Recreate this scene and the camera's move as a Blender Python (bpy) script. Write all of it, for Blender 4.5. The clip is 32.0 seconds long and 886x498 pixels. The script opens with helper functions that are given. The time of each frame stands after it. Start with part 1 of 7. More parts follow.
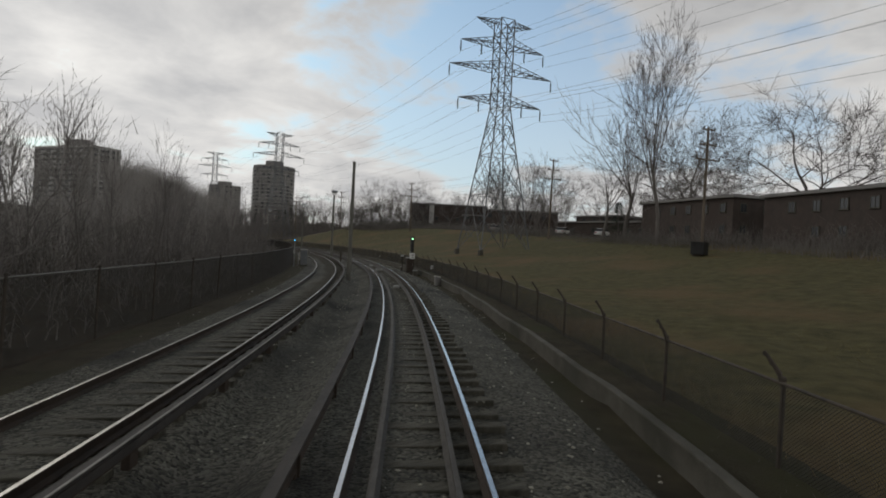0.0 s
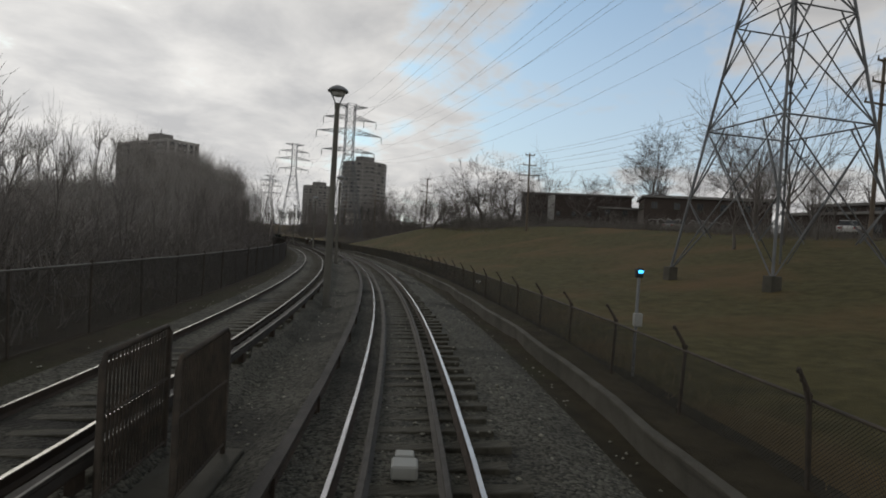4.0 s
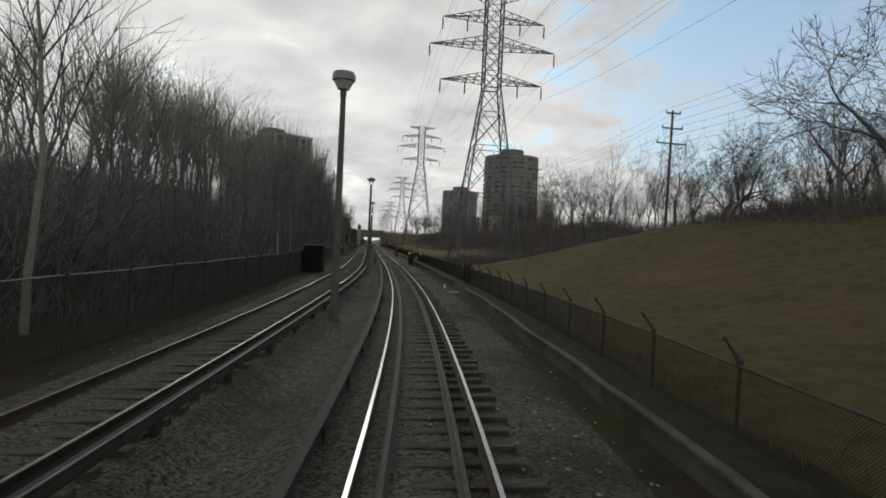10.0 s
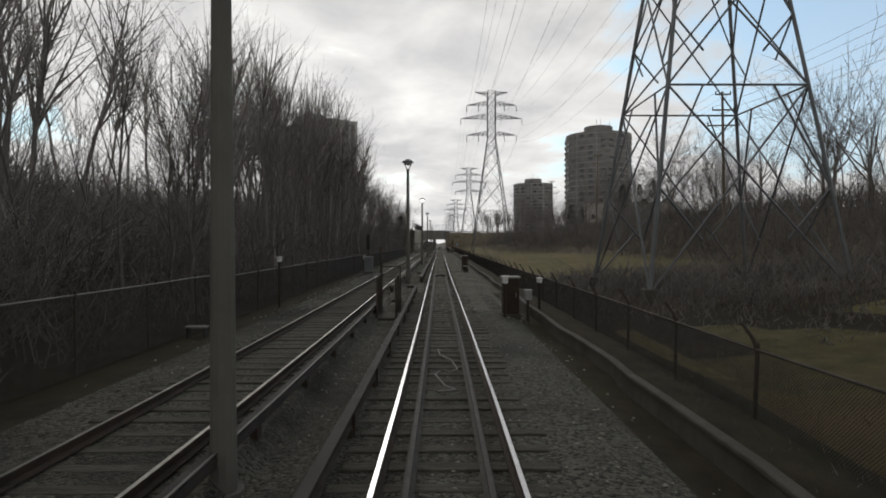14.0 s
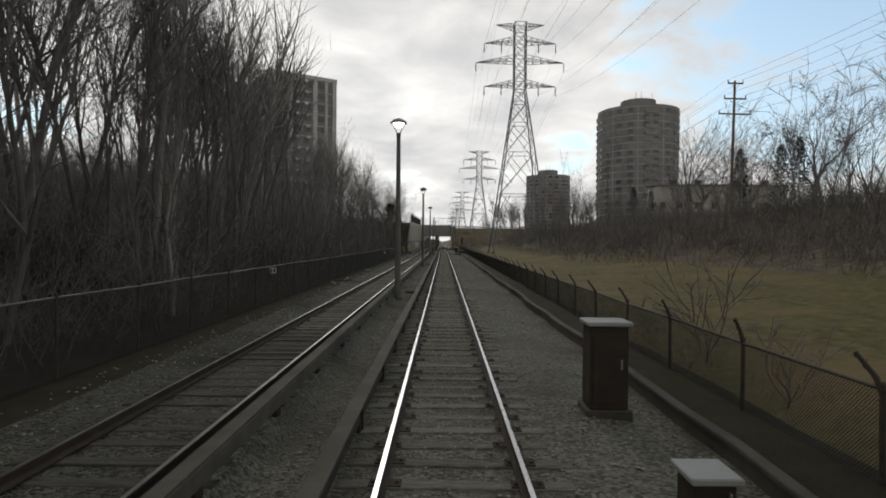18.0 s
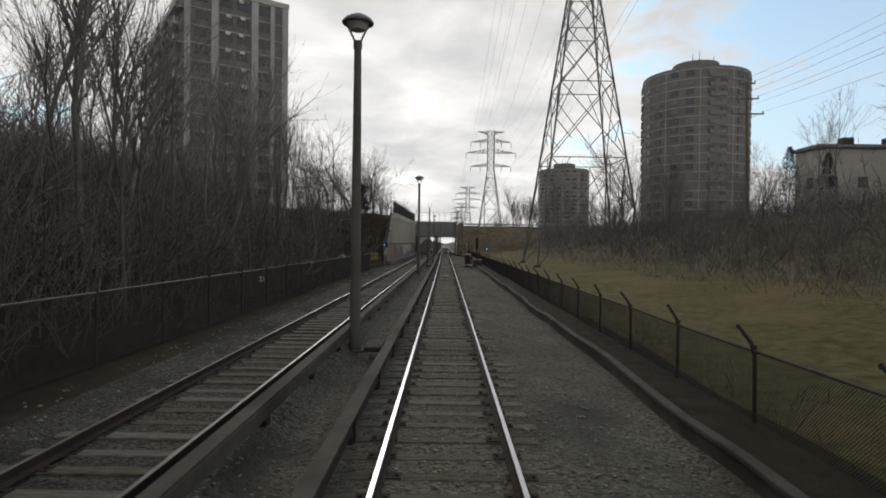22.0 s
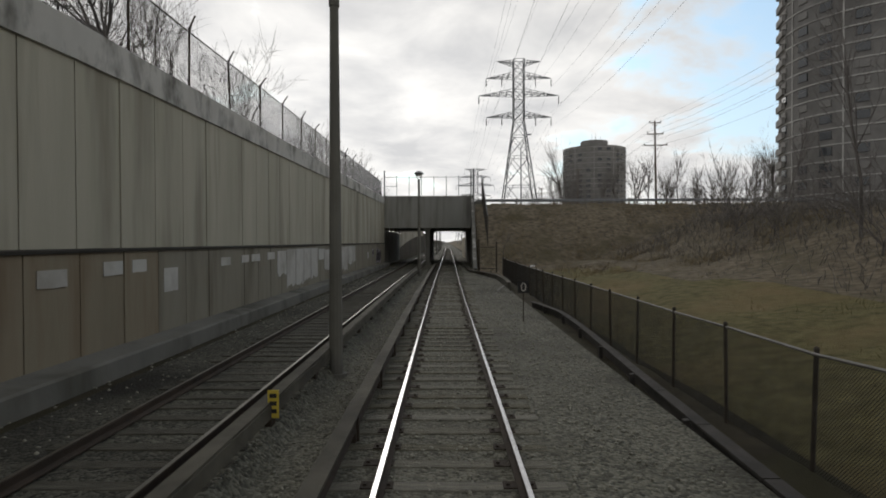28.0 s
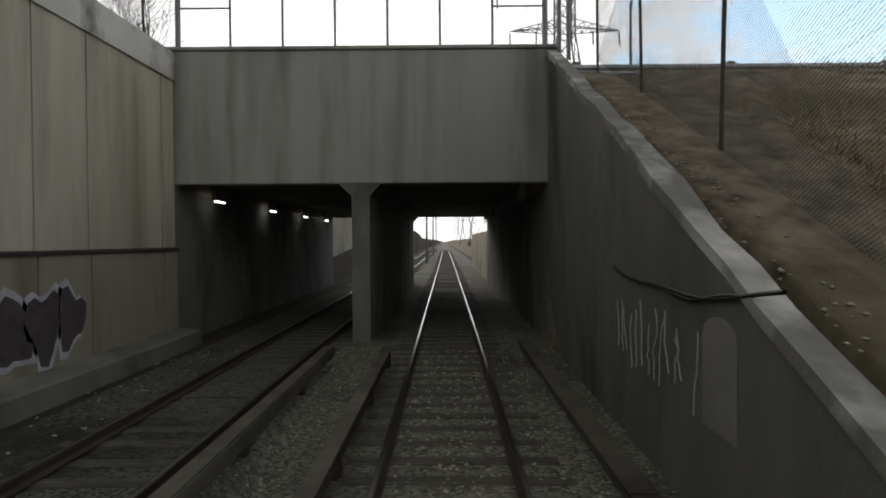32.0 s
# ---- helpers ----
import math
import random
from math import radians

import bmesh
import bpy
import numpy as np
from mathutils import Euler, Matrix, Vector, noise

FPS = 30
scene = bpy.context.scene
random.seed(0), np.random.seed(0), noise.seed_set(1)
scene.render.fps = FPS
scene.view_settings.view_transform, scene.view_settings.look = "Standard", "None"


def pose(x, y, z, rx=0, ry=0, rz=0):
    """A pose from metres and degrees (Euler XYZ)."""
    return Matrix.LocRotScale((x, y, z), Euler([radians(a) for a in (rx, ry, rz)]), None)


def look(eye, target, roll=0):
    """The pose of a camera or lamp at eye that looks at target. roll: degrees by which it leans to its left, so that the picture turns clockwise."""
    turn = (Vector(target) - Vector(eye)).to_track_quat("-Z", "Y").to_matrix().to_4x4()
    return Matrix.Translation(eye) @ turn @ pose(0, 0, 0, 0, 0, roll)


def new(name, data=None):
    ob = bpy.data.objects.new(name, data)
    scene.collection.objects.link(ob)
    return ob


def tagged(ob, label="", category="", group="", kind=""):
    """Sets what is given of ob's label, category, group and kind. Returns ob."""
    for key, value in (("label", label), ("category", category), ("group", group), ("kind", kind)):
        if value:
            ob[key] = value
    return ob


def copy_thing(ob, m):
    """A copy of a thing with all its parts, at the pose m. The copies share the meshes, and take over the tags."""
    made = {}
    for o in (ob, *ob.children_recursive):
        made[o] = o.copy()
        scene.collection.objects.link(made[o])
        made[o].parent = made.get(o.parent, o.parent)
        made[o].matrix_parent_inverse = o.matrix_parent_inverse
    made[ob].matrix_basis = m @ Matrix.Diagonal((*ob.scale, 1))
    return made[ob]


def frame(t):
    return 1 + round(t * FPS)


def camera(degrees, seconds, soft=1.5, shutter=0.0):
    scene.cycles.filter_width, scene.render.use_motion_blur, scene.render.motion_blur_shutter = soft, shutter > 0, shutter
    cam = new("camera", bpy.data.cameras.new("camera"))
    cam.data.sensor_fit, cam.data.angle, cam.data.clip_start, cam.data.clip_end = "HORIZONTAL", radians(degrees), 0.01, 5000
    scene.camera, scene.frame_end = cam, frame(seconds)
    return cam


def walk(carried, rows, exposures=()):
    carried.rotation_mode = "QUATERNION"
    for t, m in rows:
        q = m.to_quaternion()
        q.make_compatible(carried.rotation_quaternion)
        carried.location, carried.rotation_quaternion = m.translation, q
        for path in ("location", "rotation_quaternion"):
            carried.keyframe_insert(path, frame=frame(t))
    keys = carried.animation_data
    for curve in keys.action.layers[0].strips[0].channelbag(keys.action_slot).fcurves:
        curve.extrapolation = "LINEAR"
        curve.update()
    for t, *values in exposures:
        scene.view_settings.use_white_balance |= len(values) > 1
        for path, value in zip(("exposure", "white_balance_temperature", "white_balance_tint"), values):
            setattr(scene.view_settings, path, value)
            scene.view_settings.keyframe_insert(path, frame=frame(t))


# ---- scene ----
cam = camera(74.7, 32.0, soft=1.8)

# seconds, x, y, yaw, pitch, roll of the cab's front window, 2.5 m above the rails
ROWS = [
    (0, -39.71, -229.77, -31.12, -0.57, 3.08), (0.5, -36.70, -224.03, -29.73, -0.56, 2.95),
    (1, -33.73, -218.27, -28.37, -0.48, 3.20), (1.5, -30.83, -212.50, -27.42, -0.66, 3.32),
    (2, -28.03, -206.69, -26.36, -0.71, 3.56), (2.5, -25.36, -200.85, -24.81, -0.75, 3.54),
    (3, -22.82, -194.99, -23.52, -0.75, 3.60), (3.5, -20.39, -189.11, -22.48, -0.80, 3.68),
    (5.5, -12.63, -165.08, -17.75, -0.53, 1.65), (6, -11.08, -159.00, -16.40, -0.56, 1.10),
    (6.5, -9.63, -152.91, -15.34, -0.60, 1.16), (7, -8.29, -146.80, -14.03, -0.51, 1.45),
    (7.5, -7.06, -140.68, -12.86, -0.54, 1.71), (8, -5.93, -134.55, -11.45, -0.60, 1.91),
    (8.5, -4.91, -128.40, -10.43, -0.58, 2.00), (9, -3.99, -122.24, -9.42, -0.61, 2.07),
    (9.5, -3.16, -116.07, -8.26, -0.60, 2.43), (10, -2.42, -109.90, -7.23, -0.53, 2.63),
    (10.5, -1.78, -103.74, -6.31, -0.58, 2.68), (11, -1.29, -97.61, -4.82, -0.60, 2.76),
    (11.5, -0.91, -91.50, -3.87, -0.54, 2.54), (12, -0.64, -85.40, -2.82, -0.68, 2.16),
    (12.5, -0.43, -79.31, -2.04, -0.66, 1.72), (13, -0.27, -73.21, -1.35, -0.62, 0.68),
    (13.5, -0.15, -67.13, -0.81, -0.67, 0.45), (14, -0.04, -61.04, -0.44, -0.60, -0.08),
    (14.5, 0.03, -54.95, -0.33, -0.51, -0.40), (16.5, 0.01, -30.59, -0.14, -0.70, -0.33),
    (17, -0.01, -24.48, -0.03, -0.80, -0.03), (17.5, -0.02, -18.38, -0.18, -0.71, -0.25),
    (18, -0.03, -12.25, -0.07, -0.81, 0.43), (18.5, -0.01, -6.11, 0.03, -0.71, 1.04),
    (19, 0.01, 0.07, 0.04, -0.57, 1.03), (19.5, 0.03, 6.27, 0.18, -0.49, 0.99),
    (20, 0.05, 12.49, 0.14, -0.61, 1.31), (20.5, 0.08, 18.72, 0.20, -0.51, 1.05),
    (21, 0.11, 24.95, 0.04, -0.64, 1.32), (21.5, 0.13, 31.20, 0.06, -0.61, 0.79),
    (22, 0.14, 37.46, 0.17, -0.60, 0.66), (22.5, 0.14, 43.73, 0.24, -0.69, 0.74),
    (23, 0.14, 50.00, 0.15, -0.74, 0.35), (23.5, 0.15, 56.27, 0.19, -0.69, 0.46),
    (24, 0.17, 62.55, 0.19, -0.93, 0.58), (24.5, 0.19, 68.84, 0.09, -0.94, 0.52),
    (26.5, 0.26, 93.96, 0.21, -0.80, -0.47), (27, 0.25, 100.24, 0.32, -0.81, -0.40),
    (27.5, 0.22, 106.51, 0.36, -0.81, -0.62), (28, 0.19, 112.79, 0.38, -0.73, -0.21),
    (28.5, 0.17, 119.08, 0.38, -0.66, 0.05), (29, 0.14, 125.37, 0.35, -0.74, -0.04),
    (29.5, 0.12, 131.68, 0.29, -0.68, -0.25), (30, 0.11, 138.00, 0.26, -0.92, -0.16),
    (30.5, 0.12, 144.33, 0.10, -0.75, -0.29), (31, 0.15, 150.66, 0.12, -0.77, -0.47),
    (31.5, 0.18, 156.99, 0.44, -1.06, -0.32), (32, 0.23, 163.32, 0.14, -0.78, -0.41),
]
EYE = 2.5
walk(cam, [(t, pose(x, y, EYE, 90 + pitch, 0, yaw) @ pose(0, 0, 0, 0, 0, roll)) for t, x, y, yaw, pitch, roll in ROWS],
     exposures=[(0, -0.13), (9, -0.08), (14, 0.08), (20, 0.16), (28, 0.2), (30, 0.22), (31, 0.28), (31.5, 0.45), (32, 0.8)])

# ---- world and light: a broken overcast sky, the low sun veiled ahead ----
SUN_EL, SUN_AZ = radians(24), radians(-12)      # azimuth from +y, to the right
world = bpy.data.worlds.new("sky")
scene.world = world
world.use_nodes = True
wn, wl = world.node_tree.nodes, world.node_tree.links
wn.clear()


def wnode(kind, **kw):
    n = wn.new(kind)
    for k, v in kw.items():
        n.inputs[k].default_value = v
    return n


def wmath(op, a, b=None, clamp=False):
    n = wn.new("ShaderNodeMath")
    n.operation, n.use_clamp = op, clamp
    for i, v in enumerate((a, b)):
        if v is None:
            continue
        if isinstance(v, (int, float)):
            n.inputs[i].default_value = v
        else:
            wl.new(v, n.inputs[i])
    return n.outputs[0]


def wmix(fac, a, b):
    n = wn.new("ShaderNodeMix")
    n.data_type = "RGBA"
    for i, v in ((0, fac), (6, a), (7, b)):
        if isinstance(v, (int, float)):
            n.inputs[i].default_value = v
        elif isinstance(v, tuple):
            n.inputs[i].default_value = (*v, 1)
        else:
            wl.new(v, n.inputs[i])
    return n.outputs[2]


sky = wn.new("ShaderNodeTexSky")
sky.sky_type, sky.sun_disc = "NISHITA", False
sky.sun_elevation, sky.sun_rotation = SUN_EL, SUN_AZ
sky.air_density, sky.dust_density, sky.ozone_density = 1.0, 1.5, 1.5
tc = wn.new("ShaderNodeTexCoord")
sep = wn.new("ShaderNodeSeparateXYZ")
wl.new(tc.outputs["Generated"], sep.inputs[0])
dx, dy, dz = sep.outputs
up = wmath("MAXIMUM", dz, 0.0)
den = wmath("ADD", up, 0.22)
comb = wn.new("ShaderNodeCombineXYZ")
wl.new(wmath("DIVIDE", dx, den), comb.inputs[0])
wl.new(wmath("DIVIDE", dy, den), comb.inputs[1])
big = wnode("ShaderNodeTexNoise", Scale=0.75, Detail=7.0, Roughness=0.52, Distortion=0.25)
fine = wnode("ShaderNodeTexNoise", Scale=2.6, Detail=6.0, Roughness=0.55, Distortion=0.3)
for n in (big, fine):
    wl.new(comb.outputs[0], n.inputs["Vector"])
# the cover opens to blue on the right, well above the horizon
bx, by, bz = math.sin(radians(42)) * math.cos(radians(27)), math.cos(radians(42)) * math.cos(radians(27)), math.sin(radians(27))
toward = wmath("ADD", wmath("ADD", wmath("MULTIPLY", dx, bx), wmath("MULTIPLY", dy, by)), wmath("MULTIPLY", dz, bz))
hole = wn.new("ShaderNodeMapRange")
hole.interpolation_type = "SMOOTHSTEP"
for k, v in (("From Min", 0.85), ("From Max", 0.97), ("To Max", 0.11)):
    hole.inputs[k].default_value = v
wl.new(toward, hole.inputs["Value"])
cover = wmath("SUBTRACT", wmath("ADD", wmath("MULTIPLY", big.outputs["Fac"], 0.60), wmath("MULTIPLY", fine.outputs["Fac"], 0.40)), hole.outputs[0])
cloud = wn.new("ShaderNodeMapRange")
cloud.interpolation_type = "SMOOTHSTEP"
for k, v in (("From Min", 0.36), ("From Max", 0.45)):
    cloud.inputs[k].default_value = v
wl.new(cover, cloud.inputs["Value"])
# bright rims and grey bellies
belly = wn.new("ShaderNodeMapRange")
for k, v in (("From Min", 0.40), ("From Max", 0.60), ("To Min", 1.0), ("To Max", 0.0)):
    belly.inputs[k].default_value = v
wl.new(wmath("ADD", wmath("MULTIPLY", fine.outputs["Fac"], 0.6), wmath("MULTIPLY", big.outputs["Fac"], 0.4)), belly.inputs["Value"])
sunx, suny, sunz = math.sin(SUN_AZ) * math.cos(SUN_EL), math.cos(SUN_AZ) * math.cos(SUN_EL), math.sin(SUN_EL)
near = wmath("ADD", wmath("ADD", wmath("MULTIPLY", dx, sunx), wmath("MULTIPLY", dy, suny)), wmath("MULTIPLY", dz, sunz))
veil = wmath("POWER", wmath("MAXIMUM", near, 0.0), 6.0)
grey = wmix(belly.outputs[0], (0.54, 0.54, 0.545), (0.83, 0.815, 0.79))
glow = wn.new("ShaderNodeVectorMath")
glow.operation = "SCALE"
wl.new(grey, glow.inputs[0])
# clouds are bright towards the veiled sun and dull overhead and behind
thick = wn.new("ShaderNodeMapRange")
thick.interpolation_type = "SMOOTHSTEP"
for k, v in (("From Min", 0.22), ("From Max", 0.85), ("To Min", 1.0), ("To Max", 0.34)):
    thick.inputs[k].default_value = v
wl.new(dz, thick.inputs["Value"])
wl.new(wmath("MULTIPLY", wmath("ADD", wmath("MULTIPLY", veil, 0.20), 0.98), thick.outputs[0]), glow.inputs["Scale"])
blue = wn.new("ShaderNodeVectorMath")
blue.operation = "SCALE"
wl.new(sky.outputs[0], blue.inputs[0])
blue.inputs["Scale"].default_value = 0.10
tint = wn.new("ShaderNodeVectorMath")
tint.operation = "MULTIPLY"
wl.new(blue.outputs[0], tint.inputs[0])
tint.inputs[1].default_value = (0.71, 1.16, 1.36)
haze = wn.new("ShaderNodeMapRange")
for k, v in (("From Min", 0.10), ("From Max", 0.42), ("To Min", 0.7), ("To Max", 0.30)):
    haze.inputs[k].default_value = v
wl.new(dz, haze.inputs["Value"])
clear = wmix(haze.outputs[0], tint.outputs[0], (0.72, 0.77, 0.82))
both = wmix(cloud.outputs[0], clear, glow.outputs[0])
bg = wn.new("ShaderNodeBackground")
wl.new(both, bg.inputs["Color"])
bg.inputs["Strength"].default_value = 1.0
wout = wn.new("ShaderNodeOutputWorld")
wl.new(bg.outputs[0], wout.inputs["Surface"])

lamp = bpy.data.lights.new("sun", "SUN")
lamp.energy, lamp.angle, lamp.color = 0.5, radians(25), (1.0, 0.95, 0.88)
sun = new("sun", lamp)
sun.matrix_world = look((sunx * 100, suny * 100, sunz * 100), (0, 0, 0))


# ---- materials ----
def surf(name, c1, c2, scale=1.0, rough=0.8, bump=0.0, bscale=30.0, metal=0.0, c3=None, s3=0.15, rand=0.0, stretch=(1, 1, 1), spec=0.3, vor=False):
    """A worn surface: two colours mixed by noise at one scale, a third at a broader one, with fine relief."""
    m = bpy.data.materials.new(name)
    m.use_nodes = True
    nt = m.node_tree
    nd, lk = nt.nodes, nt.links
    p = nd["Principled BSDF"]
    co = nd.new("ShaderNodeTexCoord")
    mp = nd.new("ShaderNodeMapping")
    mp.inputs["Scale"].default_value = stretch
    lk.new(co.outputs["Object"], mp.inputs[0])
    vec = mp.outputs[0]

    def tex(s, detail=6.0, r=0.6):
        n = nd.new("ShaderNodeTexNoise")
        n.inputs["Scale"].default_value, n.inputs["Detail"].default_value, n.inputs["Roughness"].default_value = s, detail, r
        lk.new(vec, n.inputs["Vector"])
        return n.outputs["Fac"]

    def mix(f, a, b):
        n = nd.new("ShaderNodeMix")
        n.data_type = "RGBA"
        for i, v in ((0, f), (6, a), (7, b)):
            if isinstance(v, tuple):
                n.inputs[i].default_value = (*v, 1)
            elif isinstance(v, float):
                n.inputs[i].default_value = v
            else:
                lk.new(v, n.inputs[i])
        return n.outputs[2]

    def span(v, lo, hi):
        n = nd.new("ShaderNodeMapRange")
        n.inputs["From Min"].default_value, n.inputs["From Max"].default_value = lo, hi
        lk.new(v, n.inputs["Value"])
        return n.outputs[0]

    col = mix(span(tex(scale), 0.3, 0.7), c1, c2)
    if vor:
        v = nd.new("ShaderNodeTexVoronoi")
        v.inputs["Scale"].default_value = bscale
        lk.new(vec, v.inputs["Vector"])
        hsv = nd.new("ShaderNodeSeparateColor")
        lk.new(v.outputs["Color"], hsv.inputs[0])
        col = mix(span(hsv.outputs[0], 0.0, 1.0), mix(0.55, col, (0.0, 0.0, 0.0)), mix(0.25, col, (0.48, 0.465, 0.38)))
    if c3:
        col = mix(span(tex(s3, 4.0), 0.48, 0.68), col, c3)
    if rand:
        oi = nd.new("ShaderNodeObjectInfo")
        br = nd.new("ShaderNodeBrightContrast")
        lk.new(col, br.inputs["Color"])
        mr = nd.new("ShaderNodeMapRange")
        mr.inputs["To Min"].default_value, mr.inputs["To Max"].default_value = -rand, rand
        lk.new(oi.outputs["Random"], mr.inputs["Value"])
        lk.new(mr.outputs[0], br.inputs["Bright"])
        col = br.outputs[0]
    lk.new(col, p.inputs["Base Color"])
    p.inputs["Metallic"].default_value = metal
    p.inputs["Specular IOR Level"].default_value = spec
    rm = nd.new("ShaderNodeMapRange")
    lk.new(tex(scale * 3), rm.inputs["Value"])
    rm.inputs["To Min"].default_value, rm.inputs["To Max"].default_value = max(0.05, rough - 0.15), min(1, rough + 0.12)
    lk.new(rm.outputs[0], p.inputs["Roughness"])
    if bump:
        b = nd.new("ShaderNodeBump")
        b.inputs["Strength"].default_value, b.inputs["Distance"].default_value = min(1, bump), 0.03
        if vor:
            lk.new(v.outputs["Distance"], b.inputs["Height"])
            b.invert = True
        else:
            lk.new(tex(bscale, 8.0, 0.7), b.inputs["Height"])
        lk.new(b.outputs[0], p.inputs["Normal"])
    return m


M = {}
# ballast of the curve: vignette and cab-window reflection darken its colour
M["ballast"] = surf("ballast", (0.026, 0.0255, 0.018), (0.047, 0.046, 0.033), 0.5, 0.95, 1.0, 22, c3=(0.019, 0.018, 0.014), s3=0.22, vor=True)
M["stone"] = surf("crushed stone", (0.19, 0.185, 0.148), (0.40, 0.39, 0.325), 3, 0.9, 0.3, 60)
M["grass"] = surf("winter lawn", (0.064, 0.060, 0.029), (0.134, 0.118, 0.056), 1.6, 0.95, 1.0, 60, c3=(0.15, 0.104, 0.054), s3=0.11, spec=0.1)
M["verge"] = surf("tan verge grass", (0.085, 0.079, 0.035), (0.215, 0.188, 0.088), 2.6, 0.95, 1.0, 50, c3=(0.22, 0.165, 0.083), s3=0.2, spec=0.1)
M["ballastpale"] = surf("paler grey ballast", (0.10, 0.097, 0.072), (0.175, 0.17, 0.13), 0.5, 0.95, 1.0, 20, c3=(0.062, 0.059, 0.045), s3=0.3, vor=True)
M["litter"] = surf("leaf litter", (0.028, 0.024, 0.017), (0.058, 0.044, 0.028), 1.2, 0.95, 1.0, 40, c3=(0.024, 0.022, 0.013), s3=0.1, spec=0.1)
M["brushsoil"] = surf("rough bank", (0.076, 0.064, 0.046), (0.275, 0.23, 0.165), 2.2, 0.95, 1.0, 30, c3=(0.115, 0.1, 0.062), s3=0.35, spec=0.1)
M["asphalt"] = surf("asphalt", (0.045, 0.045, 0.045), (0.07, 0.07, 0.07), 2, 0.9, 0.4, 80)
M["steel"] = surf("polished rail head", (0.55, 0.55, 0.56), (0.42, 0.42, 0.43), 2, 0.22, metal=1.0)
M["steeldull"] = surf("dulled rail head", (0.26, 0.255, 0.24), (0.15, 0.14, 0.122), 2, 0.38, metal=1.0)
M["rust"] = surf("rusty steel", (0.034, 0.027, 0.021), (0.062, 0.045, 0.033), 3, 0.85, 0.4, 60)
M["sleeper"] = surf("weathered sleeper", (0.08, 0.075, 0.058), (0.25, 0.235, 0.182), 3, 0.9, 0.6, 40, rand=0.05, stretch=(1, 6, 1))
# darker copy of the sleeper, with the cab window's dimming in its colour
M["sleeperdark"] = surf("dimmed sleeper", (0.042, 0.040, 0.031), (0.125, 0.118, 0.092), 3, 0.9, 0.6, 40, stretch=(1, 6, 1))
M["board"] = surf("weathered cover board", (0.066, 0.061, 0.047), (0.132, 0.121, 0.094), 1.5, 0.85, 0.5, 40, c3=(0.045, 0.04, 0.032), s3=0.4)
M["boarddark"] = surf("tarred cover board", (0.035, 0.033, 0.03), (0.07, 0.062, 0.055), 1.5, 0.8, 0.5, 40)
M["concrete"] = surf("stained concrete", (0.36, 0.33, 0.255), (0.48, 0.44, 0.35), 0.5, 0.9, 0.35, 25, c3=(0.24, 0.21, 0.155), s3=0.16)
M["concretedark"] = surf("dark brown concrete", (0.20, 0.17, 0.125), (0.31, 0.27, 0.20), 0.6, 0.85, 0.35, 25, c3=(0.16, 0.10, 0.055), s3=0.2)
M["kerb"] = surf("old kerb concrete", (0.07, 0.066, 0.053), (0.12, 0.112, 0.092), 1.4, 0.9, 0.8, 18, c3=(0.042, 0.042, 0.03), s3=0.3)
M["galv"] = surf("galvanised steel", (0.24, 0.25, 0.26), (0.36, 0.37, 0.38), 3, 0.5, 0.1, 60, metal=0.7)
M["galvdark"] = surf("dull lattice steel", (0.13, 0.14, 0.145), (0.22, 0.225, 0.23), 0.6, 0.6, 0.1, 60, metal=0.4)
M["fencesteel"] = surf("weathered fence steel", (0.05, 0.045, 0.04), (0.11, 0.09, 0.07), 4, 0.8, 0.2, 60, metal=0.2)
M["wire"] = surf("fence wire", (0.045, 0.043, 0.039), (0.085, 0.08, 0.072), 4, 0.75, metal=0.2)
M["bark"] = surf("grey bark", (0.11, 0.100, 0.09), (0.21, 0.19, 0.172), 2, 0.95, 0.6, 20, stretch=(1, 1, 0.25))
M["barkdark"] = surf("dark bark", (0.10, 0.092, 0.084), (0.19, 0.172, 0.157), 2, 0.95, 0.6, 20, stretch=(1, 1, 0.25))
M["birch"] = surf("pale birch bark", (0.38, 0.36, 0.32), (0.22, 0.2, 0.18), 3, 0.9, 0.4, 20)
# bark and twig tones are raised to carry the glare veil over the woods
M["twig"] = surf("bare twigs", (0.12, 0.110, 0.103), (0.215, 0.196, 0.183), 1, 0.95)
M["brush"] = surf("dark brush", (0.14, 0.130, 0.118), (0.24, 0.222, 0.20), 0.8, 0.95, c3=(0.10, 0.092, 0.08), s3=0.12)
# palest copy, for the deep woods: most of the veil is in this colour
M["twigveil"] = surf("veiled sapling bark", (0.25, 0.235, 0.22), (0.38, 0.356, 0.332), 0.6, 0.95, c3=(0.19, 0.176, 0.162), s3=0.1)
M["needles"] = surf("dark needles", (0.012, 0.022, 0.014), (0.028, 0.045, 0.026), 3, 0.9)
M["brick"] = surf("brown brick", (0.058, 0.048, 0.043), (0.092, 0.072, 0.062), 1.2, 0.9, 0.5, 12, c3=(0.06, 0.045, 0.038), s3=0.15)
# dark brick lightened: the distance haze is mixed into its colour
M["bricktower"] = surf("hazed tower brick", (0.17, 0.164, 0.156), (0.25, 0.24, 0.228), 0.4, 0.9, 0.3, 8, c3=(0.145, 0.14, 0.132), s3=0.06)
M["pale"] = surf("pale painted concrete", (0.42, 0.41, 0.39), (0.55, 0.54, 0.51), 0.6, 0.85, 0.2, 20, c3=(0.34, 0.33, 0.31), s3=0.1)
M["cream"] = surf("cream render", (0.40, 0.38, 0.34), (0.50, 0.475, 0.43), 0.6, 0.85, 0.2, 20)
M["glass"] = surf("window glass", (0.03, 0.035, 0.04), (0.05, 0.055, 0.06), 0.5, 0.12, spec=0.6)
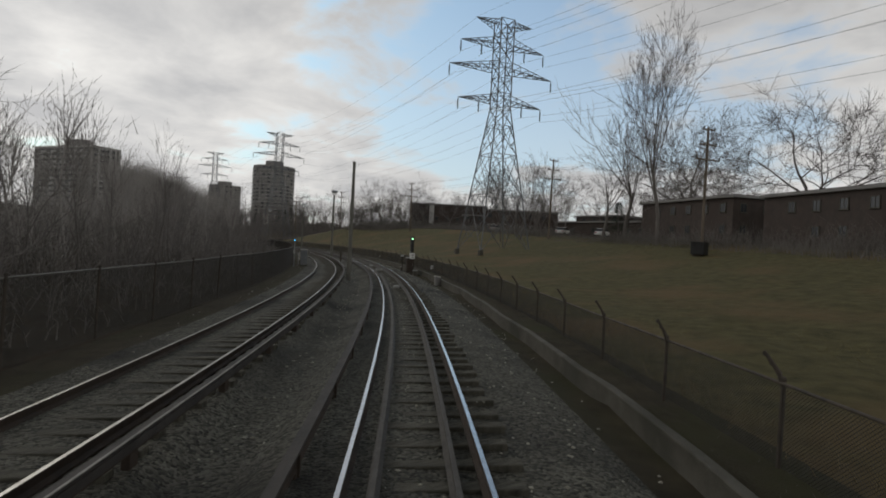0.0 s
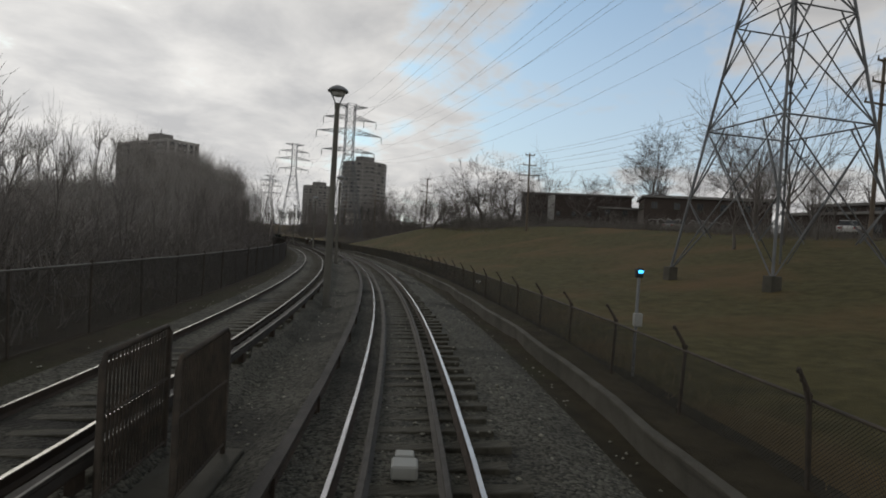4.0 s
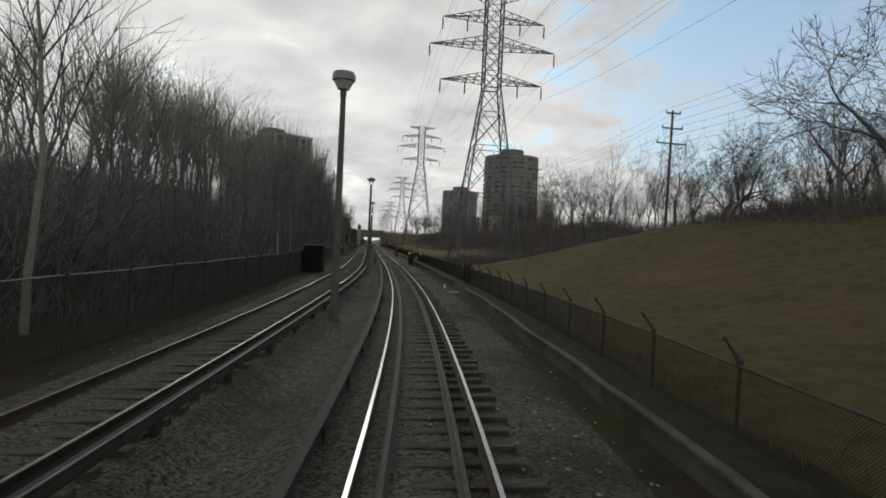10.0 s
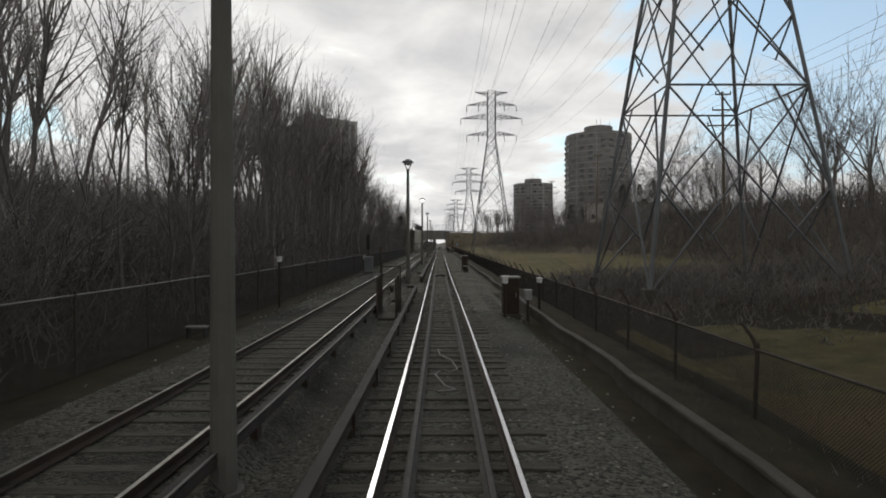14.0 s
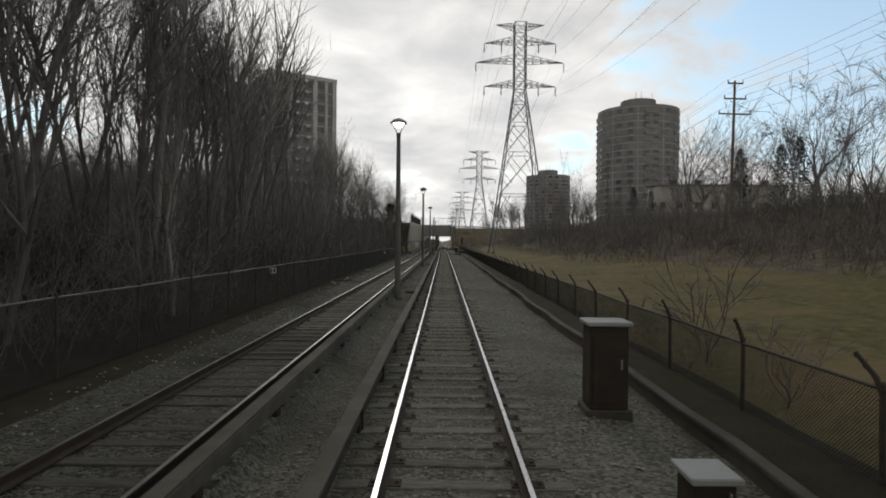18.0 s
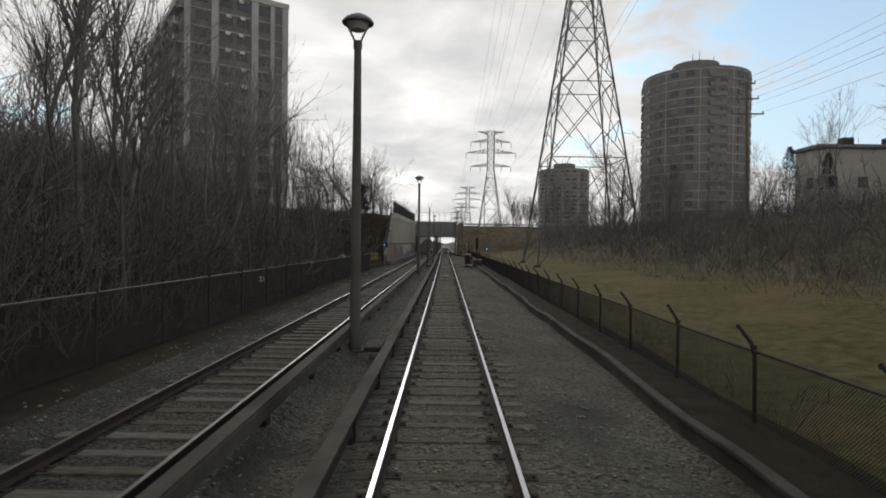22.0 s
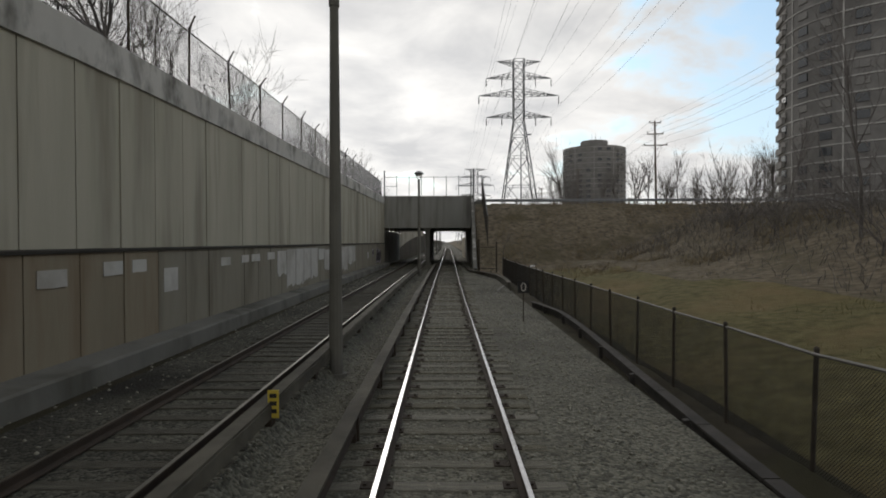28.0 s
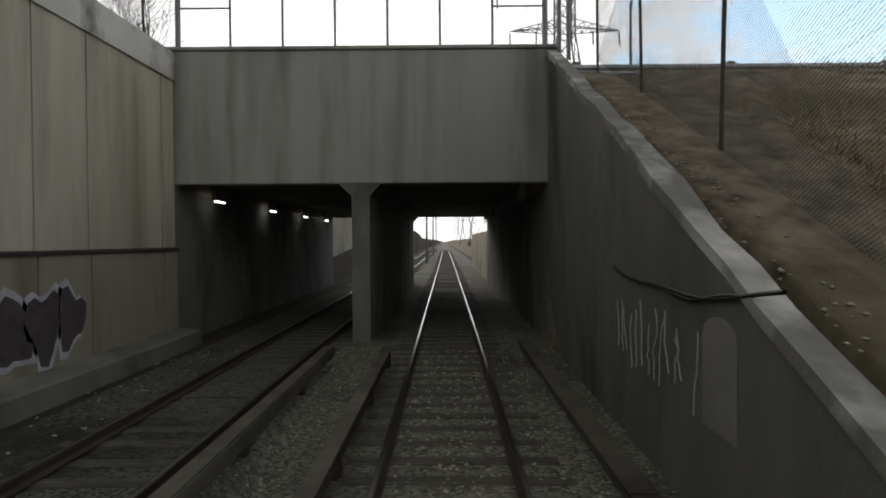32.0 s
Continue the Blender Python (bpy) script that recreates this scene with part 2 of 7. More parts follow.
M["roof"] = surf("flat roof felt", (0.07, 0.065, 0.06), (0.11, 0.10, 0.095), 1, 0.9, 0.4, 20)
M["white"] = surf("white enamel", (0.68, 0.68, 0.66), (0.8, 0.8, 0.78), 2, 0.5, 0.1, 30, c3=(0.5, 0.48, 0.44), s3=0.5)
M["cabinet"] = surf("grey cabinet paint", (0.28, 0.29, 0.27), (0.38, 0.385, 0.36), 1.5, 0.6, 0.1, 30, c3=(0.2, 0.19, 0.16), s3=0.5)
M["black"] = surf("black paint", (0.018, 0.018, 0.018), (0.035, 0.034, 0.033), 3, 0.6)
M["yellow"] = surf("yellow plate", (0.55, 0.42, 0.05), (0.62, 0.48, 0.08), 3, 0.6)
M["red"] = surf("red paint", (0.35, 0.03, 0.025), (0.42, 0.05, 0.04), 3, 0.5)
M["wood"] = surf("weathered pole wood", (0.11, 0.088, 0.066), (0.2, 0.165, 0.13), 1.5, 0.9, 0.5, 20, stretch=(1, 1, 0.2))
M["purple"] = surf("faded spray paint", (0.30, 0.28, 0.32), (0.5, 0.48, 0.5), 4, 0.8)
M["spraydark"] = surf("dark spray paint", (0.05, 0.042, 0.048), (0.085, 0.072, 0.08), 4, 0.8)
M["patch"] = surf("pale cover paint", (0.46, 0.45, 0.42), (0.55, 0.54, 0.5), 1.5, 0.85, 0.2, 30, c3=(0.38, 0.36, 0.32), s3=0.8)
M["dullpale"] = surf("dull pale concrete", (0.20, 0.195, 0.185), (0.28, 0.27, 0.255), 0.6, 0.85, 0.2, 20)
M["guardrail"] = surf("dull guard rail steel", (0.05, 0.046, 0.041), (0.085, 0.078, 0.069), 3, 0.75, 0.3, 60)
M["tubepale"] = surf("dull galvanised tube", (0.15, 0.145, 0.13), (0.24, 0.23, 0.21), 3, 0.65, 0.2, 60, metal=0.2)
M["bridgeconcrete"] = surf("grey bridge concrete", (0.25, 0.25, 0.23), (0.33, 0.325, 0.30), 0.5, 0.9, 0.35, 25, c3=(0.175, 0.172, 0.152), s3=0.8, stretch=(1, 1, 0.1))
M["coping"] = surf("blotched coping concrete", (0.46, 0.445, 0.40), (0.58, 0.565, 0.52), 0.8, 0.9, 0.3, 25, c3=(0.13, 0.123, 0.107), s3=0.95, stretch=(1, 1, 0.6))
M["grime"] = surf("dark wall joint and stain", (0.03, 0.027, 0.022), (0.05, 0.045, 0.038), 2, 0.95)
M["panel"] = surf("streaked wall concrete", (0.37, 0.35, 0.275), (0.48, 0.455, 0.365), 0.7, 0.9, 0.35, 25, c3=(0.26, 0.24, 0.185), s3=0.75, stretch=(1, 1, 0.12))
M["panelrust"] = surf("rust-streaked wall concrete", (0.22, 0.185, 0.13), (0.32, 0.28, 0.205), 0.7, 0.9, 0.35, 25, c3=(0.16, 0.105, 0.06), s3=0.7, stretch=(1, 1, 0.15))
M["panelgrey"] = surf("damp streaked wall concrete", (0.215, 0.198, 0.155), (0.31, 0.288, 0.23), 0.7, 0.9, 0.35, 25, c3=(0.15, 0.13, 0.095), s3=0.7, stretch=(1, 1, 0.15))
M["panelstreak"] = surf("lime-streaked wall concrete", (0.20, 0.172, 0.125), (0.30, 0.262, 0.195), 0.7, 0.9, 0.35, 25, c3=(0.52, 0.50, 0.45), s3=1.1, stretch=(1, 1, 0.1))
# leaf litter kept dark enough to paint in the ditch's shade too
M["duffshade"] = surf("dark leaves and painted shade", (0.036, 0.032, 0.022), (0.068, 0.058, 0.038), 1.6, 0.95, 1.0, 40, c3=(0.05, 0.05, 0.026), s3=0.3, spec=0.1)
M["dampgrey"] = surf("dark grey concrete", (0.125, 0.123, 0.108), (0.20, 0.195, 0.172), 0.6, 0.85, 0.35, 25, c3=(0.075, 0.073, 0.058), s3=0.5, stretch=(1, 1, 0.4))
M["spraywhite"] = surf("white spray paint", (0.42, 0.42, 0.41), (0.52, 0.52, 0.5), 4, 0.8)
M["polepaint"] = surf("grey lamp post concrete", (0.12, 0.117, 0.10), (0.19, 0.184, 0.158), 0.8, 0.85, 0.3, 30, c3=(0.11, 0.108, 0.10), s3=0.4)
M["grassblade"] = surf("winter grass blades", (0.10, 0.09, 0.038), (0.19, 0.16, 0.072), 0.6, 0.95, c3=(0.21, 0.155, 0.08), s3=0.12)
M["boxgreen"] = surf("dark green paint", (0.008, 0.012, 0.010), (0.016, 0.022, 0.018), 2, 0.6, 0.2, 30, c3=(0.02, 0.02, 0.016), s3=0.6, spec=0.1)
M["drystalk"] = surf("dry grass stalks", (0.15, 0.115, 0.06), (0.24, 0.19, 0.11), 1, 0.95)
M["chipped"] = surf("chipped cap concrete", (0.13, 0.127, 0.112), (0.21, 0.205, 0.185), 1.2, 0.9, 0.6, 14, c3=(0.50, 0.49, 0.46), s3=0.75)
M["litterbag"] = surf("pale plastic litter", (0.6, 0.6, 0.58), (0.75, 0.75, 0.73), 4, 0.5, 0.3, 20)


def glowing(name, colour, strength):
    m = bpy.data.materials.new(name)
    m.use_nodes = True
    p = m.node_tree.nodes["Principled BSDF"]
    p.inputs["Base Color"].default_value = (*colour, 1)
    p.inputs["Emission Color"].default_value, p.inputs["Emission Strength"].default_value = (*colour, 1), strength
    return m


M["lit"] = glowing("lit tube", (1.0, 0.98, 0.92), 4)
M["litlamp"] = glowing("lit street lamp", (1.0, 0.95, 0.85), 3)
M["green"] = glowing("green signal lens", (0.35, 1.0, 0.45), 4)
M["bluelit"] = glowing("blue marker lens", (0.05, 0.45, 1.0), 4)


# ---- helpers of the build ----
def smooth(a, b, x):
    t = np.clip((np.asarray(x, float) - a) / (np.asarray(b, float) - a), 0, 1)
    return t * t * (3 - 2 * t)


# the track's centre line: y and x of a few points, the rest a smooth curve between them
KY = np.array([-420, -330, -270, -224.9, -189.9, -153.5, -129, -116.7, -92, -67.6, -25, 5.7, 55.6, 118, 143, 168, 200, 500, 2600.0])
KX = np.array([-190, -108.5, -64, -36.9, -20.6, -9.6, -4.85, -3.14, -1.0, -0.15, 0.06, 0.1, 0.2, 0.22, 0.2, 0.3, 0.42, 0.5, 0.5])


def _spline(x, y):
    n = len(x)
    h, a, r = np.diff(x), np.zeros((n, n)), np.zeros(n)
    a[0, 0] = a[-1, -1] = 1
    for i in range(1, n - 1):
        a[i, i - 1:i + 2] = h[i - 1], 2 * (h[i - 1] + h[i]), h[i]
        r[i] = 3 * ((y[i + 1] - y[i]) / h[i] - (y[i] - y[i - 1]) / h[i - 1])
    c = np.linalg.solve(a, r)
    return h, c


_H, _C = _spline(KY, KX)


def mid(y):
    """x and slope of the centre line at y."""
    y = np.asarray(y, float)
    i = np.clip(np.searchsorted(KY, y) - 1, 0, len(KY) - 2)
    b = (KX[i + 1] - KX[i]) / _H[i] - _H[i] * (2 * _C[i] + _C[i + 1]) / 3
    d = (_C[i + 1] - _C[i]) / (3 * _H[i])
    s = y - KY[i]
    return KX[i] + s * (b + s * (_C[i] + s * d)), b + s * (2 * _C[i] + 3 * s * d)


def at(y, u, z=0.0):
    """World place of a point u metres right of the track's centre line."""
    y, u, z = np.broadcast_arrays(np.asarray(y, float), np.asarray(u, float), np.asarray(z, float))
    x, k = mid(y)
    q = np.sqrt(1 + k * k)
    return np.stack([x + u / q, y - u * k / q, z], -1)


def turn_at(y):
    return -math.degrees(math.atan(float(mid(y)[1])))


def cant(y):
    return math.radians(3.0) * (1 - smooth(-95, -62, y))


WALL = -7.2             # face of the retaining wall
WALLTOP_Y = [96, 102, 108.5, 110, 111.9, 113.2, 114.4, 115.8, 117.8, 118.7, 124, 178, 225, 330, 380]
WALLTOP_Z = [-0.3, 0.0, 0.8, 1.4, 2.5, 3.15, 3.6, 4.6, 6.0, 6.5, 6.7, 7.4, 6.5, 5.0, 3.0]
BY0, BY1 = 178.8, 201.0  # the bridge's faces


def left_of(y):
    """The other track's centre: the two draw together after the curve."""
    return np.interp(y, [-190, -110, -95], [-4.52, -4.75, -4.72]) + 0.77 * smooth(-105, -50, y)


def drift(y):
    """How far the near track strays from the smooth centre line."""
    return np.interp(y, [-240, -225, -200, -180, -160, -129, -104, -80, -67, -55, -25, 18, 106, 156], [-0.02, -0.02, -0.05, 0.0, 0.02, 0.0, 0.085, 0.115, 0.06, 0.06, 0.025, 0.025, 0.03, -0.04])


def post_of(y):
    """The line of the lamp posts between the tracks."""
    return np.interp(y, [-200, -160, -125, -90, -54, -15, 16, 30, 60], [-2.82, -2.68, -2.54, -2.75, -2.52, -2.24, -2.33, -2.3, -2.42])


def walltop(y):
    return np.interp(y, WALLTOP_Y, WALLTOP_Z)


def land(y, u):
    """Height of the ground, in the track's own coordinates."""
    y, u = np.broadcast_arrays(np.asarray(y, float), np.asarray(u, float))
    z = np.full(y.shape, -0.188)
    wide = smooth(-50, -90, y)
    z = z - 0.22 * smooth(-1.5 - 0.15 * wide, -1.8 - 0.2 * wide, u) * (1 - smooth(-2.35 - 0.4 * wide, -2.6 - 0.5 * wide, u)) * (1 - smooth(172, 178, y))
    lip = np.where((y > 164.5) & (y < 178.8), 2.75, 3.7)      # the bank fills up to the wing wall
    # right: ditch, verge, the grassy hill, the bank
    z = np.where(u > 2.0, -0.188 - np.interp(y, [-45, -20], [0.25, 0.12]) * smooth(2.0, 3.2, u), z)
    sunk = 0.42 * smooth(114, 120, y) * (1 - smooth(160, 166, y)) * (1 - smooth(5.0, 8.5, u))
    v = np.where(u > lip, -0.12 - sunk, z)
    crest = np.interp(y, [-300, -260, -200, -143, -100, -54], [2.6, 3.0, 3.9, 5.2, 6.3, 6.3])
    width = np.interp(y, [-260, -143, -80, -54], [50, 46, 34, 30])
    hill = (1 - smooth(-68, -14, y)) * crest * smooth(4.6, width, u)
    foot = np.interp(y, [-60, -20, 20, 80, 125, 200], [30, 25, 21, 18, 14, 10])
    rise = np.interp(y, [-60, 0, 100, 150], [6.0, 5.4, 4.6, 4.0])
    bank = smooth(-60, -10, y) * (0.9 * np.clip((u - 5) / (foot - 5), 0, 1) + rise * smooth(foot, foot + 16, u))
    high = np.interp(y, [-300, -260, -200, -143, -100, 0, 110, 170], [2.6, 3.0, 3.9, 5.2, 6.3, 6.3, 5.8, 6.7]) * smooth(30, 50, u)
    v = np.where(u > lip, v + np.maximum(np.maximum(hill, bank), high), v)
    road = np.minimum(6.7, 7.0 - np.maximum(0, 178.0 - y) * 0.5) - np.maximum(0, y - 201.5) * 0.6
    v = np.where((u > lip) & (y > 150), np.maximum(v, road), v)
    # left: the wooded side, then the ground behind the wall
    w = -u
    l = -0.25 + np.interp(y, [-130, -80, 110], [3.2, 6.0, 6.4]) * smooth(8.5, np.interp(y, [0, 80], [36, 25]), w)
    behind = np.interp(w, [7.5, 16, 40], [0, 0.6, 1.0]) + walltop(y) - 0.25
    l = np.where(y > 96, np.maximum(np.where(w > 7.5, l, -0.25), behind), l)
    l = np.where((y > 174) & (y < 210), np.maximum(l, road), l)
    z = np.where(w > 7.5, l, np.where(w > 6.4, -0.188 - 0.06 * smooth(6.4, 7.2, w), z))
    return np.where(u > lip, v, z)


def floor_at(y, u):
    return float(land(y, u))


def ground_at(x, y):
    """Height of the ground at a place in the world."""
    c = y
    for _ in range(8):
        mx, k = mid(c)
        c += ((x - mx) * k + (y - c)) / (1 + k * k)
    mx, k = mid(c)
    q = math.sqrt(1 + float(k) ** 2)
    return floor_at(c, float((x - mx) - (y - c) * k) / q)


def bm_box(bm, a, b, bevel=0.0):
    """A box between two corners, bevelled if asked."""
    a, b = Vector(a), Vector(b)
    r = bmesh.ops.create_cube(bm, size=1.0, matrix=Matrix.Translation((a + b) / 2) @ Matrix.Diagonal((*(b - a), 1)))
    if bevel:
        es = {e for v in r["verts"] for e in v.link_edges}
        bmesh.ops.bevel(bm, geom=list(es), offset=bevel, segments=1, affect="EDGES", profile=0.5)


def bm_bar(bm, p, q, r, sides=6, r2=None):
    """A round bar from p to q."""
    p, q = Vector(p), Vector(q)
    d = q - p
    m = Matrix.Translation((p + q) / 2) @ d.to_track_quat("Z", "Y").to_matrix().to_4x4()
    bmesh.ops.create_cone(bm, cap_ends=True, segments=sides, radius1=r, radius2=r if r2 is None else r2, depth=d.length, matrix=m)


def finish(bm, name, material, smooth_angle=None):
    me = bpy.data.meshes.new(name)
    bm.normal_update()
    bm.to_mesh(me)
    bm.free()
    for mt in (material if isinstance(material, (list, tuple)) else (material,)):
        me.materials.append(M[mt] if isinstance(mt, str) else mt)
    if smooth_angle:
        me.shade_smooth()
    return me


def part(name, bm, material, parent, label=""):
    ob = new(name, finish(bm, name, material) if isinstance(bm, bmesh.types.BMesh) else bm)
    ob.parent = parent
    return tagged(ob, label)


def thing(name, m, label, category, group="", kind=""):
    ob = new(name)
    ob.empty_display_size = 0.2
    ob.matrix_basis = m if isinstance(m, Matrix) else Matrix.Translation(m)
    return tagged(ob, label, category, group, kind)


def raw(name, verts, faces, material):
    me = bpy.data.meshes.new(name)
    me.from_pydata([tuple(v) for v in verts], [], [tuple(f) for f in faces])
    for mt in (material if isinstance(material, (list, tuple)) else (material,)):
        me.materials.append(M[mt])
    me.update()
    return me


def quick(name, verts, faces, material):
    """As raw, from arrays of quads or triangles."""
    verts, faces = np.asarray(verts, np.float32), np.asarray(faces, np.int32)
    me = bpy.data.meshes.new(name)
    n, k = faces.shape
    me.vertices.add(len(verts))
    me.vertices.foreach_set("co", verts.ravel())
    me.loops.add(n * k)
    me.loops.foreach_set("vertex_index", faces.ravel())
    me.polygons.add(n)
    me.polygons.foreach_set("loop_start", np.arange(n, dtype=np.int32) * k)
    me.update(calc_edges=True)
    me.materials.append(M[material])
    return me


def tubes(p, q, r0, r1, sides=3):
    """Verts and quads of many thin tapered bars, from arrays."""
    p, q = np.asarray(p, float), np.asarray(q, float)
    r0, r1 = np.broadcast_to(r0, len(p)), np.broadcast_to(r1, len(p))
    d = q - p
    d /= np.linalg.norm(d, axis=1, keepdims=True) + 1e-9
    ref = np.where(np.abs(d[:, 2:]) > 0.9, np.array([[1.0, 0, 0]]), np.array([[0, 0, 1.0]]))
    a = np.cross(d, ref)
    a /= np.linalg.norm(a, axis=1, keepdims=True) + 1e-9
    b = np.cross(d, a)
    ang = np.arange(sides) * 2 * np.pi / sides
    ring = np.cos(ang)[None, :, None] * a[:, None] + np.sin(ang)[None, :, None] * b[:, None]
    v = np.concatenate([p[:, None] + ring * r0[:, None, None], q[:, None] + ring * r1[:, None, None]], 1).reshape(-1, 3)
    base = np.arange(len(p))[:, None] * 2 * sides
    i = np.arange(sides)[None]
    j = (i + 1) % sides
    f = np.stack([base + i, base + j, base + sides + j, base + sides + i], -1).reshape(-1, 4)
    return v, f


def sticks(p, q, r0, r1, tip, sides=3):
    """Triangles of many thin bars; those of the mask tip run out to a point."""
    p, q, tip = np.asarray(p, float), np.asarray(q, float), np.asarray(tip, bool)
    r0, r1 = np.broadcast_to(r0, len(p)), np.broadcast_to(r1, len(p))
    v, f = tubes(p[~tip], q[~tip], r0[~tip], r1[~tip], sides)
    f = np.concatenate([f[:, [0, 1, 2]], f[:, [0, 2, 3]]])
    w, g = tubes(p[tip], q[tip], r0[tip], r0[tip], sides)
    n = int(tip.sum())
    w = np.concatenate([w.reshape(n, 2, sides, 3)[:, 0], q[tip][:, None]], 1)
    i = np.arange(sides)
    g = (np.stack([i, (i + 1) % sides, np.full(sides, sides)], -1)[None] + np.arange(n)[:, None, None] * (sides + 1)).reshape(-1, 3)
    return np.concatenate([v, w.reshape(-1, 3)]), np.concatenate([f, g + len(v)])


def polytube(name, pts, r, material, sides=5):
    """One bent tube through the points."""
    p = np.asarray(pts, float)
    d = np.gradient(p, axis=0)
    d /= np.linalg.norm(d, axis=1, keepdims=True) + 1e-9
    a = np.cross(d, np.where(np.abs(d[:, 2:]) > 0.9, np.array([[1.0, 0, 0]]), np.array([[0, 0, 1.0]])))
    a /= np.linalg.norm(a, axis=1, keepdims=True) + 1e-9
    b = np.cross(d, a)
    ang = np.arange(sides) * 2 * np.pi / sides
    v = p[:, None] + r * (np.cos(ang)[None, :, None] * a[:, None] + np.sin(ang)[None, :, None] * b[:, None])
    n = len(p)
    i, j = np.meshgrid(np.arange(n - 1), np.arange(sides), indexing="ij")
    k = (j + 1) % sides
    f = np.stack([i * sides + j, i * sides + k, (i + 1) * sides + k, (i + 1) * sides + j], -1).reshape(-1, 4)
    return quick(name, v.reshape(-1, 3), f, material)


def sweep(name, profile, ys, material, closed=True, canted=None, caps=True, shift=None):
    """A profile of (u, z) drawn along the track; shift: a function of y that moves it sideways."""
    ys = np.asarray(ys, float)
    n = len(profile)
    rows = []
    for u, z in profile:
        zz = z + ((u - canted) * np.tan(cant(ys)) if canted is not None else 0 * ys)
        rows.append(at(ys, u + (shift(ys) if shift else 0), zz))
    v = np.stack(rows, 1).reshape(-1, 3)
    f = []
    m = n if closed else n - 1
    for i in range(len(ys) - 1):
        for j in range(m):
            k = (j + 1) % n
            f.append((i * n + j, i * n + k, (i + 1) * n + k, (i + 1) * n + j))
    if closed and caps:
        f += [tuple(range(n))[::-1], tuple((len(ys) - 1) * n + j for j in range(n))]
    me = raw(name, v, f, material)
    return me


# ---- ground: one sheet to the horizon ----
GU = [-1500, -150, -110, -80, -60, -48, -40, -34, -29, -25, -21.5, -18.5, -16, -14, -12, -10.4, -9.2, -8.3, -7.75, -7.45, -6.9, -6.3, -5.0, -3.4, -3.1, -2.75, -2.6, -2.35, -2.1, -1.8, -1.5, -1.0,
      0, 1.0, 2.0, 2.6, 2.9, 3.2, 3.6, 3.8, 4.2, 4.6, 5.0, 5.6, 6.4, 7.4, 8.6, 10, 11.5, 13, 14.5, 16, 17.5, 19, 21, 23, 25, 27.5, 30, 33, 37, 43, 52, 65, 85, 115, 150, 1500]
GY = list(np.arange(-330, 300, 2.0)) + list(np.arange(300, 560, 8.0)) + [600, 680, 800, 1000, 1400, 2400]


def make_ground():
    rng = np.random.RandomState(3)
    yy, uu = np.meshgrid(GY, GU, indexing="ij")
    zz = land(yy, uu)
    rough = np.where((uu > 4.3) | (uu < -8), 1.0, 0.0)
    amp = np.where(uu > 0, np.where((yy > 148) & (yy < 179) & (uu > 5), 0.13, 0.05), 0.14)
    zz = zz + rough * amp * rng.randn(*zz.shape)
    pts = at(yy, np.clip(uu, -150, 150), zz)
    pts[:, 0] += (-1400, 0, 0)
    pts[:, -1] += (1400, 0, 0)
    r, c = zz.shape
    idx = np.arange(r * c).reshape(r, c)
    f = np.stack([idx[:-1, :-1], idx[:-1, 1:], idx[1:, 1:], idx[1:, :-1]], -1).reshape(-1, 4)
    me = quick("ground", pts.reshape(-1, 3), f, "ballast")
    for k in ("grass", "litter", "brushsoil", "asphalt", "duffshade", "verge", "ballastpale"):
        me.materials.append(M[k])
    yc = ((yy[:-1, :-1] + yy[1:, 1:]) / 2).ravel()
    uc = ((uu[:-1, :-1] + uu[1:, 1:]) / 2).ravel()
    slot = np.zeros(len(yc), np.int32)
    slot[(yc + 4 * np.sin(uc * 5) + 3 * np.sin(uc * 13 + yc) > -34) & (uc > -3.0) & (uc < 3.5)] = 7
    slot[uc > 3.7] = 1
    slot[(uc > 3.7) & (yc > -44 + 6 * np.sin(uc * 0.9))] = 6
    slot[(uc > 4.6) & (uc < 30) & (yc > -46 + 3 * np.sin(uc * 1.7)) & (yc < -20 + 3 * np.sin(uc * 0.8))] = 2
    # dark dirt strip; its colour also carries the dim lower-left of the view
    slot[(uc < -6.3)] = 5
    # dark leaves by the kerb; the ditch's shade and fence's dimming are painted in
    slot[(uc > np.where((yc > 117) & (yc < 148), 3.75, np.where(yc > -28, 3.45, 2.75))) & (uc < 5.0)] = 5
    slot[uc < -7.4] = 2
    foot = np.interp(yc, [-60, -20, 20, 80, 125, 200], [60, 28, 22, 18, 14, 5])
    slot[(uc > foot)] = 3
    slot[(yc > 158) & (uc > 3.7)] = 3
    slot[(yc > 164.5) & (yc < 178.8) & (uc > 2.7)] = 3
    slot[(yc > 180) & (yc < 200) & ((uc > 4.4) | (uc < -8))] = 4
    me.polygons.foreach_set("material_index", slot)
    me.shade_smooth()
    tagged(new("ground", me), "ballast between the tracks, dry winter grass and leaf litter beside them", "ground", kind="structure")


make_ground()

# ---- tracks ----
TRACK_Y = np.concatenate([np.arange(-330, -60, 3.0), np.arange(-60, 181, 8.0), np.arange(181, 700, 40.0)])


def rail_profile(uc, z=0.0, head=0.034, h=0.16, foot=0.07):
    return [(uc - foot, z - h), (uc + foot, z - h), (uc + foot, z - h + 0.02), (uc + 0.012, z - h + 0.05), (uc + 0.012, z - 0.045), (uc + head, z - 0.035),
            (uc + head, z - 0.007), (uc + head - 0.007, z), (uc - head + 0.007, z), (uc - head, z - 0.007), (uc - head, z - 0.035), (uc - 0.012, z - 0.045),
            (uc - 0.012, z - h + 0.05), (uc - foot, z - h + 0.02)]


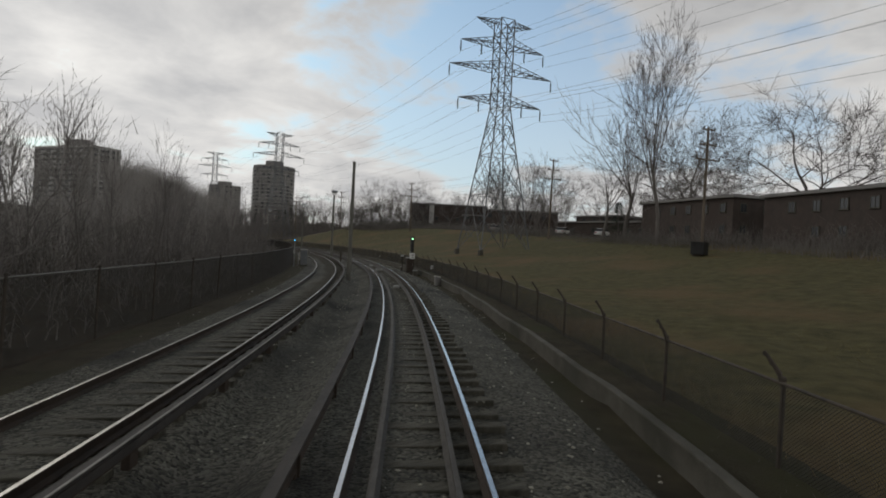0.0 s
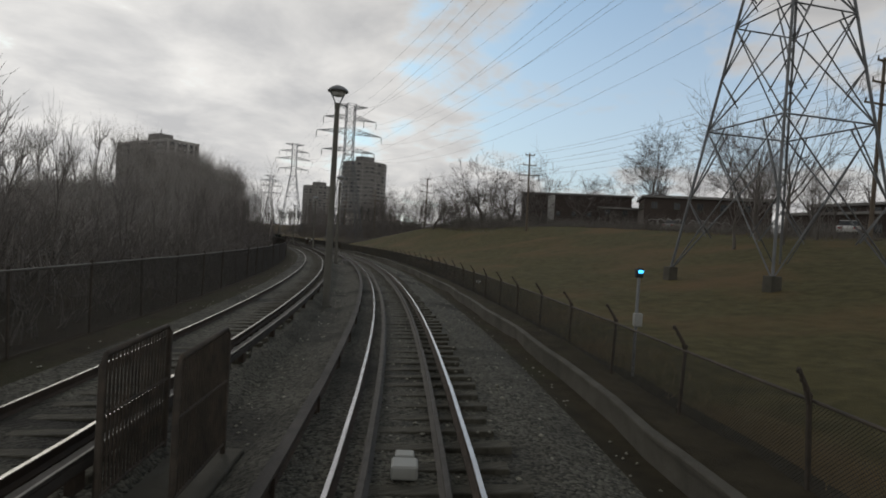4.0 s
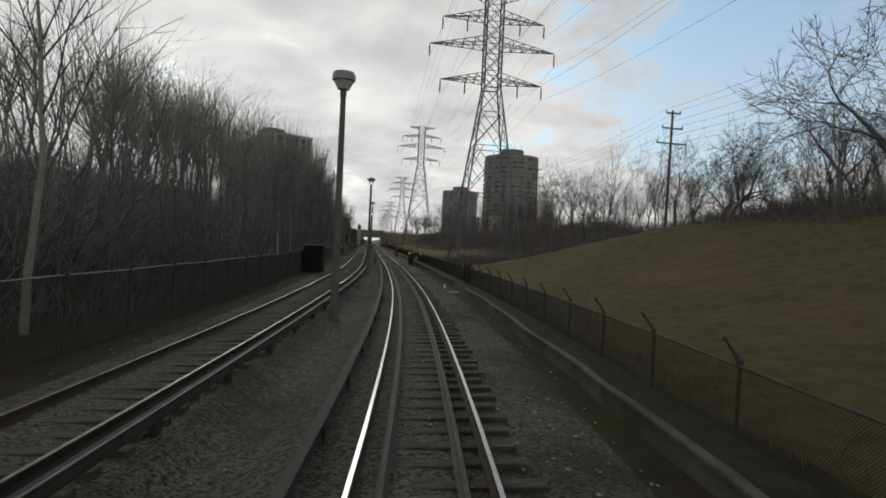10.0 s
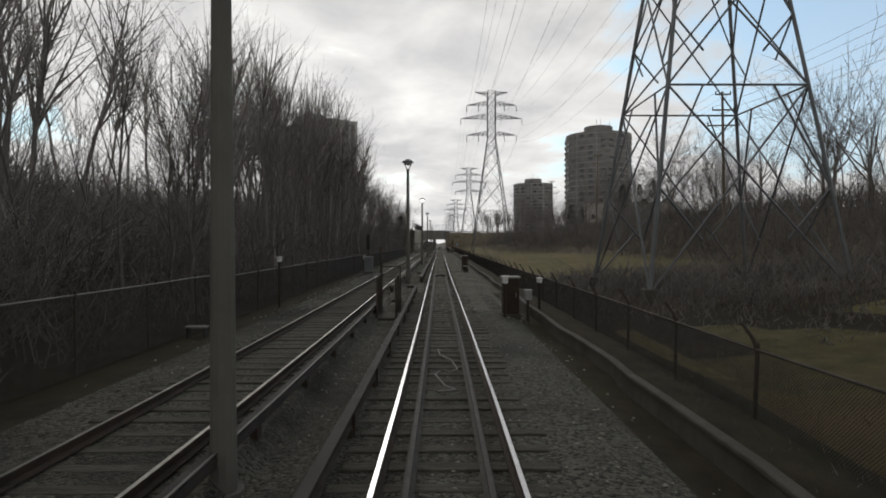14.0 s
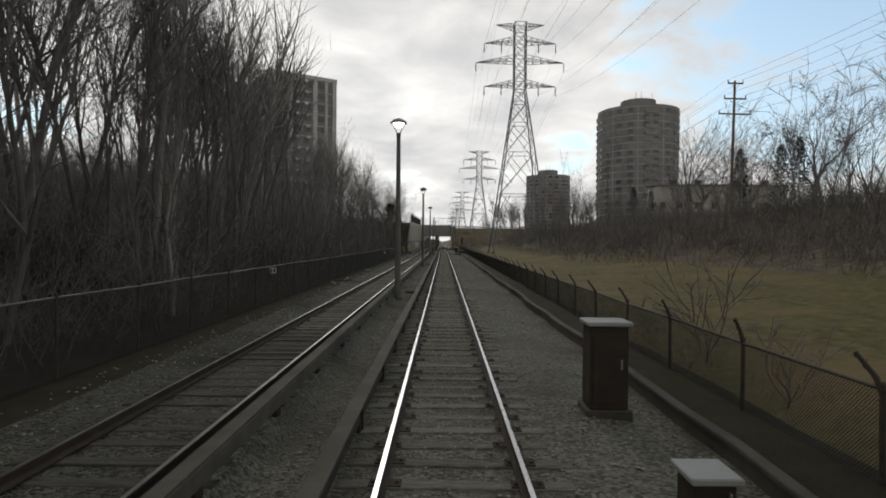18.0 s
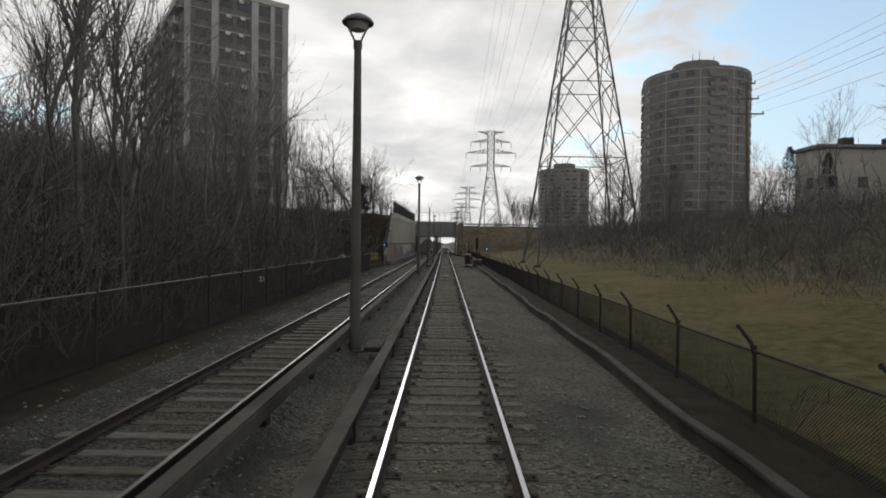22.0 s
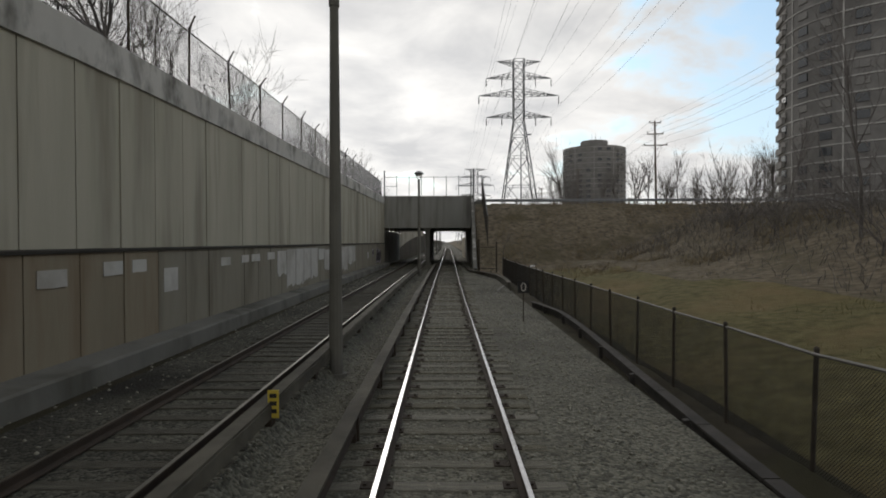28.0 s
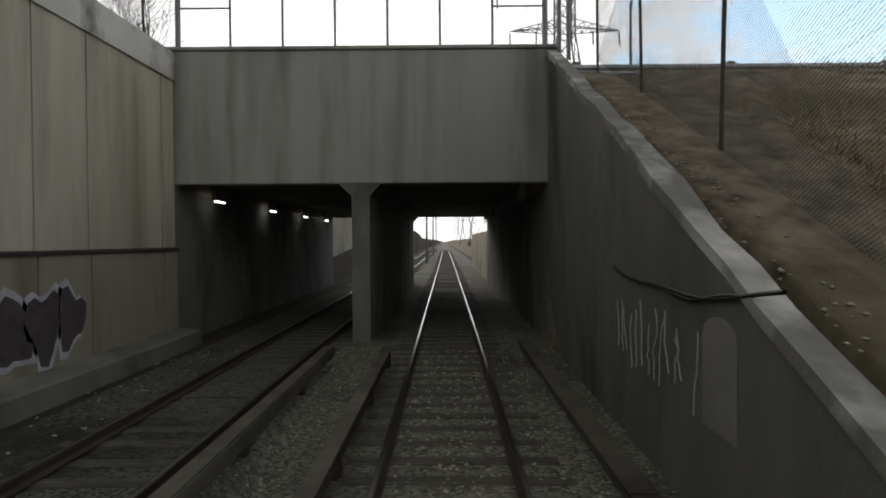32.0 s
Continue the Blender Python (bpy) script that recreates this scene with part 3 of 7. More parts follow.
def make_rail(name, uc, ys, parent, bright="steel", z=0.0, label="", shift=None):
    prof = rail_profile(uc, z)
    me = sweep(name, prof, ys, ["rust", bright], canted=0.0, shift=shift)
    n = len(prof)
    for i, p in enumerate(me.polygons):
        if i < n * (len(ys) - 1) and i % n == 7:
            p.material_index = 1
    return part(name, me, None, parent, label)


def make_track(shift, label, bright):
    tr = thing("railway_track", (0, 0, 0), label, "railway track", "tracks")
    for s in (-1, 1):
        make_rail("rail", s * 0.78, TRACK_Y, tr, bright, 0.0, "running rail with a bright worn head and rusty sides", shift)
    return tr


track_a = make_track(drift, "railway track on timber sleepers with bright rail heads, set in ballast", "steel")
track_b = make_track(left_of, "second railway track on weathered timber sleepers, set in ballast", "steeldull")

# guard rails inside the curve, drawn together to a point at their end
GY2 = np.concatenate([np.arange(-330, -24, 3.0), [-20, -15.8, -15.6, -14.4]])
for side in (-1, 1):
    pr = rail_profile(0.0, -0.015)
    vs = []
    off = side * np.interp(GY2, [-330, -15.75, -14.4], [0.44, 0.44, 0.03])
    rows = [at(GY2, off + u + drift(GY2), z + (off + u) * np.tan(cant(GY2))) for u, z in pr]
    v = np.stack(rows, 1).reshape(-1, 3)
    n = len(pr)
    f = [(i * n + j, i * n + (j + 1) % n, (i + 1) * n + (j + 1) % n, (i + 1) * n + j) for i in range(len(GY2) - 1) for j in range(n)]
    f.append(tuple((len(GY2) - 1) * n + j for j in range(n)))
    part("guard_rail", raw("guard_rail", v, f, "guardrail"), None, track_a, "dull rusty guard rail inside the running rail")


def sleeper_mesh():
    bm = bmesh.new()
    bm_box(bm, (-1.3, -0.115, -0.17), (1.3, 0.115, 0.0), 0.012)
    return finish(bm, "sleeper", "sleeper")


def plate_mesh():
    bm = bmesh.new()
    bm_box(bm, (-0.18, -0.09, 0.0), (0.18, 0.09, 0.014))
    for k in (-0.13, 0.13):
        bm_box(bm, (k - 0.02, -0.03, 0.01), (k + 0.02, 0.03, 0.035))
    return finish(bm, "tie_plate", "rust")


# ---- third rails under cover boards ----
def third_rail(u, side, y0, y1, board, label, shift=None, wide=0.10, top=0.19, strip=False):
    """side: where the running rail lies, +1 right or -1 left."""
    ob = thing("third_rail", (0, 0, 0), label, "third rail", "third rails")
    ys = TRACK_Y[(TRACK_Y > y0) & (TRACK_Y < y1)]
    ys = np.concatenate([[y0], ys, [y1]])
    part("conductor_rail", sweep("conductor_rail", rail_profile(u, 0.08, 0.035, 0.12, 0.05), ys, "rust", canted=0.0, shift=shift), None, ob)
    part("cover_board", sweep("cover_board", [(u - wide, top), (u + wide, top), (u + wide, top + 0.035), (u - wide, top + 0.035)], ys, board, canted=0.0, shift=shift), None, ob, "timber cover board over the live rail")
    e = u - side * wide
    part("side_board", sweep("side_board", [(e - 0.018, 0.0), (e + 0.018, 0.0), (e + 0.018, top - 0.002), (e - 0.018, top - 0.002)], ys, board, canted=0.0, shift=shift), None, ob)
    # added strip: draws the live rail's bright edge line on the board
    if strip:
        part("edge_strip", sweep("edge_strip", [(e - 0.014, top + 0.037), (e + 0.016, top + 0.037), (e + 0.016, top + 0.05), (e - 0.014, top + 0.05)], ys, "tubepale", canted=0.0, shift=shift), None, ob, "added pale strip for the live rail's bright edge")
    bm = bmesh.new()
    bm_box(bm, (-0.05, -0.10, -0.22), (0.05, 0.10, -0.04), 0.01)
    bm_box(bm, (side * 0.06 - 0.02, -0.03, -0.22), (side * 0.06 + 0.02, 0.03, top - 0.002))
    me = finish(bm, "bracket", "rust")
    for y in np.arange(y0 + 0.5, y1, 2.9):
        p = part("bracket", me, None, ob)
        uu = u + (float(shift(y)) if shift else 0)
        p.matrix_basis = pose(*at(y, uu, u * math.tan(float(cant(y)))), 0, 0, turn_at(y))
    return ob


third_rail(-1.36, 1, -300, -29, "boarddark", "live third rail under a dark tarred cover board", drift, 0.07, 0.14)
third_rail(-1.31, 1, -22, 176, "board", "live third rail under a grey weathered cover board", drift)
third_rail(1.36, -1, -300, -36, "boarddark", "live third rail of the second track under a dark board", left_of, 0.06, 0.10, True)
third_rail(1.31, -1, -30, 176, "board", "live third rail of the second track under a weathered board", left_of)

# ---- kerb wall along the right-hand side ----
KERB_RUNS = (np.arange(-330, -76.4, 1.5), np.arange(-69.5, 118.5, 1.5))
wobble = lambda y: 0.045 * np.sin(y * 0.9) + 0.05 * np.sin(y * 0.37 + 1) + 0.02 * np.sin(y * 2.3)
kerb = thing("kerb_wall", (0, 0, 0), "low concrete kerb wall that holds the verge beside the track", "kerb", kind="structure")
for run in KERB_RUNS:
    part("kerb_stone", sweep("kerb_stone", [(3.56, -0.75), (3.68, -0.75), (3.68, -0.012), (3.665, 0.0), (3.52, 0.0), (3.505, -0.015), (3.505, -0.065), (3.56, -0.075)], run, "kerb", shift=wobble), None, kerb)
# the last stretch swings towards the track before the bridge, under timber planks
K2 = np.array([148.2, 150, 152, 154, 156, 158, 160, 162, 163.6, 166, 169, 172, 175, 178])
bend = lambda y: np.interp(y, [148, 151.5, 156, 160, 163.5, 166, 177], [3.72, 3.9, 3.74, 3.1, 2.0, 1.85, 1.85])
part("kerb_stone", sweep("kerb_stone", [(-0.08, -0.75), (0.14, -0.75), (0.14, -0.05), (-0.08, -0.05)], K2, "kerb", shift=bend), None, kerb)
for a, b in zip(K2[:-1], K2[1:]):
    yy = np.array([a + 0.02, b - 0.02])
    part("plank", sweep("plank", [(-0.12, -0.045), (0.18, -0.045), (0.18, 0.0), (-0.12, 0.0)], yy, "board", shift=bend), None, kerb, "weathered plank on top of the kerb")
# between them a low edge of old planks wanders out to the fence, held by stakes
K3 = np.arange(117.5, 139.6, 2.0)
stray = lambda y: np.interp(y, [117.5, 122, 125, 128, 132, 136, 139.5], [3.58, 3.8, 3.95, 4.12, 4.35, 4.42, 3.85])
for a, b in zip(K3[:-1], K3[1:]):
    part("plank", sweep("plank", [(0.05, -0.62), (0.09, -0.62), (0.09, -0.30), (0.16, -0.30), (0.16, -0.26), (-0.05, -0.26), (-0.05, -0.30), (0.05, -0.30)], np.array([a + 0.015, b - 0.015]), "boarddark", shift=stray), None, kerb, "dark rotten edging plank")
bm = bmesh.new()
bm_box(bm, (-0.05, -0.05, -0.3), (0.05, 0.05, 0.38), 0.008)
stake = finish(bm, "stake", "boarddark")
for y in np.arange(118.6, 139, 3.1):
    part("stake", stake, None, kerb).matrix_basis = pose(*at(y, float(stray(y)) - 0.12, -0.62), 3, -4, turn_at(y))
pipe = tagged(new("pale_pipe", polytube("pale_pipe", [at(147.5, 3.4, -0.14), at(146.0, 3.05, -0.16), at(144.3, 2.72, -0.18)], 0.036, "dullpale", 8)), "pale plastic pipe lying beside the kerb's end", "pipe")


# ---- fences ----
def make_fence(u, y0, y1, height, label, arms=0, step=2.9, base=None, rail_r=0.024, base_fn=None, rail_m="tubepale", wire_r=0.0034):
    """Chain link between tubular posts, with a top rail; arms: the side to which the wire arms lean."""
    ob = thing("chain_link_fence", (0, 0, 0), label, "fence", "fences")
    ys = np.arange(y0, y1 + 0.01, step)
    gz = np.array([base_fn(y) if base_fn else floor_at(y, u) if base is None else base for y in ys])
    rng = np.random.RandomState(int(abs(y0) * 7 + abs(u) * 13))
    bm = bmesh.new()
    bm_bar(bm, (0, 0, -0.3), (0, 0, height + 0.04), 0.032, 7)
    bmesh.ops.create_uvsphere(bm, u_segments=7, v_segments=4, radius=0.04, matrix=Matrix.Translation((0, 0, height + 0.05)))
    post = finish(bm, "post", "fencesteel")
    bm = bmesh.new()
    bm_bar(bm, (0, 0, height - 0.05), (arms * 0.06, 0, height + 0.14), 0.034, 6, 0.03)
    bm_bar(bm, (arms * 0.06, 0, height + 0.13), (arms * 0.24, 0, height + 0.38), 0.03, 6, 0.022)
    for k in (0.3, 0.62, 0.95):
        bm_bar(bm, (arms * 0.24 * k, -0.02, height + 0.03 + 0.33 * k), (arms * 0.24 * k, 0.02, height + 0.03 + 0.33 * k), 0.03, 5)
    arm = finish(bm, "barb_arm", "fencesteel")
    for y, z in zip(ys, gz):
        p = part("post", post, None, ob)
        p.matrix_basis = pose(*at(y, u, z), rng.uniform(-2, 2), rng.uniform(-2, 2), turn_at(y))
        if arms:
            a = part("barb_arm", arm, None, p)
            a.matrix_basis = pose(0, 0, 0, 0, 0, rng.uniform(-35, 35))
    sag = rng.uniform(-0.03, 0.0, len(ys))
    top = at(ys, u, gz + height + sag)
    part("top_rail", polytube("top_rail", top, rail_r, rail_m), None, ob)
    # the woven wire
    sp = 0.052
    n = int((y1 - y0) / sp)
    a = y0 + np.arange(n) * sp
    p, q = [], []
    for s in (1, -1):
        b = np.clip(a + s * height, y0, y1)
        part_h = np.abs(b - a) / height
        zb = np.interp(a, ys, gz)
        zt = np.interp(b, ys, gz)
        p.append(at(a, u, zb + 0.02))
        q.append(at(b, u, zt + 0.02 + (height - 0.02) * part_h))
    v, f = tubes(np.concatenate(p), np.concatenate(q), wire_r, wire_r, 3)
    m = quick("wire_mesh", v, f, "wire")
    tagged(part("wire_mesh", m, None, ob, "woven chain-link wire"), kind="stuff")
    return ob


make_fence(4.6, -270, -62, 1.07, "rusty chain-link fence with leaning barbed-wire arms above the track", -1, rail_m="fencesteel")
make_fence(4.6, -64.1, 116, 1.07, "chain-link fence with leaning barbed-wire arms beside the verge", -1, rail_m="fencesteel")
make_fence(4.7, 115.7, 163, 1.58, "plain chain-link fence with a sagging top rail at the bank's foot", 0, 2.3)
make_fence(-7.6, -250, -40, 1.7, "weathered chain-link fence in front of the dark thicket", 0, 3.0)
make_fence(-7.6, -40, 96, 1.6, "weathered chain-link fence along the wooded side", 0, 3.0)


# ---- retaining wall, bridge ----
def make_wall():
    w = thing("retaining_wall", (0, 0, 0), "tall stained concrete retaining wall of ribbed panels with a ledge", "retaining wall", kind="structure")
    step = 1.54
    y = 108.72
    rng = np.random.RandomState(5)
    while y < 178.4:
        y1 = min(y + step, 178.7)
        za, zb = float(walltop(y)), float(walltop(y1))
        g = 0.02
        d = rng.uniform(-0.012, 0.012)

        def panel(name, u0, u1, zl, zta, ztb, mt):
            pa, pb, pc, pd = at(y + g, u0, zl), at(y1 - g, u0, zl), at(y1 - g, u0, ztb), at(y + g, u0, zta)
            back = [at(y + g, u1, zl), at(y1 - g, u1, zl), at(y1 - g, u1, ztb), at(y + g, u1, zta)]
            me = raw(name, [pa, pb, pc, pd, *back], [(0, 1, 2, 3), (7, 6, 5, 4), (0, 4, 5, 1), (1, 5, 6, 2), (2, 6, 7, 3), (3, 7, 4, 0)], mt)
            part(name, me, None, w)
        if min(za, zb) > 0.2:
            panel("lower_panel", WALL + d, WALL - 0.35, -0.3, min(za, 2.31), min(zb, 2.31), "panelstreak" if y < 119 else "panelrust" if y < 126 else "panelgrey")
        if max(za, zb) > 2.45:
            panel("upper_panel", WALL - 0.06 + d, WALL - 0.40, 2.37, max(2.39, za - 0.02), max(2.39, zb - 0.02), "panel" if y > 115 else "panelstreak")
        y = y1
    part("run_stain", sweep("run_stain", [(WALL - 0.02, 0.3), (WALL + 0.018, 0.3), (WALL + 0.018, 2.28), (WALL - 0.02, 2.28)], [114.15, 114.5], "grime"), None, w, "dark run stain below the ledge's end")
    # backing, ledge, coping, footing
    yy = np.linspace(108.8, 178.7, 54)
    zt = walltop(yy)
    rows = [at(yy, WALL - 0.10, -0.3 + 0 * yy), at(yy, WALL - 0.10, np.maximum(zt - 0.05, 0)), at(yy, WALL - 0.55, np.maximum(zt - 0.05, 0)), at(yy, WALL - 0.55, -0.3 + 0 * yy)]
    v = np.stack(rows, 1).reshape(-1, 3)
    f = [(i * 4 + j, i * 4 + (j + 1) % 4, i * 4 + 4 + (j + 1) % 4, i * 4 + 4 + j) for i in range(len(yy) - 1) for j in range(4)]
    f += [(3, 2, 1, 0)]
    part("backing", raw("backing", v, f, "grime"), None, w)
    part("ledge", sweep("ledge", [(WALL - 0.08, 2.30), (WALL + 0.05, 2.30), (WALL + 0.05, 2.36), (WALL - 0.08, 2.39)], np.linspace(114.5, 178.7, 34), "grime"), None, w, "dark ledge between the two rows of panels")
    yc = np.linspace(119.5, 178.7, 40)
    zc = walltop(yc)
    rows = [at(yc, WALL + 0.0, zc - 0.62), at(yc, WALL + 0.0, zc + 0.12), at(yc, WALL - 0.5, zc + 0.12), at(yc, WALL - 0.5, zc - 0.62)]
    v = np.stack(rows, 1).reshape(-1, 3)
    f = [(i * 4 + j, i * 4 + (j + 1) % 4, i * 4 + 4 + (j + 1) % 4, i * 4 + 4 + j) for i in range(len(yc) - 1) for j in range(4)] + [(3, 2, 1, 0)]
    part("coping", raw("coping", v, f, "coping"), None, w, "paler coping band with run stains")
    part("footing", sweep("footing", [(WALL - 0.1, -0.3), (WALL + 0.62, -0.3), (WALL + 0.60, 0.16), (WALL + 0.56, 0.20), (WALL - 0.1, 0.27)], np.linspace(107.6, 178.7, 37), "dampgrey"), None, w, "sloping concrete footing")
    return w


wall = make_wall()
make_fence(WALL - 0.35, 107.6, 118.3, 1.55, "thin tilted fence stepping up the wall's slope", 0, 2.12, base_fn=lambda y: float(walltop(y)) - 0.1, wire_r=0.0024)
make_fence(WALL - 0.25, 120, 178, 1.75, "galvanised chain-link fence on top of the retaining wall", 1, 3.2, wire_r=0.0024, base_fn=lambda y: float(walltop(y)) + 0.1)



def make_bridge():
    b = thing("road_bridge", (0, 0, 0), "concrete road bridge with two track openings and a solid parapet", "bridge", kind="structure")

    def box(name, x0, x1, y0, y1, z0, z1, mt="concrete", bev=0.0, label=""):
        bm = bmesh.new()
        bm_box(bm, (x0, y0, z0), (x1, y1, z1), bev)
        return part(name, bm, mt, b, label)
    xl, xr = -7.0, 3.0
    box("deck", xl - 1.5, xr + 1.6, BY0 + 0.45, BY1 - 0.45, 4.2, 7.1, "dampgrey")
    box("parapet_beam", xl - 0.2, xr + 0.25, BY0, BY0 + 0.44, 4.05, 7.6, "bridgeconcrete", 0.03, "deep plain concrete beam with faint run stains")
    box("parapet_beam", xl - 0.2, xr + 0.25, BY1 - 0.44, BY1, 4.05, 7.6, "concrete", 0.03)
    box("parapet_cap", xl - 0.2, xr + 0.3, BY0 - 0.06, BY0 + 0.5, 7.6, 7.7, "bridgeconcrete", 0.02)
    # pier wall between the tracks, with haunches
    bm = bmesh.new()
    pts = [(-2.24, -0.3), (-1.76, -0.3), (-1.76, 3.72), (-1.45, 4.05), (-2.58, 4.05), (-2.24, 3.72)]
    vs = [[bm.verts.new((x, y, z)) for x, z in pts] for y in (BY0 + 0.02, BY1 - 0.02)]
    bm.faces.new(vs[0])
    bm.faces.new(vs[1][::-1])
    for i in range(6):
        j = (i + 1) % 6
        bm.faces.new((vs[0][j], vs[0][i], vs[1][i], vs[1][j]))
    bmesh.ops.recalc_face_normals(bm, faces=bm.faces)
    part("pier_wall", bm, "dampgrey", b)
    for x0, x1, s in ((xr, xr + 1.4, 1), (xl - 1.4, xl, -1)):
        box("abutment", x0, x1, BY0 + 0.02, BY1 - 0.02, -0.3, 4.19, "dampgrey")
    # haunches at the outer corners
    for x, s in ((xr, -1), (xl, 1)):
        bm = bmesh.new()
        tri = [(x, 3.9), (x, 4.19), (x + s * 0.28, 4.19)]
        vs = [[bm.verts.new((px_, y, z)) for px_, z in tri] for y in (BY0 + 0.5, BY1 - 0.5)]
        bm.faces.new(vs[0])
        bm.faces.new(vs[1])
        for i in range(3):
            j = (i + 1) % 3
            bm.faces.new((vs[0][j], vs[0][i], vs[1][i], vs[1][j]))
        bmesh.ops.recalc_face_normals(bm, faces=bm.faces)
        part("haunch", bm, "concretedark", b)
    # wing wall stepping down on the bank's side
    bm = bmesh.new()
    side = [(BY0, -0.3), (BY0, 7.55), (BY0 - 0.7, 7.1), (BY0 - 14.6, 0.1), (BY0 - 14.6, -0.3)]
    skew = lambda y: -0.45 * max(0.0, (BY0 - y) / 14.6)
    vs = [[bm.verts.new((x + skew(y), y, z)) for y, z in side] for x in (xr + 0.0, xr + 0.32)]
    bm.faces.new(vs[0])
    bm.faces.new(vs[1])
    for i in range(5):
        j = (i + 1) % 5
        bm.faces.new((vs[0][j], vs[0][i], vs[1][i], vs[1][j]))
    bmesh.ops.recalc_face_normals(bm, faces=bm.faces)
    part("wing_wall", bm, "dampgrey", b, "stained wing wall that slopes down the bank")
    bm = bmesh.new()
    rr = np.random.RandomState(12)
    secs = []
    for k in range(25):
        y = BY0 - 0.1 - 14.6 * k / 24
        z = 7.38 - 7.35 * k / 24
        a, c, d = rr.uniform(-0.05, 0.03), rr.uniform(-0.05, 0.05), rr.uniform(-0.05, 0.03)
        secs.append([bm.verts.new((xx + skew(y), y, zz)) for xx, zz in ((xr - 0.03 + a, z), (xr + 0.30 + c, z), (xr + 0.28 + c, z + 0.15 + d), (xr - 0.02 + a, z + 0.15 + d * 0.6))])
    for s0, s1 in zip(secs[:-1], secs[1:]):
        for i in range(4):
            bm.faces.new((s0[i], s0[(i + 1) % 4], s1[(i + 1) % 4], s1[i]))
    bm.faces.new(secs[0])
    bm.faces.new(secs[-1])
    bmesh.ops.recalc_face_normals(bm, faces=bm.faces)
    part("sloping_cap", bm, "chipped", b, "chipped sloping cap with pale breaks")
    # the walls of the cutting beyond the bridge
    for x, s, top in ((xl - 0.1, -1, 5.8), (xr + 0.2, 1, 3.2)):
        bm = bmesh.new()
        bm_box(bm, (min(x, x + s * 0.5), BY1 + 0.02, -0.3), (max(x, x + s * 0.5), BY1 + (90 if s < 0 else 25), top))
        part("cutting_wall", bm, "concrete", b)
    return b


make_bridge()

# railings on the bridge
rail_fence = thing("bridge_railing", (0, 0, 0), "thin galvanised railing with tall posts on the bridge parapet", "railing")
for k in range(8):
    x = -6.9 + k * 1.41
    end = k in (0, 7)
    bm = bmesh.new()
    bm_bar(bm, (x, BY0 + 0.2, 7.7), (x, BY0 + 0.2, 10.6 if end else 9.98), 0.075 if end else 0.034, 8)
    part("railing_post", bm, "galvdark", rail_fence)
for z, x0, x1 in ((9.85, -6.9, 3.0), (8.8, -6.9, -5.49), (8.8, 1.56, 2.97)):
    bm = bmesh.new()
    bm_bar(bm, (x0, BY0 + 0.2, z), (x1, BY0 + 0.2, z), 0.026, 6)
    part("railing_bar", bm, "galvdark", rail_fence)
# its return above the wing wall
wing = thing("corner_posts", (0, 0, 0), "tall steel corner posts where the bridge railing meets the wing wall", "post")
for y, zb in ((BY0 - 0.5, 7.6), (BY0 - 1.6, 7.1)):
    bm = bmesh.new()
    bm_bar(bm, (3.22, y, zb - 0.3), (3.22, y, 10.6), 0.055, 7)
    part("post", bm, "galvdark", wing)
make_fence(3.8, 168.2, 178.3, 2.95, "tall chain-link fence stepping down behind the wing wall", 0, 3.3, base_fn=lambda y: 7.3 - 0.503 * (178.7 - y), rail_r=0.045, rail_m="galvdark", wire_r=0.0026)
guard = thing("crash_barrier", (0, 0, 0), "steel roadside crash barrier on timber posts along the road", "crash barrier")
for x in np.arange(3.9, 62, 4.3):
    bm = bmesh.new()
    bm_box(bm, (x - 0.1, BY0 + 0.62, 6.2), (x + 0.1, BY0 + 0.82, 7.42), 0.01)
    part("barrier_post", bm, "wood", guard)
me = bmesh.new()
prof = [(0.60, 7.02), (0.52, 7.07), (0.52, 7.13), (0.59, 7.18), (0.52, 7.23), (0.52, 7.30), (0.60, 7.34), (0.615, 7.34), (0.535, 7.30), (0.535, 7.23), (0.605, 7.18), (0.535, 7.13), (0.535, 7.07), (0.615, 7.02)]
ends = [[me.verts.new((x, BY0 + a, z)) for a, z in prof] for x in (3.5, 64)]
for i in range(len(prof)):
    k = (i + 1) % len(prof)
    me.faces.new((ends[0][i], ends[0][k], ends[1][k], ends[1][i]))
part("barrier_beam", me, "galv", guard, "galvanised corrugated beam")
# a street lamp on the road
sl = thing("street_lamp", pose(10.9, 196.5, 6.6), "tall grey street lamp with a raised arm by the road", "street lamp")
bm = bmesh.new()
bm_bar(bm, (0, 0, -0.3), (0, 0, 9.4), 0.11, 10, 0.07)
part("pole", bm, "galvdark", sl)
bm = bmesh.new()
bm_bar(bm, (0, 0, 9.3), (0.85, 0, 11.2), 0.05, 7, 0.04)
part("arm", bm, "galvdark", sl)
bm = bmesh.new()
bm_box(bm, (0.75, -0.16, 11.15), (1.45, 0.16, 11.35), 0.05)
part("head", bm, "galv", sl)
# a gate at the end of the fence, against the wing wall
gt = thing("fence_gate", (0, 0, 0), "dark steel fence gate between two thick posts at the wing wall", "gate")
for x, zt in ((2.98, 2.7), (4.5, 2.45)):
    bm = bmesh.new()
    bm_bar(bm, (x, 163.2, -0.4), (x, 163.2, zt), 0.065, 9)
    part("post", bm, "fencesteel", gt)
for z in (0.15, 2.0):
    bm = bmesh.new()
    bm_bar(bm, (2.98, 163.2, z), (4.5, 163.2, z), 0.028, 6)
    part("rail", bm, "fencesteel", gt)
n = 13
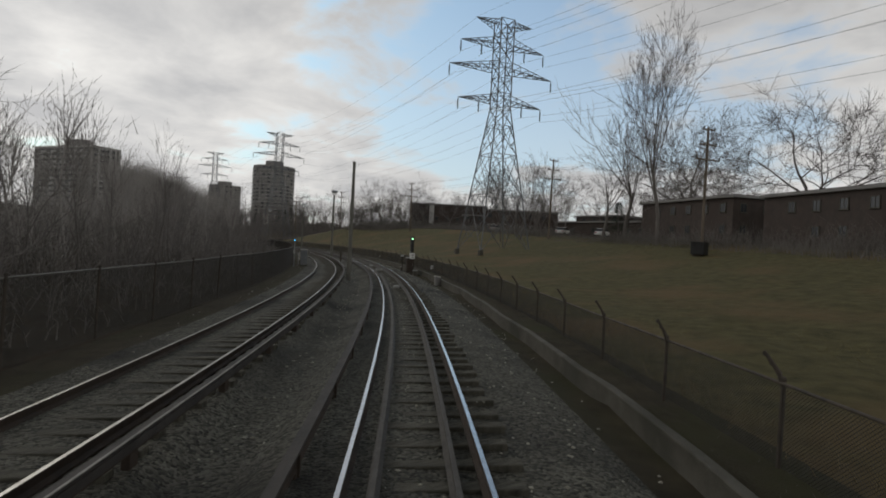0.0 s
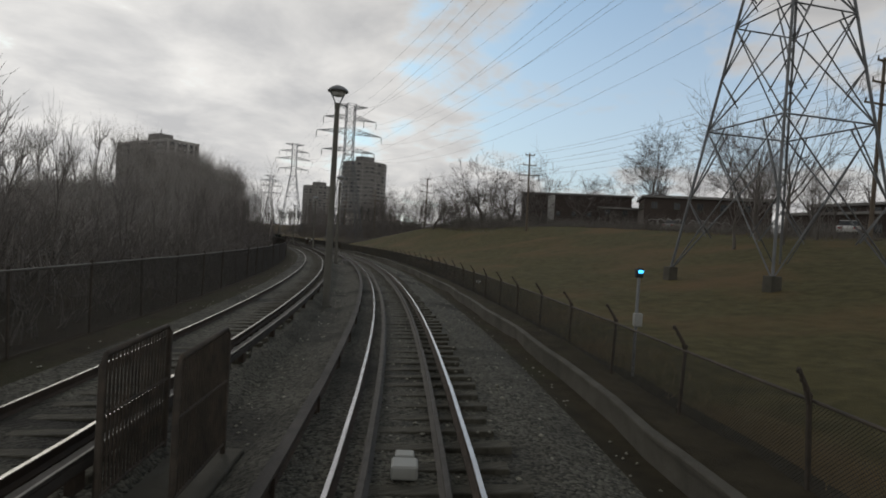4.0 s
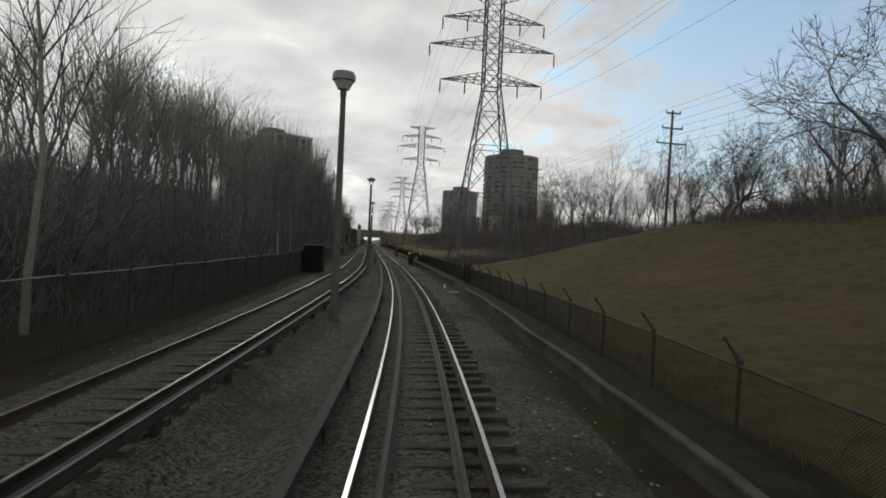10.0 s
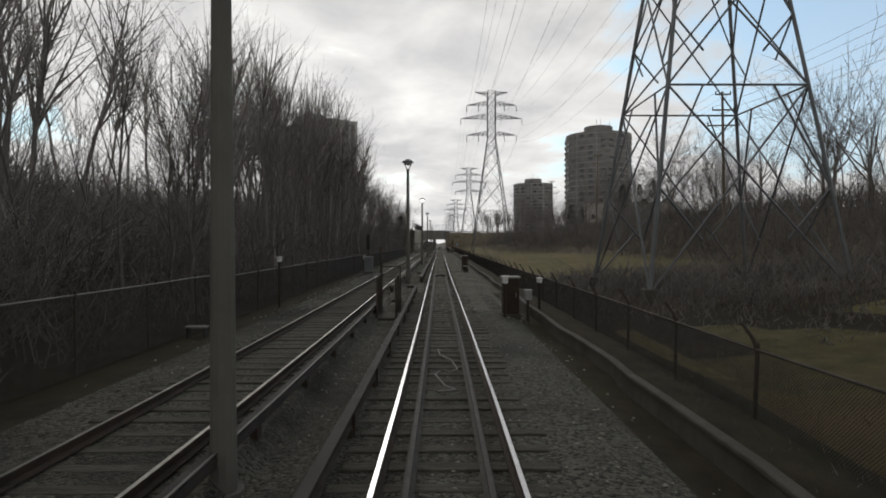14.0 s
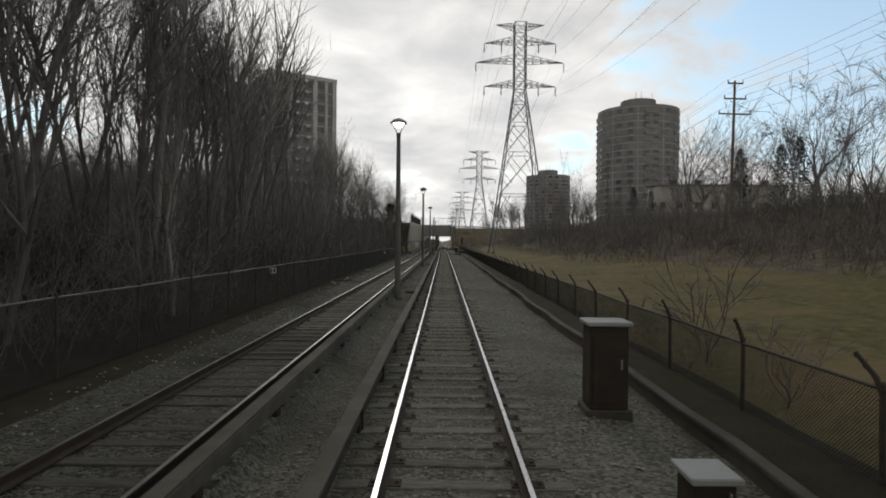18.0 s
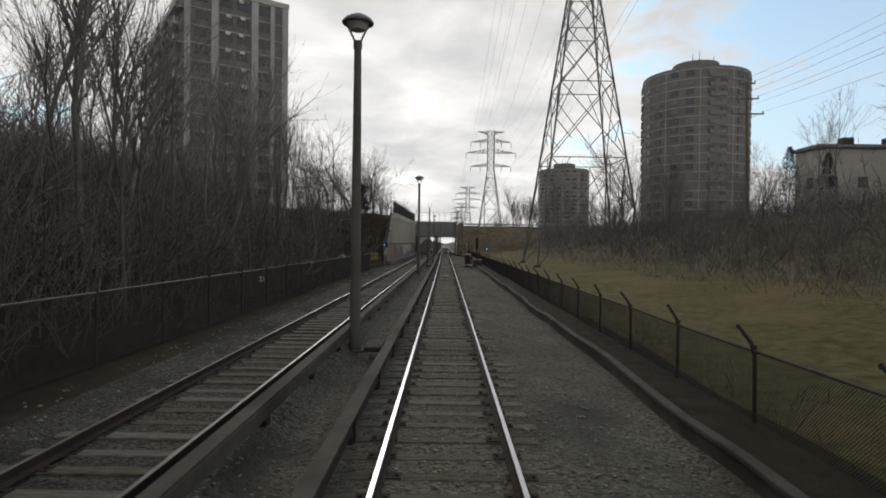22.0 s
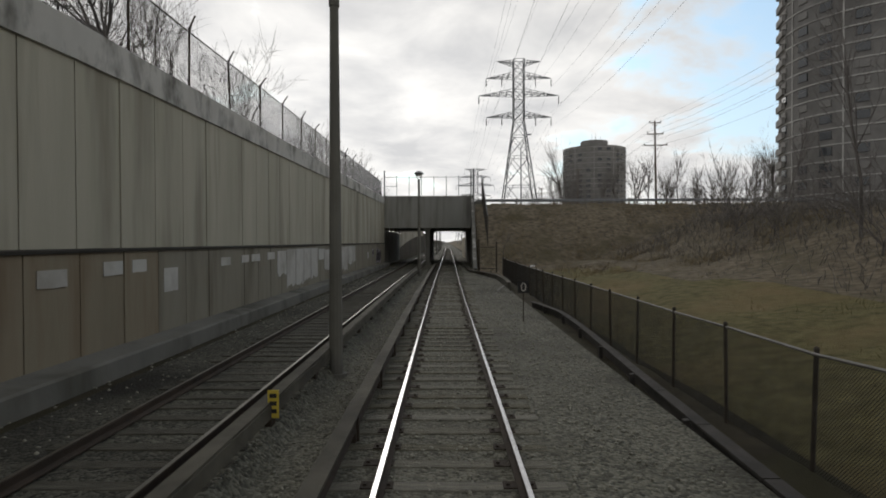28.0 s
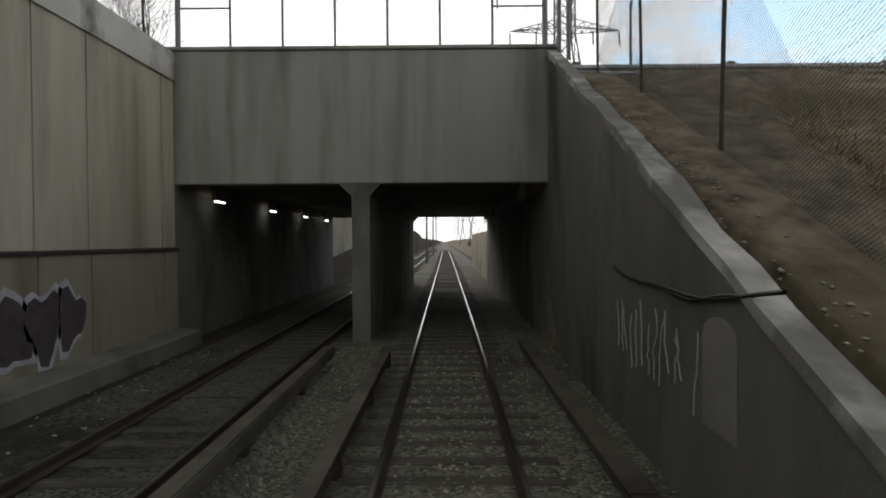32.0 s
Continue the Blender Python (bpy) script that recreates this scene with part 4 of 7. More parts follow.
v, f = tubes([(3.03 + k * 0.115, 163.2, 0.15) for k in range(n)] + [(4.45 - k * 0.115, 163.2, 0.15) for k in range(n)], [(3.03 + k * 0.115, 163.2, 2.0) for k in range(n)] + [(4.45 - k * 0.115, 163.2, 2.0) for k in range(n)], 0.003, 0.003, 3)
part("infill", quick("infill", v, f, "wire"), None, gt)


# ---- lamp posts between the tracks ----
def make_lamp(lit, cap=True):
    ob = thing("lamp_post", (0, 0, 0), "tall lamp post with a mushroom head on a forked bracket" + (", lit" if lit else "") if cap == 1 else "tall lamp post with a deep drum-shaped head" if cap == 1.5 else ("tall lamp post whose forked bracket has lost its head" if not cap else "bare tapered lamp post without a head"), "lamp post", "lamp posts")
    bm = bmesh.new()
    bm_bar(bm, (0, 0, -0.7), (0, 0, 7.6), 0.155, 12, 0.095)
    bm_bar(bm, (0, 0, -0.7), (0, 0, -0.33), 0.23, 12)
    bm_bar(bm, (0, 0, 7.55), (0, 0, 7.75), 0.115, 10)
    part("pole", bm, "polepaint", ob, "weathered concrete pole")
    for s in (-1, 1) if cap < 2 else ():
        bm = bmesh.new()
        bm_bar(bm, (s * 0.05, 0, 7.7), (s * 0.27, 0, 8.15), 0.028, 6)
        if not cap:
            bm_bar(bm, (s * 0.27, 0, 8.15), (s * 0.20, 0, 8.45), 0.028, 6)
        else:
            bm_bar(bm, (s * 0.27, 0, 8.15), (s * 0.27, 0, 8.22), 0.028, 6)
        part("bracket_arm", bm, "galv", ob)
    if cap == 1.5 or cap == 1:
        bm = bmesh.new()
        rings = [(0.40, 8.20), (0.42, 8.24), (0.36, 8.32), (0.22, 8.41), (0.08, 8.46), (0.0, 8.47)] if cap == 1 else [(0.37, 8.10), (0.41, 8.13), (0.42, 8.30), (0.36, 8.42), (0.16, 8.46), (0.0, 8.465)]
        prev = None
        for r, z in rings:
            cur = [bm.verts.new((max(r, 0.001) * math.cos(a), max(r, 0.001) * math.sin(a), z)) for a in np.arange(16) * math.tau / 16]
            if prev:
                for i in range(16):
                    bm.faces.new((prev[i], prev[(i + 1) % 16], cur[(i + 1) % 16], cur[i]))
            prev = cur
        head = part("head", bm, "galv", ob, "domed grey metal head")
        bm = bmesh.new()
        bmesh.ops.create_cone(bm, cap_ends=True, segments=16, radius1=0.20, radius2=0.30 if cap == 1 else 0.36, depth=0.18 if cap == 1 else 0.3, matrix=Matrix.Translation((0, 0, 8.13 if cap == 1 else 7.96)))
        part("lens", bm, "litlamp" if lit else "pale", head)
    return ob


LAMPS = [(-264, 0, 1), (-229, 0, 1), (-193.4, 0, 2), (-160.5, 0, 1), (-125.3, 0, 1), (-89, 0, 1.5), (-54.4, 0, 1), (-19.7, 0, 1), (16.2, 1, 1), (52.7, 0, 1),
         (89.1, 0, 1), (125.3, 0, 0), (161.8, 0, 1), (234, 0, 1), (271, 0, 1), (308, 0, 1)]
lamp_kinds = {}
for y, lit, cap in LAMPS:
    m = pose(*at(y, float(post_of(y)), 0.0), 0, 0, turn_at(y))
    if (lit, cap) in lamp_kinds:
        copy_thing(lamp_kinds[lit, cap], m)
    else:
        lamp_kinds[lit, cap] = make_lamp(lit, cap)
        lamp_kinds[lit, cap].matrix_basis = m


# ---- lattice pylons ----
def make_pylon(height):
    ob = thing("transmission_pylon", (0, 0, 0), "tall grey steel lattice pylon with three pairs of crossarms", "pylon", "pylons along the line")
    top = height

    def bars(name, segs, r):
        p, q = np.array([a for a, b in segs], float), np.array([b for a, b in segs], float)
        v, f = tubes(p, q, r, r, 4)
        return part(name, quick(name, v, f, "galvdark"), None, ob)
    waist = top - 13.0
    hw = lambda z: 1.1 if z >= waist else 1.1 + (waist - z) * 0.135
    levels = [0.0]
    z = 0.0
    while z < waist - 2:
        z += max(2.6, hw(z) * 2.1)
        levels.append(min(z, waist))
    if levels[-1] < waist:
        levels.append(waist)
    levels += [waist + 13.0 * k / 6 for k in range(1, 7)]
    for sx in (-1, 1):
        for sy in (-1, 1):
            segs = [((sx * hw(a), sy * hw(a), a), (sx * hw(b), sy * hw(b), b)) for a, b in zip(levels[:-1], levels[1:])]
            bars("leg", segs, 0.10)
    for face in range(4):
        for a, b in zip(levels[:-1], levels[1:]):
            segs = []
            wa, wb = hw(a), hw(b)
            c = (a + b) / 2
            wc = hw(c)

            def pt(s, w, z):
                return ((s * w, -w, z), (w, s * w, z), (s * w, w, z), (-w, s * w, z))[face]
            segs += [(pt(-1, wa, a), pt(1, wb, b)), (pt(1, wa, a), pt(-1, wb, b)), (pt(-1, wb, b), pt(1, wb, b))]
            if wa > 1.8:
                segs += [(pt(-1, wc, c), pt(-0.5, wb, b)), (pt(1, wc, c), pt(0.5, wb, b)), (pt(-1, wc, c), pt(-0.5, wc, (c + a) / 2)), (pt(1, wc, c), pt(0.5, wc, (c + a) / 2))]
            bars("bracing", segs, 0.05)
    for z, reach, rise in ((top - 0.3, 4.6, -0.9), (top - 3.9, 6.9, 1.1), (top - 7.6, 8.5, 1.3), (top - 12.2, 6.9, 1.1)):
        for s in (-1, 1):
            tip = (s * reach, 0, z)
            segs = []
            for sy in (-1, 1):
                root, rooth = (s * 1.1, sy * 1.1, z), (s * 1.1, sy * 1.1, z + rise)
                segs += [(root, tip), (rooth, tip)]
                n = 5
                for k in range(1, n):
                    f = k / n
                    lo = tuple(a + (b - a) * f for a, b in zip(root, tip))
                    hi = tuple(a + (b - a) * f for a, b in zip(rooth, tip))
                    lo2 = tuple(a + (b - a) * (k - 1) / n for a, b in zip(root, tip))
                    segs += [(lo, hi), (lo2, hi)]
                    if sy > 0:
                        segs.append((lo, (lo[0], -lo[1], lo[2])))
            bars("crossarm", segs, 0.055)
            if reach > 5:
                for x in (s * reach,) if reach > 8 else (s * reach, s * reach * 0.52):
                    prof = [(0.03, 0.0), (0.03, -0.28)] + [q for k in range(9) for q in ((0.12, -0.30 - k * 0.16), (0.05, -0.42 - k * 0.16))] + [(0.02, -1.75)]
                    a8 = np.arange(8) * math.tau / 8
                    v = [(x + r * math.cos(a), r * math.sin(a), z + h) for r, h in prof for a in a8]
                    f = [(i * 8 + k, i * 8 + (k + 1) % 8, i * 8 + 8 + (k + 1) % 8, i * 8 + 8 + k) for i in range(len(prof) - 1) for k in range(8)]
                    part("insulator", raw("insulator", v, f, "boarddark"), None, ob, "string of dark insulator discs")
    for sx in (-1, 1):
        for sy in (-1, 1):
            bm = bmesh.new()
            bm_box(bm, (sx * hw(0) - 0.3, sy * hw(0) - 0.3, -1.5), (sx * hw(0) + 0.3, sy * hw(0) + 0.3, 0.2), 0.03)
            part("footing", bm, "kerb", ob)
    return ob


# x, y, top, foot
PYLONS = [(2, -300, 38, 4.0), (11.1, -159.8, 35.8, 1.6), (12.8, -33.2, 36.5, 0.4), (14.7, 100.5, 44.6, 0.2), (15.6, 237.0, 41.1, 5.5), (13.0, 372.0, 35.0, 2.0), (13.5, 510, 35, 1.0), (14, 650, 36, 1.0), (14, 800, 37, 1.0)]
for x, y, zt, zf in PYLONS:
    h = round(zt - zf, 1)
    ob = make_pylon(h)
    ob.matrix_basis = pose(x, y, zf, 0, 0, 0 if y > -100 else -8)


def make_wire(name, pts, r, label, cat, group, sag):
    ob_pts = []
    for a, b in zip(pts[:-1], pts[1:]):
        a, b = np.array(a, float), np.array(b, float)
        for k in range(12):
            t = k / 12
            ob_pts.append(a + (b - a) * t - np.array([0, 0, 4 * sag * t * (1 - t)]))
    ob_pts.append(np.array(pts[-1], float))
    p = np.array(ob_pts)
    return tagged(new(name, polytube(name, p, r, "galvdark", 3)), label, cat, group)


for z, reach, drop in ((-3.9, 6.9, 1.8), (-3.9, 3.6, 1.6), (-7.6, 8.5, 1.8), (-12.2, 6.9, 1.8), (-12.2, 3.6, 1.6), (-0.3, 4.6, 0.0)):
    for s in (-1, 1):
        make_wire("power_line", [(x + s * reach, y, zt + z - drop) for x, y, zt, zf in PYLONS], 0.016, "thin dark high-voltage conductor slung between the pylons", "power line", "high-voltage conductors", 4.5)


# ---- wooden utility poles along the bank ----
def make_utility_pole():
    ob = thing("utility_pole", (0, 0, 0), "weathered wooden utility pole with two crossarms and insulators", "utility pole", "utility poles")
    bm = bmesh.new()
    bm_bar(bm, (0, 0, -1.5), (0, 0, 12.0), 0.17, 9, 0.11)
    part("pole", bm, "wood", ob)
    for z, w in ((11.7, 0.78), (10.15, 1.12), (8.6, 1.65)):
        bm = bmesh.new()
        bm_box(bm, (-w, -0.2, z - 0.07), (w, -0.09, z + 0.07), 0.01)
        for s in (-1, 1):
            bm_bar(bm, (s * w * 0.55, -0.15, z - 0.05), (0, -0.13, z - 0.65), 0.02, 4)
        arm = part("crossarm", bm, "wood", ob)
        for k in (-0.95, 0.95):
            bm = bmesh.new()
            bm_bar(bm, (k * w, -0.15, z + 0.06), (k * w, -0.15, z + 0.32), 0.06, 7, 0.04)
            part("insulator", bm, "boarddark", arm)
    return ob


POLES = [(14.4, -192, 4.0), (25.7, -155.4, 5.6), (26.6, -104, 4.9), (27.6, -53.6, 5.2), (28.6, -3, 5.6), (29.4, 47, 7.0), (31.0, 97, 7.4), (30.0, 146, 7.4), (29.4, 194, 7.2), (31, 250, 7.6), (31, 300, 7.6)]
first = make_utility_pole()
first.matrix_basis = pose(*POLES[0], 0, 0, -10)
for k, p in enumerate(POLES[1:]):
    copy_thing(first, pose(*p, 0, (-1) ** k * 1.0, 0 if p[1] > -100 else -8))
for z, k in ((12.0, 0.74), (12.0, -0.74), (10.47, 1.06), (10.47, -1.06), (8.92, 1.57), (8.92, -1.57)):
    make_wire("utility_cable", [(x + k, y - 0.15, zf + z) for x, y, zf in POLES], 0.014, "thin black cable strung along the wooden poles", "cable", "utility cables", 0.9)


# ---- trees ----
def grow(kind, seed):
    """Segments of a bare tree: start, end, radii, level."""
    rng = np.random.RandomState(seed)
    out = []
    if kind == "oak":
        spec = dict(h=3.4, r=0.30, levels=6, kids=(4, 4, 4, 4, 3, 2), ratio=0.68, angle=(36, 44, 45, 46, 48, 45), segs=(3, 4, 4, 3, 2, 1), wig=0.22, lift=0.03, l1=4.4)
    elif kind == "tall":
        spec = dict(h=11.5, r=0.14, levels=4, kids=(13, 5, 3, 2), ratio=0.58, angle=(28, 36, 40, 42), segs=(6, 3, 2, 1), wig=0.09, lift=0.10, l1=5.0)
    elif kind == "ash":
        spec = dict(h=4.2, r=0.22, levels=5, kids=(6, 4, 4, 3, 2), ratio=0.66, angle=(28, 34, 38, 42, 44), segs=(4, 4, 3, 2, 1), wig=0.13, lift=0.08, l1=4.8)
    elif kind == "greatoak":
        spec = dict(h=6.4, r=0.56, levels=6, kids=(5, 5, 5, 5, 4, 3), ratio=0.69, angle=(38, 44, 45, 46, 48, 45), segs=(3, 5, 4, 3, 2, 1), wig=0.2, lift=0.035, l1=8.4)
    elif kind == "greatash":
        spec = dict(h=9.0, r=0.42, levels=6, kids=(7, 5, 5, 4, 3, 3), ratio=0.62, angle=(30, 36, 38, 42, 44, 45), segs=(5, 5, 4, 3, 2, 1), wig=0.11, lift=0.07, l1=9.5)
    elif kind == "bank":
        spec = dict(h=4.6, r=0.19, levels=5, kids=(5, 4, 4, 3, 2), ratio=0.66, angle=(34, 42, 42, 44, 46), segs=(6, 4, 3, 2, 1), wig=0.15, lift=0.05, l1=3.9)
    elif kind == "far":
        spec = dict(h=11.5, r=0.17, levels=3, kids=(13, 7, 4), ratio=0.56, angle=(28, 34, 38), segs=(5, 3, 3), wig=0.10, lift=0.10, l1=5.0)
    else:
        spec = dict(h=0.4, r=0.05, levels=4, kids=(7, 4, 3, 2), ratio=0.62, angle=(38, 34, 36, 40), segs=(1, 4, 3, 2), wig=0.2, lift=0.06, l1=1.9)

    def branch(p, d, length, r, lv):
        n = spec["segs"][min(lv, len(spec["segs"]) - 1)]
        pts, rad = [p], [r]
        for i in range(n):
            d = d + rng.randn(3) * spec["wig"] + np.array([0, 0, spec["lift"]])
            d = d / np.linalg.norm(d)
            p = p + d * length / n
            rr = r * (1 - (0.45 if lv == 0 and kind != "tall" else 0.7) * (i + 1) / n)
            out.append((pts[-1], p, rad[-1], rr, lv))
            pts.append(p)
            rad.append(rr)
        if lv + 1 >= spec["levels"]:
            return
        k = spec["kids"][lv]
        for c in range(k):
            lo = 0.35 if lv == 0 and kind == "tall" else 0.75 if lv == 0 and kind in ("oak", "greatoak") else 0.55 if lv == 0 else 0.25
            f = 1.0 if c == 0 else rng.uniform(lo, 1.0)
            x = f * n
            i = min(int(x), n - 1)
            start = pts[i] + (pts[i + 1] - pts[i]) * (x - i)
            r0 = rad[i] + (rad[i + 1] - rad[i]) * (x - i)
            a = math.radians(spec["angle"][lv] * (0.35 if c == 0 else rng.uniform(0.7, 1.3)))
            axis = np.cross(d, rng.randn(3))
            axis /= np.linalg.norm(axis) + 1e-9
            nd = d * math.cos(a) + np.cross(axis, d) * math.sin(a)
            ln = (spec["l1"] if lv == 0 else length * spec["ratio"]) * rng.uniform(0.7, 1.15) * (1.25 - 0.5 * f if lv == 0 and kind == "tall" else 1)
            branch(start, nd, ln, min(r0 * (0.85 if c == 0 else 0.62), r * 0.8), lv + 1)
    branch(np.zeros(3) - np.array([0, 0, 0.3]), np.array([0, 0, 1.0]), spec["h"] + 0.3, spec["r"], 0)
    return out


def make_tree(kind, seed, name, label, category, group, bark, twig="twig"):
    segs = grow(kind, seed)
    ob = thing(name, (0, 0, 0), label, category, group)
    lv = np.array([s[4] for s in segs])
    p, q = np.array([s[0] for s in segs]), np.array([s[1] for s in segs])
    r0, r1 = np.array([s[2] for s in segs]), np.array([s[3] for s in segs])
    big = kind.startswith("great")
    r0, r1 = np.maximum(r0, 0.024 if big else 0.017), np.maximum(r1, 0.016 if big else 0.011)
    for nm, sel, sides, mt in (("trunk", lv == 0, 8, bark), ("crown", lv > 0, 3, twig)):
        if not sel.any():
            continue
        v, f = sticks(p[sel], q[sel], r0[sel], r1[sel], lv[sel] == lv.max(), sides)
        me = quick(nm, v, f, mt)
        me.shade_smooth()
        part(nm, me, None, ob)
    return ob


def scaled(x, y, z, rz, s, sz=None):
    return pose(x, y, z, 0, 0, rz) @ Matrix.Diagonal((s, s, sz or s, 1))


rng = np.random.RandomState(11)
OAKS = [make_tree("oak", k, "oak_tree", "large bare oak with a broad crooked crown on the lawn", "tree", "bare trees on the hill", "bark") for k in (1, 2, 3)]
ASHES = [make_tree("ash", k, "bare_tree", "bare grey tree with an upright spreading crown", "tree", "bare trees on the bank", "bark") for k in (4, 5, 6)]
TALLS = [make_tree("tall", k, "woodland_tree", "tall slender bare tree among dense woods", "tree", "woodland trees", "barkdark") for k in (7, 8, 9, 10)]
BIRCH = [make_tree("tall", 12, "birch_tree", "slender bare birch with a pale trunk at the wood's edge", "tree", "birches", "birch")]
SHRUBS = [make_tree("shrub", k, "bare_shrub", "bare tangled shrub with thin dark twigs", "shrub", "bare shrubs", "barkdark") for k in (13, 14, 15)]
used = {}


def plant(kinds, x, y, z, s, sz=None):
    ob = kinds[rng.randint(len(kinds))]
    m = scaled(x, y, z - 0.05, rng.uniform(0, 360), s, sz)
    if ob.name not in used:
        used[ob.name] = 1
        ob.matrix_basis = m
        return ob
    return copy_thing(ob, m)


def plant_uv(kinds, y, u, s, sz=None):
    p = at(y, u)
    return plant(kinds, float(p[0]), float(p[1]), floor_at(y, u), s, sz)


# oaks and tall trees on the hill, right
GREAT = [make_tree("greatoak", k, "oak_tree", "huge old bare oak with thick crooked limbs behind the lawn", "tree", "bare trees on the hill", "bark") for k in (21, 22)]
for x, y, s in ((61, -92, 0.95), (69.5, -100, 1.05), (39.8, -174, 1.0), (47.6, -187.6, 1.05), (54, -168, 0.9)):
    plant([GREAT[int(y < -95)]], x, y, ground_at(x, y), s)
for x, y, s in ((62, -150, 1.3), (72, -135, 1.3), (80, -112, 1.4), (56, -160, 1.3), (66, -70, 1.1), (58, -50, 1.0), (90, -140, 1.5), (60, -205, 1.5)):
    plant(OAKS, x, y, ground_at(x, y), s)
for x, y, s in ((32.7, -161, 1.35), (35.2, -163.5, 1.3), (22, -147, 0.7), (25, -149, 0.75), (28, -144, 0.8), (31, -141, 0.7), (35, -139, 0.85), (39, -136, 0.8), (43, -131, 0.85), (47, -127, 0.9),
                (29, -149, 0.7), (37, -145, 0.8), (42, -139, 0.85), (50, -133, 0.9), (24, -70, 0.75), (27, -76, 0.85), (31, -74, 0.9), (35, -78, 0.9), (38, -82, 0.85), (33, -68, 0.8), (37, -66, 0.85), (29, -62, 0.7),
                (41, -73, 0.8), (26, -58, 0.7), (34, -55, 0.8), (40, -40, 0.8), (30, -30, 0.75), (48, -20, 0.9), (38, -48, 0.8), (45, -52, 0.85)):
    oak = y > -100 and rng.rand() < 0.7
    plant(OAKS if oak else ASHES, x, y, ground_at(x, y), s * (0.78 if oak else 0.8 if y > -100 else 1.0))
for k in range(13):
    x, y = rng.uniform(25, 45), rng.uniform(-88, -63)
    plant(OAKS if k % 2 else ASHES, x, y, ground_at(x, y), rng.uniform(0.4, 0.55))
LAWN = make_tree("greatash", 31, "lawn_tree", "tall bare tree with a straight trunk on the lawn", "tree", "bare trees on the hill", "bark")
LAWN.matrix_basis = scaled(21.7, -180.5, ground_at(21.7, -180.5) - 0.05, 0, 0.68, 1.1)
for x, y, s in ((38, 34, 1.25), (46, 42, 1.3), (36, 14, 1.0), (50, 62, 1.2), (42, 74, 1.0), (51, 95, 1.4), (46, 90, 1.0), (58, 98, 1.2), (44, 130, 1.0), (33, -12, 0.8), (48, 10, 1.1)):
    plant(ASHES, x, y, ground_at(x, y), s)
for k, (x, y, s) in enumerate(((41.5, 84, 1.25), (47, 80, 1.1), (52, 68, 1.35), (32.3, -76.8, 1.12), (36.5, -80, 1.05), (41, -84, 0.9), (46.5, -88.5, 0.85), (39, -76, 0.95))):
    copy_thing(OAKS[k % 3], scaled(x, y, ground_at(x, y) - 0.05, 47 * k, s))
copy_thing(ASHES[1], scaled(26.5, 106, ground_at(26.5, 106) - 0.05, 0, 1.05, 1.35))
# saplings on the bridge bank
for y, u, k in ((166.5, 5.1, 0.27), (176.0, 15.0, 0.2)):
    plant_uv(ASHES, y, u, k)
# trees and bushes along the right bank
for y in np.arange(-50, 178, 3.0):
    foot = float(np.interp(y, [-60, -20, 20, 80, 125, 200], [30, 25, 21, 18, 14, 14]))
    u = foot + rng.uniform(6, 26)
    if y < 150:
        plant_uv(ASHES if rng.rand() < 0.7 else TALLS, y, u, rng.uniform(0.55, 0.95))
    for k in range(2):
        u = foot + rng.uniform(1, 15)
        plant_uv(SHRUBS, y + rng.uniform(-2, 2), u, rng.uniform(0.7, 1.3)) if (y < 140 or u > 20) else None
for k in range(24):
    y, u = rng.uniform(215, 330), rng.choice([-1, 1]) * rng.uniform(9, 28)
    plant_uv(ASHES, y, u, rng.uniform(0.5, 0.8))
# the woods on the left: low at the start of the curve, tall further on
def wood_scale(y):
    return float(np.interp(y, [-300, -215, -190, -130, -105, -85, -60, -20, 5, 24, 40, 90], [0.55, 0.5, 0.38, 0.38, 0.5, 0.64, 0.8, 0.95, 1.2, 1.15, 0.84, 0.8]))


for y in np.arange(-270, 112, 1.75):
    k = wood_scale(y)
    plant_uv(TALLS, y, -rng.uniform(10.0, 19), k * rng.uniform(0.75, 1.05), k * rng.uniform(0.85, 1.15))


def far_woods(name, spots, label, twigs, seed):
    """Trees too deep in the wood to count, with the haze of twigs between them."""
    r = np.random.RandomState(seed)
    forms = []
    for k in (16, 17, 18):
        g = grow("far", k)
        forms.append([np.array([q[i] for q in g]) for i in range(4)])
    P, Q, A, B = [], [], [], []
    for y, u, s in spots:
        p, q, a, b = forms[r.randint(3)]
        c, t = at(y, u, floor_at(y, u)), r.uniform(0, math.tau)
        m = np.array([[math.cos(t), -math.sin(t), 0], [math.sin(t), math.cos(t), 0], [0, 0, 1]]) * s
        P.append(p @ m.T + c)
        Q.append(q @ m.T + c)
        A.append(np.maximum(a * s, 0.014))
        B.append(np.maximum(b * s, 0.01))
        n = twigs
        h = s * r.uniform(5.5, 15, n)
        o = c + np.stack([r.randn(n) * 1.9 * s, r.randn(n) * 1.9 * s, h], 1)
        d = np.stack([r.randn(n) * 0.5, r.randn(n) * 0.5, 0.9 + 0.3 * r.rand(n)], 1) * r.uniform(0.5, 1.5, (n, 1)) * s
        P.append(o)
        Q.append(o + d)
        A.append(np.full(n, 0.02))
        B.append(np.full(n, 0.011))
    A, B = np.concatenate(A), np.concatenate(B)
    v, f = sticks(np.concatenate(P), np.concatenate(Q), A, B, B < 0.0125, 3)
    tagged(new(name, quick(name, v, f, "twigveil" if seed == 61 else "twig")), label, "woods", kind="stuff")


far_woods("left_woods", [(y, u, wood_scale(y) * rng.uniform(0.9, 1.2)) for y, u in zip(np.concatenate([rng.uniform(-300, -80, 130), rng.uniform(-80, 105, 150)]), -rng.uniform(13, 36, 280))], "deep bare winter woods with a haze of fine twigs", 60, 61)
kept = rng.get_state()
